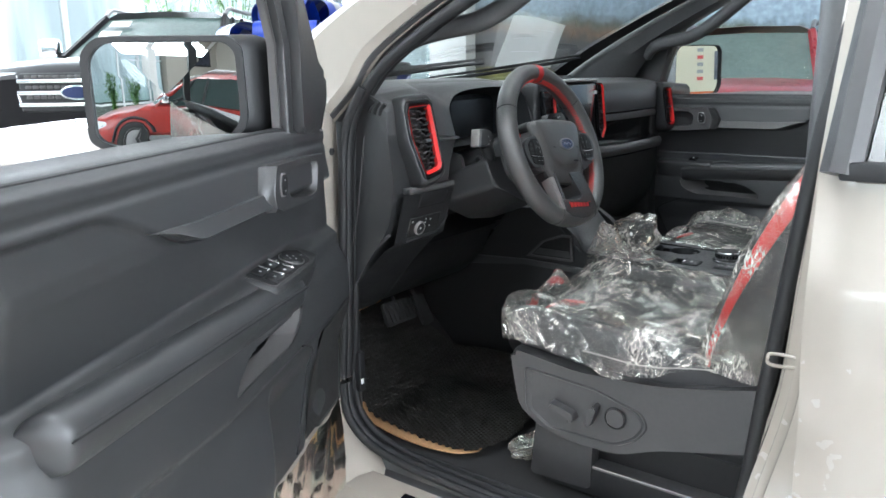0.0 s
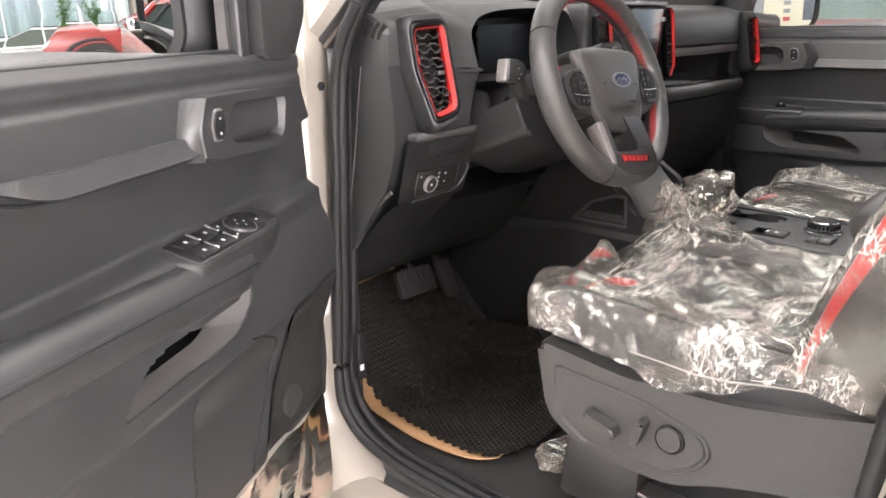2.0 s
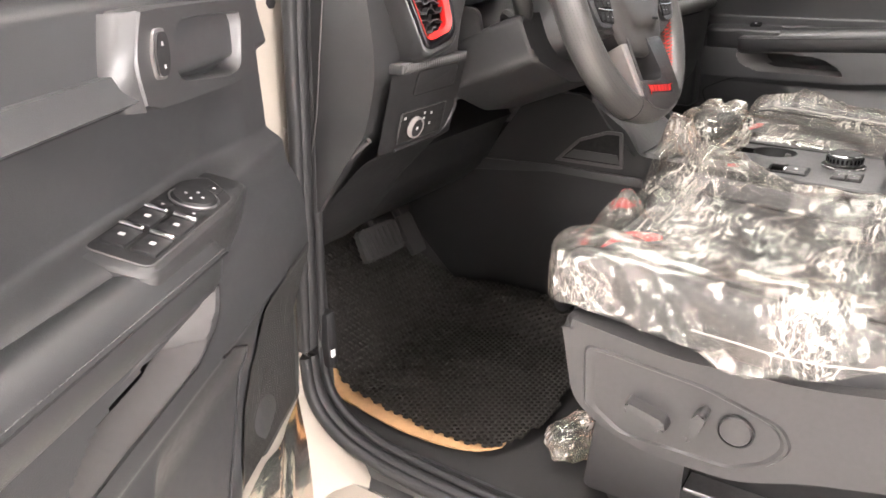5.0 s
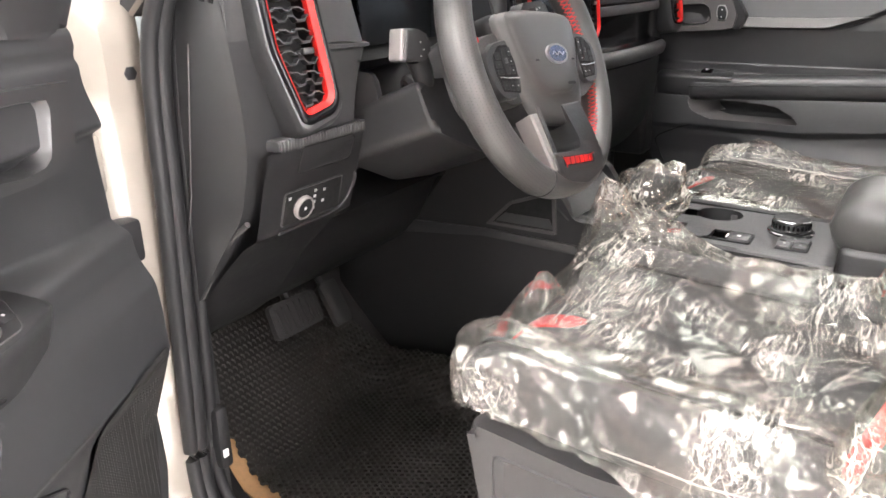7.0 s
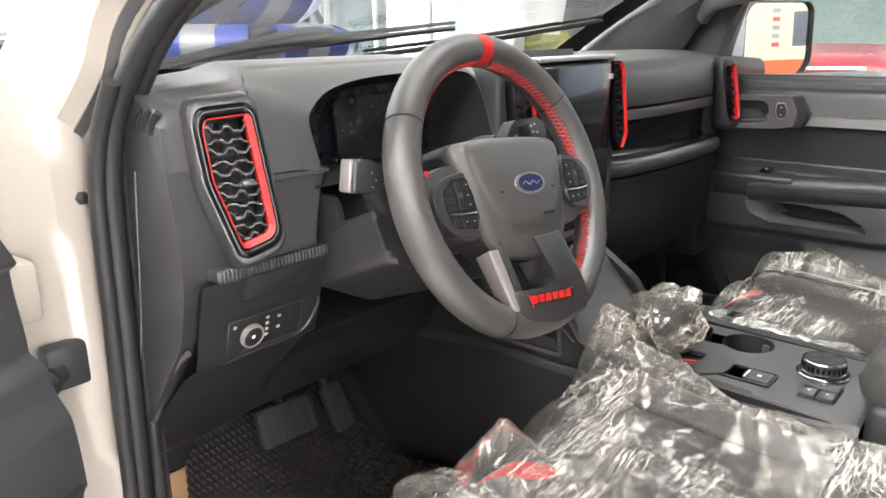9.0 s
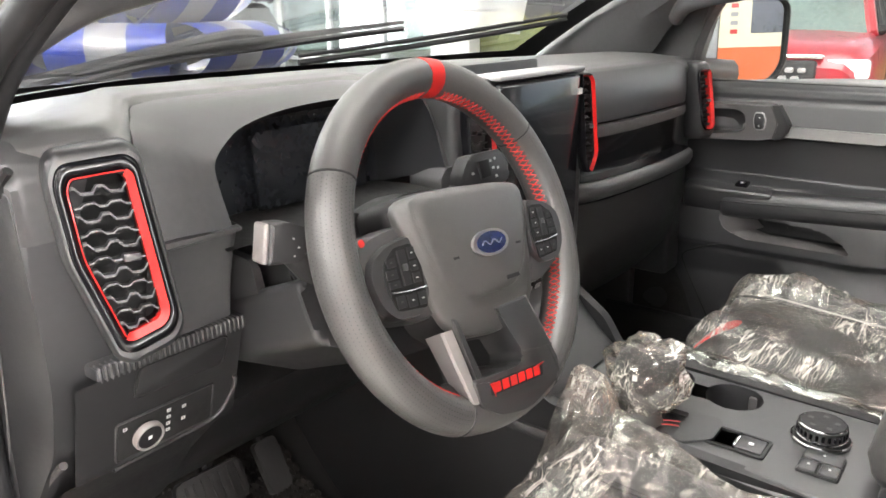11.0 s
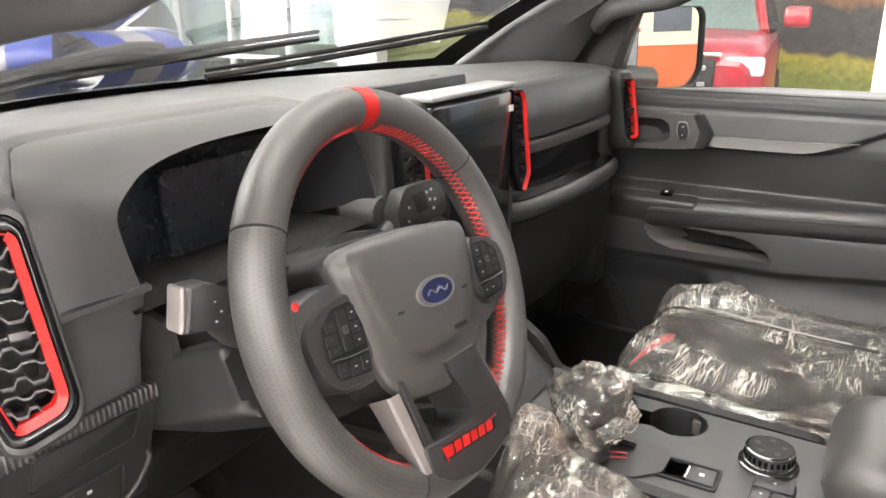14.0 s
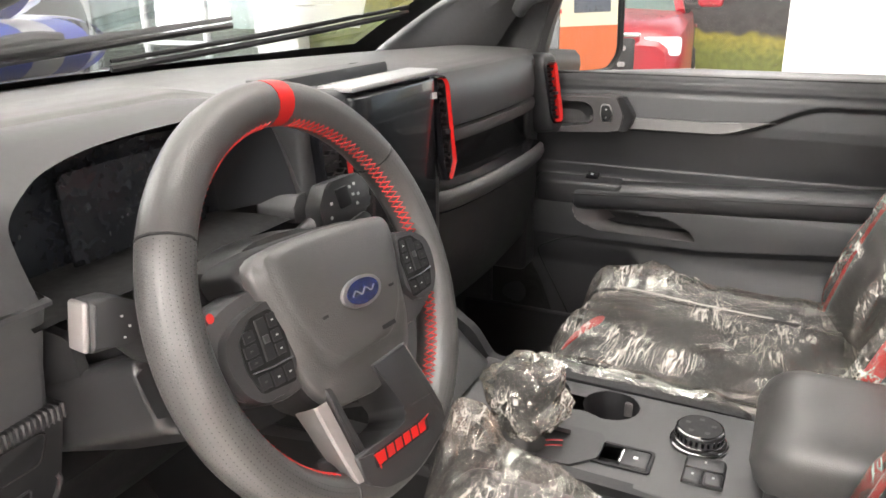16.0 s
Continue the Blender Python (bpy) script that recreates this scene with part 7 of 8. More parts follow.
def seat(name, cx, side, label, dx=0.0):
    s = thing(name, (cx, -0.25, 0.56), label, "car seat", "front seats")

    def pad(a, b):
        x = cx + lerp(-0.25, 0.25, b)
        y = lerp(0.028, -0.50, a)
        qx, qy = max(0.0, 0.08 - min(b, 1 - b) * 0.5), max(0.0, 0.08 - (0.028 - y))
        far = math.hypot(qx, qy)
        if far > 0.08:
            x += (qx - qx * 0.08 / far) * (1 if b < 0.5 else -1)
            y -= qy - qy * 0.08 / far
        return (x, y, cushion_top(cx, x, y))
    bm = sheet(pad, 36, 40)
    part("cushion", solid(bm, (0, 0, -0.05)), FABRIC, s, "black leather seat cushion", 60)
    part("cushion_core", rbox(cx - 0.235, cx + 0.235, -0.52, -0.015, 0.72, 0.89, 0.03, 3), FABRIC, s)
    for k in (-1, 1):
        part("piping", tube(curve([(cx + k * 0.16, 0.020, 0.875), (cx + k * 0.165, -0.005, 0.93), (cx + k * 0.17, -0.20, 0.924), (cx + k * 0.17, -0.45, 0.912)], 8), 0.0035, 6), DEEP, s)
    rows = []
    for k in range(13):
        x, y = (lerp(cx - 0.085, cx - 0.030, k / 12), lerp(0.022, -0.075, k / 12)) if side < 0 else (lerp(cx - 0.065, cx + 0.045, k / 12), lerp(0.010, -0.040, k / 12))
        w = 0.013 * (1 - abs(k / 6 - 1) ** 4) + 0.003
        rows.append([(x + q * w, y + q * w * 0.4, cushion_top(cx, x + q * w, y + q * w * 0.4) + (0.003 if side < 0 else 0.010)) for q in (-1, -0.5, 0, 0.5, 1)])
    part("red_flash", thick(loft(rows), 0.003), RED, s, "red leather flash on the cushion front")

    # backrest
    def back(a, b):
        return back_point(cx, a, b)
    part("backrest", solid(sheet(back, 36, 36), (0, -0.12, 0)), FABRIC, s, "black leather backrest with raised bolsters", 60)
    part("headrest", rbox(cx - 0.13, cx + 0.13, -0.80, -0.70, 1.53, 1.70, 0.04, 4), FABRIC, s)
    for k in (-1, 1):
        part("headrest_post", tube([(cx + k * 0.06, -0.74, 1.47), (cx + k * 0.06, -0.745, 1.56)], 0.006, 8), CHROME, s)
        edge = [back(a, 0.5 + k * 0.468) for a in np.linspace(0.0, 0.95, 24)]
        w = lambda i: 0.008 + 0.022 * step(2, 16, i)
        rows = [[(p[0] - k * 0.010, p[1] + 0.001, p[2]), (p[0] - k * 0.004, p[1] + 0.006, p[2]), (p[0] + k * 0.006, p[1] + 0.004, p[2]), (p[0] + k * (0.012 + 0.1 * w(i)), p[1] - 0.4 * w(i), p[2]), (p[0] + k * (0.014 + 0.14 * w(i)), p[1] - w(i), p[2])] for i, p in enumerate(edge)]
        part("red_bolster_strip", loft(rows), RED, s, "bright red strip along the bolster")
    # base: side covers, feet, rails
    sx = cx + side * 0.27
    out = [(-0.022, 0.872), (-0.045, 0.75), (-0.09, 0.718), (-0.16, 0.70), (-0.27, 0.703), (-0.345, 0.735), (-0.56, 0.79), (-0.66, 0.86), (-0.62, 0.925), (-0.45, 0.882), (-0.34, 0.862), (-0.18, 0.853), (-0.06, 0.868)]
    f = Matrix(((0, 0, side, sx - side * 0.035), (1, 0, 0, 0), (0, 1, 0, 0), (0, 0, 0, 1)))
    v = part("side_cover", prism(rounded(out, 0.03, 5), 0.036, f, 0.018, 4), SEATPL, s, "grey plastic seat side cover")
    pl = rounded([(-0.072, 0.835), (-0.215, 0.824), (-0.305, 0.80), (-0.318, 0.775), (-0.300, 0.748), (-0.26, 0.724), (-0.12, 0.722), (-0.075, 0.75)], 0.012, 4)
    hi = [[(f @ Vector((*q, h))) for q in scaled(pl, k)] for k, h in ((1.10, 0.0352), (1.07, 0.0395), (1.03, 0.0395), (0.97, 0.0352))]
    part("switch_recess", loft(hi, True), SEATPL, v, "raised rim round the seat switches", 30)
    part("recess_floor", prism(inset(pl, 0.001), 0.0012, f @ pose(0, 0, 0.0345)), PLASTIC, v)
    part("seat_switch", prism(rounded([(-0.125, 0.772), (-0.128, 0.785), (-0.178, 0.772), (-0.184, 0.757), (-0.172, 0.752), (-0.132, 0.764)], 0.005), 0.022, f @ pose(0, 0, 0.036), 0.005), SEATPL, v, "slide switch")
    part("seat_switch", prism(rounded([(-0.205, 0.757), (-0.214, 0.753), (-0.222, 0.768), (-0.230, 0.797), (-0.222, 0.802), (-0.212, 0.790)], 0.004), 0.022, f @ pose(0, 0, 0.036), 0.005), SEATPL, v, "backrest switch")
    ctr = (-0.262, 0.779)
    k = part("lumbar_button", lathe([(0.0195, 0), (0.0195, 0.005), (0.018, 0.0065), (0.001, 0.006)], f @ pose(ctr[0], ctr[1], 0.0355), 32), SEATPL, v)
    part("button_ring", hoop([(0.0200, 0), (0.0225, 0.003), (0.0225, 0.0045), (0.0205, 0.005)], f @ pose(ctr[0], ctr[1], 0.0355), 32), DEEP, v)
    part("front_foot", prism(rounded([(-0.055, 0.58), (-0.07, 0.72), (-0.20, 0.72), (-0.195, 0.585)], 0.008), 0.035, f @ pose(0, 0, -0.035), 0.005), SEATPL, s, "grey cover over the seat foot")
    for k in (-1, 1):
        r = part("seat_rail", rbox(cx + k * 0.21 - 0.022, cx + k * 0.21 + 0.022, -0.62, -0.09, 0.57, 0.635, 0.006), DEEP, s, "black steel seat rail")
        part("rail_edge", rbox(cx + k * 0.21 - 0.028, cx + k * 0.21 + 0.028, -0.62, -0.20, 0.635, 0.643, 0.003), SATIN, r)
    part("under_frame", rbox(cx - 0.2, cx + 0.2, -0.55, -0.10, 0.63, 0.73, 0.01), DEEP, s)
    return s


driver_seat = seat("driver_seat", -0.37, -1, "black leather driver's seat with red bolster strips")
passenger_seat = seat("passenger_seat", 0.385, 1, "black leather passenger seat with red bolster strips")


def cover(name, cx, peaks, label, x0, x1, y0, y1, hang, mat, seed=0.0, amp=1.0, puff=0.0):
    """Loose clear film over a cushion, pulled up to peaks, puffed out at its rim and tucked in below it."""
    n, m = 210, 190

    def f(s, t):
        x, y = lerp(x0, x1, t), lerp(y0, y1, s)
        ex, ey = min(t, 1 - t) * (x1 - x0), s * (y0 - y1)
        rr = 0.15
        qx, qy = max(0.0, rr - ex), max(0.0, rr - ey)
        far = math.hypot(qx, qy)
        if far > rr:
            x += (qx - qx * rr / far) * (1 if t < 0.5 else -1)
            y -= qy - qy * rr / far
        k = crumple((x + seed, y, 0.3 + seed), amp)
        z = cushion_top(cx, min(max(x, cx - 0.24), cx + 0.24), min(y, -0.02)) + 0.004 + k
        edge = min(ex, ey)
        z += puff * step(0.0, 0.05, edge) * step(0.15, 0.06, edge)
        for px, py, ph, pw, wx in peaks:
            d = math.hypot((x - px) / wx, (y - py) * 1.0)
            z += ph * max(0.0, 1 - d / pw) ** 1.35 * (1 + 0.4 * facets(x / 0.022 + y / 0.05, y / 0.018, seed + 9))
        side = 1 - step(0.0, 0.055, ex)
        front = 1 - step(0.0, 0.05, ey)
        z -= max(hang * side ** 1.4, 0.07 * front ** 1.6)
        out = (0.018 * noise.noise(Vector((x * 7, y * 9, 3 + seed))) + 0.010 * facets(y / 0.075 + 1.3 * side, 2.2 * side - y / 0.11, seed + 2) + 0.0045 * facets(y / 0.022 + 2 * side, 5 * side + y / 0.05, seed + 5) + 0.3 * k) * step(0.0, 0.35, side) + 0.006 * math.sin(math.pi * side) * (puff > 0)
        dx = out * (-1 if t < 0.5 else 1)
        return (x + dx, y + 0.02 * front * noise.noise(Vector((x * 12, 7, 1 + seed))) + 0.004 * math.sin(math.pi * front), z + 0.055 * step(-0.30, -0.46, y) * side * (puff > 0))
    bm = sheet(f, m, n)
    bmesh.ops.triangulate(bm, faces=bm.faces[:], quad_method="SHORT_EDGE")
    return solo(name, bm, mat, label, "plastic cover", sharp=9)


FOLD = material("film_fold", (0.26, 0.25, 0.23), 0.35, vary=0.3)
df = cover("seat_film", -0.37, [(-0.165, 0.005, 0.066, 0.14, 0.75), (-0.458, -0.035, 0.054, 0.080, 0.8), (-0.20, -0.12, 0.035, 0.10, 1.2), (-0.34, -0.16, 0.022, 0.10, 1.6)], "crumpled clear plastic film over the driver's cushion", -0.664, -0.116, 0.036, -0.50, 0.062, FILM, 0.0, 1.0, 0.014)
part("fold_line", tube([(-0.668 - 0.003 * math.sin(11 * y), y, 0.908 + 0.02 * step(-0.28, -0.46, y) + 0.003 * math.sin(23 * y)) for y in (-0.20, -0.25, -0.30, -0.35, -0.40, -0.45)], 0.0011, 6), FOLD, df, "straight white fold in the film")
pf = cover("seat_film", 0.385, [(0.40, -0.03, 0.02, 0.12, 1.0), (0.60, -0.10, 0.02, 0.10, 1.0)], "clear plastic film over the passenger's cushion", 0.125, 0.665, 0.045, -0.50, 0.06, FILMP, 3.0, 0.55)
part("fold_line", tube([(0.539 + 0.004 * math.sin(9 * y), y, cushion_top(0.385, 0.54, y) + 0.029) for y in (-0.04, -0.10, -0.16, -0.22, -0.28, -0.33)], 0.0015, 6), FOLD, pf, "straight white fold in the film")


def back_film(name, cx, label, seed):
    def f(s, t):
        p = back_point(cx, lerp(0.07, 0.97, s), lerp(-0.015, 1.015, t))
        side = step(0.42, 0.5, abs(t - 0.5))
        k = crumple((t * 0.55 + seed, p.z, 1.0), 0.5)
        return (p.x + (1 if t > 0.5 else -1) * (0.022 + 0.3 * k) * side, p.y + 0.010 + k * (1 - 0.6 * side), p.z)
    return solo(name, sheet(f, 110, 90), FILMC, label, "plastic cover", sharp=9)


back_film("backrest_film", -0.37, "clear plastic film over the driver's backrest", 1.0)
back_film("backrest_film", 0.385, "clear plastic film over the passenger's backrest", 6.0)


def bag(name, c, r, squash, label, mat, seed, twist=0.0, freq=18):
    """A loose crumpled wrap round something."""
    def f(s, t):
        a, b = math.pi * s, 2 * math.pi * t
        d = Vector((math.sin(a) * math.cos(b), math.sin(a) * math.sin(b), math.cos(a)))
        k = 1.05 + 0.22 * noise.noise(d * 1.6 + Vector((seed, 0, 0))) - 0.20 * abs(noise.noise(d * 2.6 + Vector((seed, 1, 0))))
        k += 0.15 * facets(t * 8 + 3 * s, s * 6, seed) + 0.035 * facets(t * 22, s * 17 + 5 * t, seed + 4)
        neck = 1 - twist * step(0.62, 0.95, s)
        return (c[0] + d.x * r * k * squash[0] * neck, c[1] + d.y * r * k * squash[1] * neck, c[2] + d.z * r * k * squash[2])
    return solo(name, sheet(f, 56, 72), mat, label, "plastic wrap", sharp=9)


bag("lever_film", (-0.045, -0.047, 1.006), 0.060, (0.85, 0.95, 0.95), "crumpled clear film round the gear knob", FILM2, 2.0, 0.45)
bag("plastic_bag", (-0.50, 0.0, 0.584), 0.055, (1.25, 0.8, 0.24), "small crumpled clear bag on the sill carpet", FILM2, 9.0)

# ---- floor mat, cardboard ----
MAT = [(-0.565, 0.50), (-0.588, 0.39), (-0.601, 0.30), (-0.607, 0.20), (-0.602, 0.12), (-0.58, 0.085), (-0.52, 0.070), (-0.467, 0.064), (-0.389, 0.074), (-0.30, 0.085), (-0.17, 0.15), (-0.135, 0.28), (-0.16, 0.42), (-0.17, 0.60), (-0.36, 0.66), (-0.55, 0.60)]


def mat_height(x, y):
    z = 0.574 + 0.40 * (max(0.0, y - 0.42) / 0.38) ** 1.3
    z += 0.055 * step(-0.27, -0.15, x) * step(0.55, 0.4, y)
    return z + 0.004 * noise.noise(Vector((x * 9, y * 9, 0))) + 0.02 * step(0.16, 0.06, y) * step(-0.64, -0.60, x) * 0.4


mat_thing = thing("floor_mat", (-0.4, 0.3, 0.57), "dark brown honeycomb rubber mat on the driver's floor", "floor mat")
outline = [tuple(p) for p in rounded([Vector(p) for p in MAT], 0.04, 4)]
verts, faces, vb, fb = [], [], [], []
pitch = 0.0115
row = 0
y = 0.0
while y < 0.68:
    x = -0.69 + (pitch / 2 if row % 2 else 0)
    while x < -0.12:
        if inside((x, y), outline):
            z0 = mat_height(x, y)
            base_i = len(verts)
            for r, dz in ((pitch * 0.575, 0.0), (pitch * 0.575, 0.0045), (pitch * 0.40, 0.0045), (pitch * 0.36, 0.0)):
                for k in range(6):
                    a = math.pi / 6 + k * math.pi / 3
                    px, py = x + r * math.cos(a), y + r * math.sin(a)
                    verts.append((px, py, mat_height(px, py) + dz))
            for q in range(3):
                for k in range(6):
                    faces.append((base_i + q * 6 + k, base_i + q * 6 + (k + 1) % 6, base_i + (q + 1) * 6 + (k + 1) % 6, base_i + (q + 1) * 6 + k))
            faces.append(tuple(base_i + 18 + k for k in range(6)))
        x += pitch
    y += pitch * 0.866
    row += 1
me = bpy.data.meshes.new("honeycomb")
me.from_pydata([Vector(v) - mat_thing.location for v in verts], [], faces)
me.materials.append(MATRUB)
hc = new("honeycomb", me)
hc.parent = mat_thing
hc["kind"] = "stuff"

edge = curve([(-0.575, 0.60, 0), (-0.592, 0.50, 0), (-0.614, 0.40, 0), (-0.628, 0.30, 0), (-0.628, 0.21, 0), (-0.612, 0.13, 0), (-0.585, 0.095, 0)], 8)
bm = loft([[(p.x + w + (0.0025 * noise.noise(Vector((p.y * 90, 1, 0))) if not w else 0), p.y + w * 0.15, mat_height(p.x + w, p.y) - 0.003 - 0.003 * (w > 0)) for w in (0.0, 0.03, 0.08)] for p in edge])
solo("cardboard_sheet", solid(bm, (0, 0, -0.003)), CARD, "brown cardboard sheet under the floor mat", "cardboard")
solo("cardboard_scrap", thick(loft([[(-0.62, 0.55, 0.80), (-0.60, 0.56, 0.81)], [(-0.52, 0.53, 0.815), (-0.51, 0.55, 0.83)], [(-0.45, 0.50, 0.835), (-0.43, 0.52, 0.85)]]), 0.002), CARD, "torn brown cardboard strip behind the pedals", "cardboard")

# ---- bow on the bonnet ----
bow = thing("gift_bow", (0.0, 1.22, 1.29), "large blue gift bow with silver bands on the bonnet", "bow")


def loop(at, heading, tilt, length, width, fat):
    """One ribbon loop: a blue band bent into a drop, with a silver band along its middle."""
    m = Matrix.Translation(at) @ pose(0, 0, 0, 0, 0, heading) @ pose(0, 0, 0, 0, -tilt, 0)
    pts = []
    for i in range(33):
        a = 2 * math.pi * i / 32
        pts.append((length * 0.5 * (1 - math.cos(a)), fat * math.sin(a) * (0.45 + 0.55 * (0.5 - 0.5 * math.cos(a)))))
    def band(w, lift):
        rows = []
        for i, (x, z) in enumerate(pts):
            a, b = pts[max(i - 1, 0)], pts[min(i + 1, 32)]
            n = Vector((b[1] - a[1], -(b[0] - a[0]))).normalized() * lift
            rows.append([(x + n.x, w * t, z + n.y) for t in (-1, -0.5, 0, 0.5, 1)])
        return put(loft(rows), m)
    b = part("ribbon_loop", band(width / 2, 0.0), BLUE, bow, "blue ribbon loop")
    part("silver_band", band(width * 0.17, 0.0015), SILVER, b, "silver band along the loop")
    part("silver_band", band(width * 0.17, -0.0015), SILVER, b, "silver band along the loop")


bc = Vector((-0.02, 1.20, 1.39))
for k in range(8):
    loop(bc, k * 45 + 8, 6, 0.36, 0.205, 0.072)
for k in range(6):
    loop(bc + Vector((0, 0, 0.05)), k * 60 + 35, 26, 0.30, 0.20, 0.072)
for k in range(4):
    loop(bc + Vector((0, 0, 0.09)), k * 90 + 20, 55, 0.22, 0.17, 0.065)
part("bow_base", lathe([(0.09, -0.09), (0.09, 0.0), (0.03, 0.06), (0.001, 0.09)], Matrix.Translation(bc), 20), BLUE, bow)

# sheet stuck inside the windscreen
def thin_paper():
    """Thin paper against the light: part see-through, part lit from behind, with faint print."""
    m = bpy.data.materials.new("thin_paper")
    m.use_nodes = True
    n, link = m.node_tree.nodes, m.node_tree.links.new
    n.remove(n["Principled BSDF"])
    see, back, face, a, b = (n.new("ShaderNode" + k) for k in ("BsdfTransparent", "BsdfTranslucent", "BsdfDiffuse", "MixShader", "MixShader"))
    for q in (back, face):
        q.inputs[0].default_value = (0.82, 0.84, 0.82, 1)
    a.inputs[0].default_value, b.inputs[0].default_value = 0.5, 0.30
    link(back.outputs[0], a.inputs[1])
    link(face.outputs[0], a.inputs[2])
    link(see.outputs[0], b.inputs[1])
    link(a.outputs[0], b.inputs[2])
    link(b.outputs[0], n["Material Output"].inputs[0])
    return m


TL, TR, BR, BL = Vector((-0.055, 0.330, 1.578)), Vector((0.275, 0.343, 1.566)), Vector((0.536, 0.536, 1.438)), Vector((0.310, 0.632, 1.427))


def on_screen(s, t):
    p = BL.lerp(BR, t).lerp(TL.lerp(TR, t), s)
    return p + Vector((0, 0.02, 0.012)) * math.sin(math.pi * t) * 0.5 + Vector((0, 0, 0.003 * math.sin(7 * s + 3 * t)))


paper = thing("windscreen_sheet", on_screen(0.5, 0.5), "pale translucent paper sheet inside the windscreen", "paper sheet")
part("sheet", sheet(on_screen, 12, 12), thin_paper(), paper)
for s0, t0, t1 in ((0.80, 0.55, 0.85), (0.70, 0.15, 0.6), (0.66, 0.15, 0.5), (0.4, 0.2, 0.7)):
    part("print_bar", loft([[on_screen(s0 + d, lerp(t0, t1, k / 6)) + Vector((0, -0.002, -0.002)) for k in range(7)] for d in (0.0, 0.012)]), INK, paper)


# ---- other vehicles ----
TYRE = material("tyre_rubber", (0.02, 0.02, 0.02), 0.8)
SUVGLASS = material("pale_tinted_glass", (0.10, 0.135, 0.125), 0.12, spec=0.3, vary=0.25, scale=2)
LAMPG = material("lamp_glass", (0.6, 0.62, 0.64), 0.08, coat=1.0, vary=0.2)
DGLASS = material("dark_glass", (0.03, 0.042, 0.040), 0.12, spec=0.12)


def car(name, at, heading, colour, label, length=4.8, width=1.9, height=1.8, hood=1.12, style="suv", front="bars", glass=None):
    """A whole vehicle, nose along its local +y, with glass, lamps, grille, mirrors and wheels."""
    m = Matrix.Translation(at) @ pose(0, 0, 0, 0, 0, heading)
    c = thing(name, at, label, "car")
    L, W = length / 2, width / 2
    paint = material(name + "_paint", colour, 0.3, coat=0.35 if colour[0] > 0.1 else 0.0, spec=0.5 if colour[0] > 0.1 else 0.10, vary=0.04, scale=2)

    glass = glass or DGLASS

    def P(bm):
        return put(bm, m)
    # lower body
    rows = []
    for y, w, z0, z1 in ((-L, 0.82, 0.42, 0.95), (-L + 0.06, 0.93, 0.32, 1.02), (-L * 0.75, 0.99, 0.26, hood - 0.02), (-L * 0.3, 1.0, 0.25, hood - 0.03), (L * 0.25, 1.0, 0.25, hood - 0.02), (L * 0.42, 1.0, 0.26, hood), (L * 0.8, 0.98, 0.28, hood - 0.05), (L * 0.95, 0.92, 0.32, hood - 0.12), (L, 0.84, 0.42, hood - 0.22)):
        h = z1 - z0
        rows.append([(W * w * x, y + (0.05 * (1 - abs(x)) if y > L * 0.9 else 0), z0 + h * z) for x, z in ((-0.86, 0), (-0.97, 0.12), (-1.0, 0.45), (-0.985, 0.72), (-0.95, 0.92), (-0.86, 0.99), (-0.45, 1.015), (0, 1.02), (0.45, 1.015), (0.86, 0.99), (0.95, 0.92), (0.985, 0.72), (1.0, 0.45), (0.97, 0.12), (0.86, 0))])
    part("body", P(loft(rows, True, True)), paint, c)
    # cabin
    yb = -L * 0.93 if style == "suv" else (-L * 0.75 if style == "hatch" else -L * 0.25)
    base = [(L * 0.42, 0.86), (L * 0.25, 0.92), (0, 0.93), (yb * 0.6, 0.93), (yb, 0.86)]
    roof = [(L * 0.10, 0.70), (L * 0.02, 0.73), (-L * 0.12, 0.74), (yb * 0.65, 0.73), (yb * 0.93, 0.68)]
    def side(s):
        return [[(s * W * b[1], b[0], hood - 0.02) for b in base], [(s * W * r[1], r[0], height - 0.06) for r in roof]]
    part("windscreen", P(loft([[(-W * 0.86, L * 0.42, hood - 0.01), (0, L * 0.46, hood), (W * 0.86, L * 0.42, hood - 0.01)], [(-W * 0.70, L * 0.10, height - 0.07), (0, L * 0.11, height - 0.05), (W * 0.70, L * 0.10, height - 0.07)]])), glass, c, "tinted reflective windscreen")
    for s in (-1, 1):
        lo, hi = side(s)
        part("side_glass", P(loft([lo, hi])), DGLASS, c, "dark side glass")
        for i in (0, 1, 2, 3, 4):
            part("pillar", P(tube([lo[i], hi[i]], 0.045 if i in (0, 4) else 0.03, 6)), paint if i in (0, 4) else DEEP, c)
        part("roof_rail", P(tube(curve([(s * W * 0.70, r[0], height + 0.02 + (0.03 if 0 < i < 4 else -0.05)) for i, r in enumerate(roof)], 4), 0.026, 8)), SATIN, c, "silver roof rail")
        mr = part("wing_mirror", P(rbox(*sorted((s * (W + 0.01), s * (W + 0.23))), L * 0.30, L * 0.30 + 0.12, hood + 0.02, hood + 0.20, 0.04, 3)), CHROME if front == "bars" else paint, c)
        part("mirror_stem", P(rbox(*sorted((s * (W - 0.1), s * (W + 0.05))), L * 0.31, L * 0.31 + 0.06, hood, hood + 0.06, 0.01)), DEEP, mr)
        part("headlight", P(rbox(*sorted((s * W * 0.52, s * W * 0.93)), L * 0.90, L * 0.985, hood - 0.30, hood - 0.16, 0.03, 3)), LAMPG, c, "clear headlamp")
        part("fog_lamp", P(rbox(*sorted((s * W * 0.62, s * W * 0.84)), L * 0.93, L * 1.01, 0.42, 0.54, 0.02, 2)), DEEP, c)
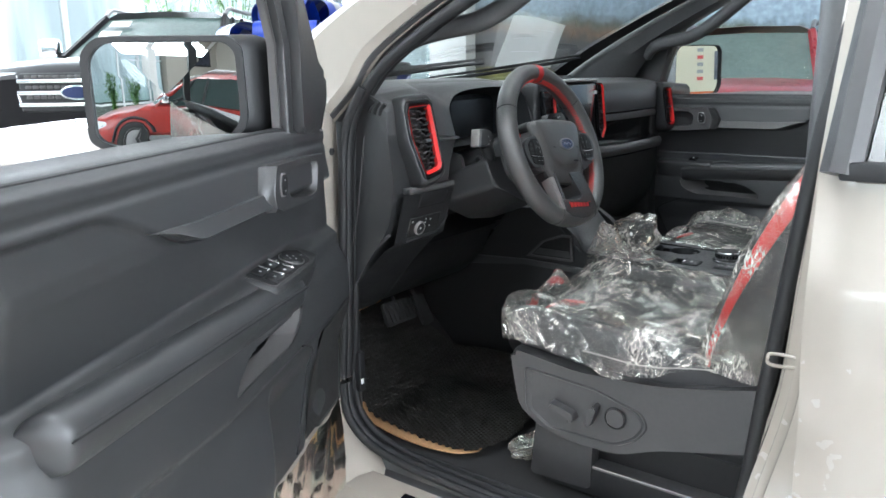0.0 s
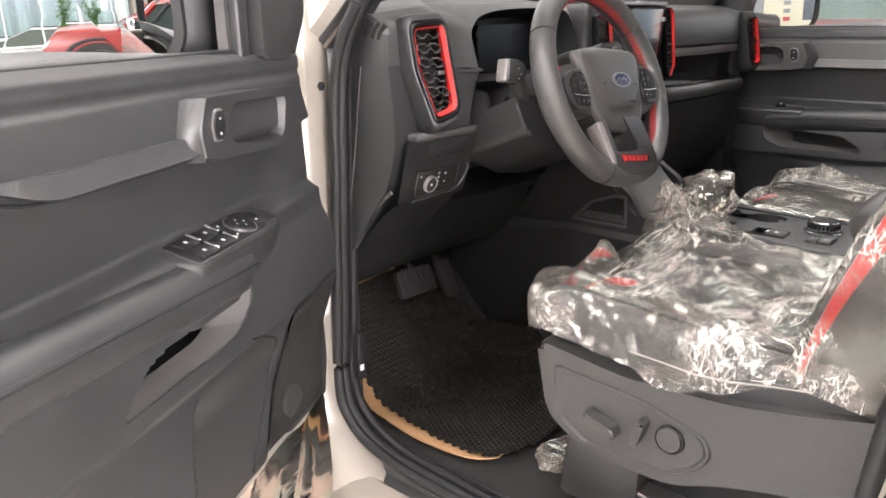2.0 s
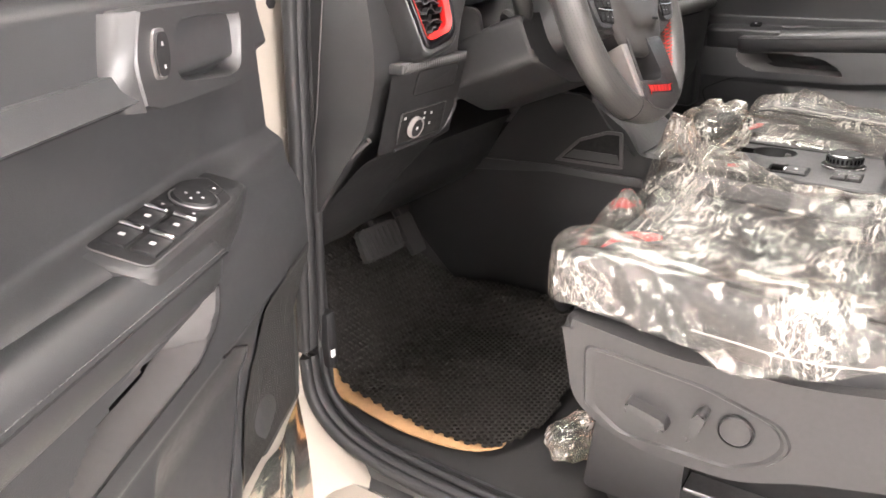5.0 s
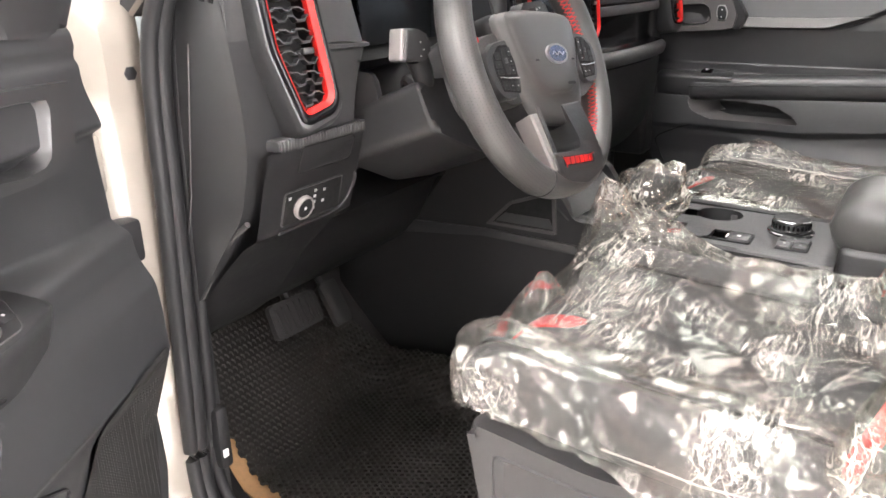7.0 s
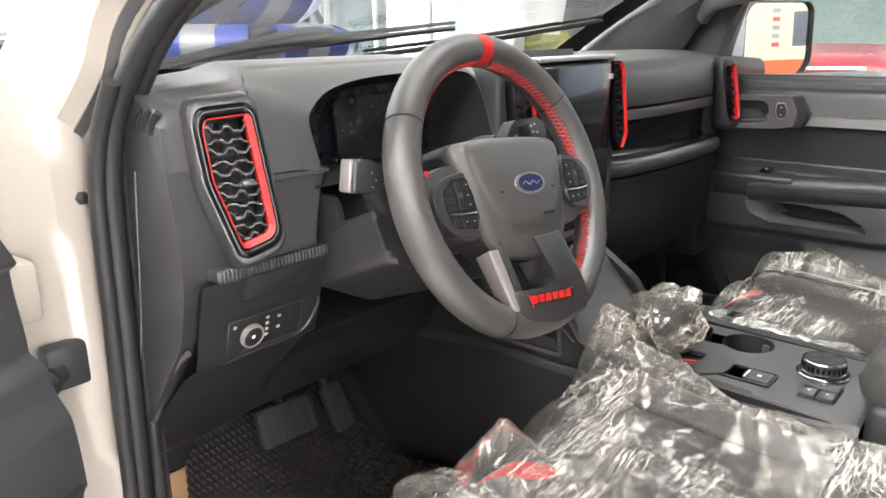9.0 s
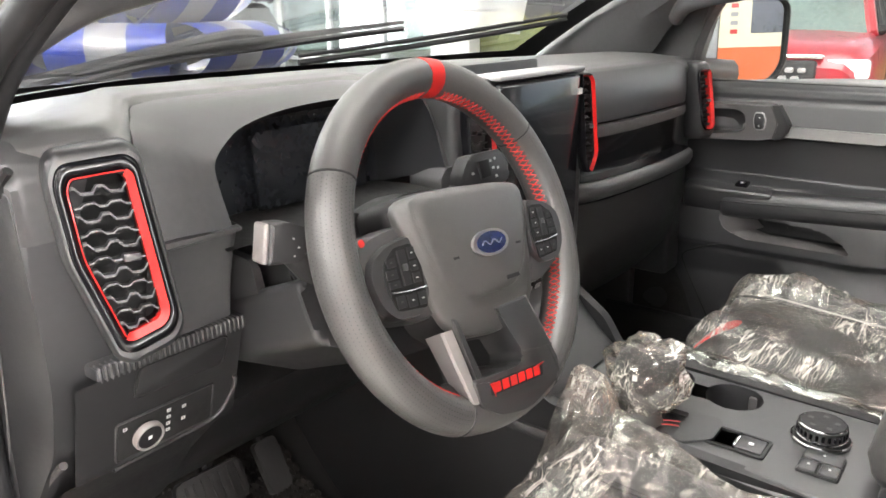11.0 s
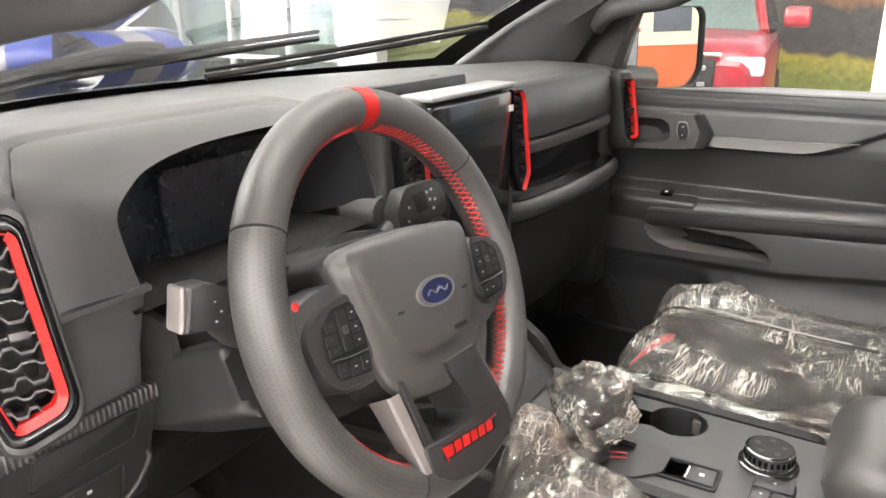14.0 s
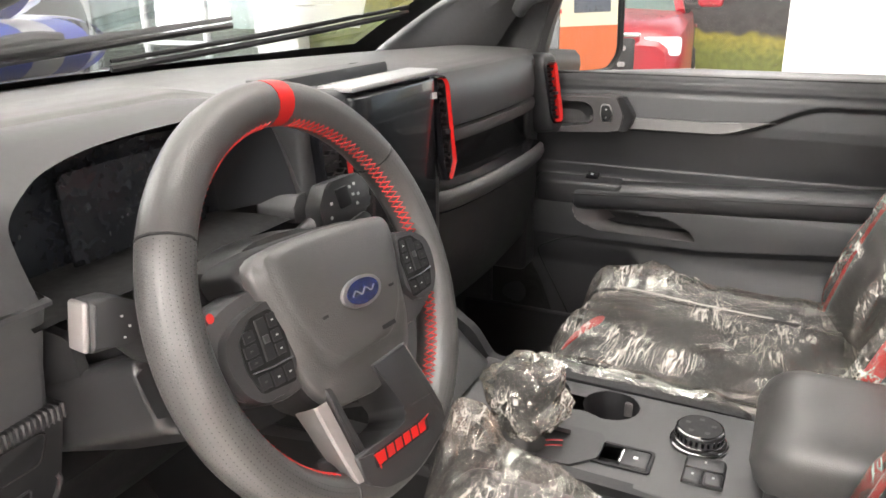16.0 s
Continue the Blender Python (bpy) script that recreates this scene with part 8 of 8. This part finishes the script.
        part("door_line", P(tube([(s * W * 1.0, 0.1, 0.4), (s * W * 1.0, 0.12, hood - 0.1)], 0.004, 5)), DEEP, c)
        part("door_handle", P(rbox(*sorted((s * W * 0.985, s * W * 1.015)), -0.35, -0.15, hood - 0.20, hood - 0.17, 0.008)), paint, c)
        for y in (L * 0.62, -L * 0.60):
            f = axes((s * (W - 0.09), y, 0.36), (0, 1, 0), (0, 0, 1), (s, 0, 0))
            w = part("wheel", P(lathe([(0.2, 0.10), (0.24, 0.115), (0.34, 0.115), (0.36, 0.08), (0.36, -0.1), (0.2, -0.1)], f, 32)), TYRE, c, "black tyre")
            part("rim", P(lathe([(0.01, 0.085), (0.06, 0.09), (0.21, 0.08), (0.24, 0.12), (0.245, 0.0)], f, 20)), SATIN, w)
            part("arch", P(tube([(s * W * 0.985, y + 0.43 * math.cos(a), 0.36 + 0.43 * math.sin(a)) for a in np.linspace(0, math.pi, 18)], 0.03, 6)), DEEP, c)
    part("roof", P(loft([[(-W * r[1], r[0], height - 0.06), (-W * r[1] * 0.8, r[0], height + 0.005), (0, r[0], height + 0.02), (W * r[1] * 0.8, r[0], height + 0.005), (W * r[1], r[0], height - 0.06)] for r in roof])), paint, c)
    part("rear_glass", P(loft([[(-W * 0.84, yb, hood), (W * 0.84, yb, hood)], [(-W * 0.66, yb * 0.93, height - 0.06), (W * 0.66, yb * 0.93, height - 0.06)]])), DGLASS, c)
    g = part("grille", P(rbox(-W * 0.56, W * 0.56, L * 0.93, L * 1.015, hood - 0.52, hood - 0.17, 0.03, 3)), DEEP, c, "black grille with bright bars")
    if front == "bars":
        for z in (hood - 0.24, hood - 0.345, hood - 0.45):
            part("grille_bar", P(rbox(-W * 0.55, W * 0.55, L * 1.005, L * 1.03, z - 0.018, z + 0.018, 0.008)), CHROME, g)
        for r in range(7):
            for k in range(17):
                x, z = (k - 8 + 0.5 * (r % 2)) * 0.066, hood - 0.475 + r * 0.045
                if abs(x) < W * 0.5 and min(abs(z - q) for q in (hood - 0.24, hood - 0.345, hood - 0.45)) > 0.03:
                    part("grille_mesh", P(rbox(x - 0.027, x + 0.027, L * 1.004, L * 1.020, z - 0.015, z + 0.015, 0.006, 1)), GREYPL, g)
        for s in (-1, 1):
            part("grille_frame", P(tube([(s * W * 0.57, L * 1.0, hood - 0.19), (s * W * 0.60, L * 0.995, hood - 0.34), (s * W * 0.54, L * 1.0, hood - 0.50)], 0.018, 8)), CHROME, g)
            part("lamp_strip", P(tube([(s * W * 0.60, L * 0.992, hood - 0.33), (s * W * 0.80, L * 0.97, hood - 0.33), (s * W * 0.93, L * 0.92, hood - 0.22)], 0.014, 8)), CHROME, c)
        for k in range(3 if colour[0] < 0.1 else 0):
            dz = 0.10 + 0.12 * k
            part("screen_paper", P(loft([[(W * 0.66 - 0.05 * k - q, L * (0.42 - 0.64 * (dz + r)) + 0.03, hood + dz + r) for q in (0.0, 0.12, 0.24)] for r in (0.0, 0.07)])), PAPER, c, "white paper behind the windscreen")
        part("badge", P(prism([(0.160 * math.cos(2 * math.pi * i / 28), 0.066 * math.sin(2 * math.pi * i / 28)) for i in range(28)], 0.03, axes((0, L * 1.02, hood - 0.345), (-1, 0, 0), (0, 0, 1)), 0.006)), CHROME, g, "oval badge")
        part("badge_field", P(prism([(0.138 * math.cos(2 * math.pi * i / 28), 0.052 * math.sin(2 * math.pi * i / 28)) for i in range(28)], 0.034, axes((0, L * 1.02, hood - 0.345), (-1, 0, 0), (0, 0, 1)))), NAVY, g)
    else:
        for r in range(5):
            for k in range(11):
                x = (k - 5 + 0.5 * (r % 2)) * 0.085
                if abs(x) < W * 0.5:
                    part("grille_stud", P(rbox(x - 0.028, x + 0.028, L * 1.005, L * 1.03, hood - 0.48 + r * 0.06 - 0.018, hood - 0.48 + r * 0.06 + 0.018, 0.008, 1)), SATIN, g)
        part("bonnet_edge", P(rbox(-W * 0.6, W * 0.6, L * 0.90, L * 1.0, hood - 0.16, hood - 0.13, 0.01)), CHROME, c)
    part("lower_bumper", P(rbox(-W * 0.9, W * 0.9, L * 0.92, L * 1.02, 0.30, 0.42, 0.03, 3)), SATIN, c)
    return c


car("black_suv", (3.79, 7.44, 0.42), 125, (0.012, 0.011, 0.012), "black off-roader with bright grille bars", 4.9, 2.0, 1.72, 1.22, glass=SUVGLASS)
car("red_suv", (7.28, 1.68, 0), 97, (0.24, 0.008, 0.016), "red family off-roader with a honeycomb grille", 4.4, 1.85, 1.84, 1.30, front="studs", glass=SUVGLASS)
car("red_hatchback", (-5.61, -3.28, 0), 30, (0.24, 0.014, 0.009), "red-orange family car with dark windows", 4.3, 1.78, 1.50, 1.0, style="hatch")

# ---- signs and boards ----
sg = thing("notice_stand", (2.55, -0.43, 0), "white printed notice on a slim stand", "notice stand")
part("post", tube([(2.60, -0.43, 0.02), (2.60, -0.43, 1.2)], 0.014, 10), SATIN, sg)
part("foot", lathe([(0.15, 0), (0.15, 0.012), (0.02, 0.03), (0.001, 0.03)], pose(2.60, -0.43, 0), 24), SATIN, sg)
nf = axes((2.57, -0.43, 1.415), (0.02, -1, 0), (0, 0, 1))
pb = part("sheet", prism([(-0.20, -0.29), (0.20, -0.29), (0.20, 0.29), (-0.20, 0.29)], 0.004, nf), PAPER, sg, "white notice sheet")
for z, w in ((0.02, 0.30), (0.0, 0.27), (-0.07, 0.22), (-0.085, 0.14), (-0.14, 0.22), (-0.155, 0.16), (-0.23, 0.28), (-0.245, 0.12), (0.12, 0.25), (0.17, 0.2)):
    part("text_bar", prism([(-w / 2, z - 0.004), (w / 2, z - 0.004), (w / 2, z + 0.004), (-w / 2, z + 0.004)], 0.0048, nf), INK, pb)
part("head_bar", prism([(-0.16, 0.08), (0.16, 0.08), (0.16, 0.095), (-0.16, 0.095)], 0.0048, nf), RED, pb)

ob = thing("orange_stand_board", (1.5, -4.2, 0), "orange display board with a cream poster", "display board")
obf = axes((1.55, -3.9, 1.28), (-1, 0, 0), (0, 0, 1))
part("panel", prism([(-0.95, -1.28), (0.95, -1.28), (0.95, 0.72), (-0.95, 0.72)], 0.05, obf, 0.006), ORANGE, ob, "orange display panel")
po = part("poster", prism([(-0.22, 0.135), (0.78, 0.135), (0.78, 0.62), (-0.22, 0.62)], 0.056, obf), CREAMB, ob, "cream poster")
part("picture", prism([(-0.16, 0.23), (0.11, 0.23), (0.11, 0.47), (-0.16, 0.47)], 0.06, obf), DARKPIC, po, "dark blue picture")
for i in range(5):
    part("print_block", prism([(0.20, 0.47 - i * 0.06), (0.25, 0.47 - i * 0.06), (0.25, 0.50 - i * 0.06), (0.20, 0.50 - i * 0.06)], 0.06, obf), RED if i % 3 == 1 else INK, po)
pic = thing("wall_picture", (-12.18, -9.05, 2.9), "dark framed picture on the wall", "picture")
part("frame", rbox(-12.20, -12.15, -9.85, -8.25, 2.30, 3.55, 0.01), DEEP, pic)
part("canvas", rbox(-12.16, -12.14, -9.77, -8.33, 2.38, 3.47, 0.002), DARKPIC, pic)


# ---- plants ----
LEAFM = material("leaf", (0.07, 0.17, 0.03), 0.5, vary=0.35, scale=6)
POT = material("white_pot", (0.6, 0.6, 0.58), 0.5)


def plant(at, h, n, seed):
    t = thing("potted_plant", at, "green leafy plant in a white pot", "plant", "showroom plants")
    rnd = random.Random(seed)
    x, y, z = at
    part("pot", lathe([(0.16, 0), (0.21, 0.36), (0.22, 0.38), (0.18, 0.38), (0.17, 0.33), (0.001, 0.33)], pose(x, y, 0), 24), POT, t)
    stems, leaves = [], bmesh.new()
    for i in range(n):
        a, q = rnd.uniform(0, 2 * math.pi), rnd.uniform(0.25, 1.0)
        base = Vector((x, y, 0.34))
        tip = Vector((x + 0.5 * h * 0.45 * q * math.cos(a), y + 0.5 * h * 0.45 * q * math.sin(a), 0.34 + h * rnd.uniform(0.45, 1.0)))
        mid = (base + tip) / 2 + Vector((0, 0, 0.12 * h))
        pts = curve([base, mid, tip], 4)
        stems.append(tube(pts, 0.006, 5))
        for k in range(7):
            p = pts[min(len(pts) - 1, 2 + k)]
            d = Vector((rnd.uniform(-1, 1), rnd.uniform(-1, 1), rnd.uniform(-0.4, 0.7))).normalized()
            w = d.cross(Vector((0, 0, 1))).normalized() * rnd.uniform(0.025, 0.05)
            l = rnd.uniform(0.12, 0.22)
            v = [leaves.verts.new(p + d * l * s + w * ww + Vector((0, 0, -0.3 * l * s * s))) for s, ww in ((0, 0), (0.4, 1), (1, 0), (0.4, -1))]
            leaves.faces.new(v)
    part("stem", join(*stems), LEAFM, t)
    part("foliage", leaves, LEAFM, t, kind="stuff")


plant((7.2, 10.6, 0), 2.9, 46, 1)
plant((6.3, 11.0, 0), 2.7, 40, 2)
plant((-10.4, -3.2, 0), 1.5, 34, 3)
plant((-10.6, -4.2, 0), 1.4, 30, 4)
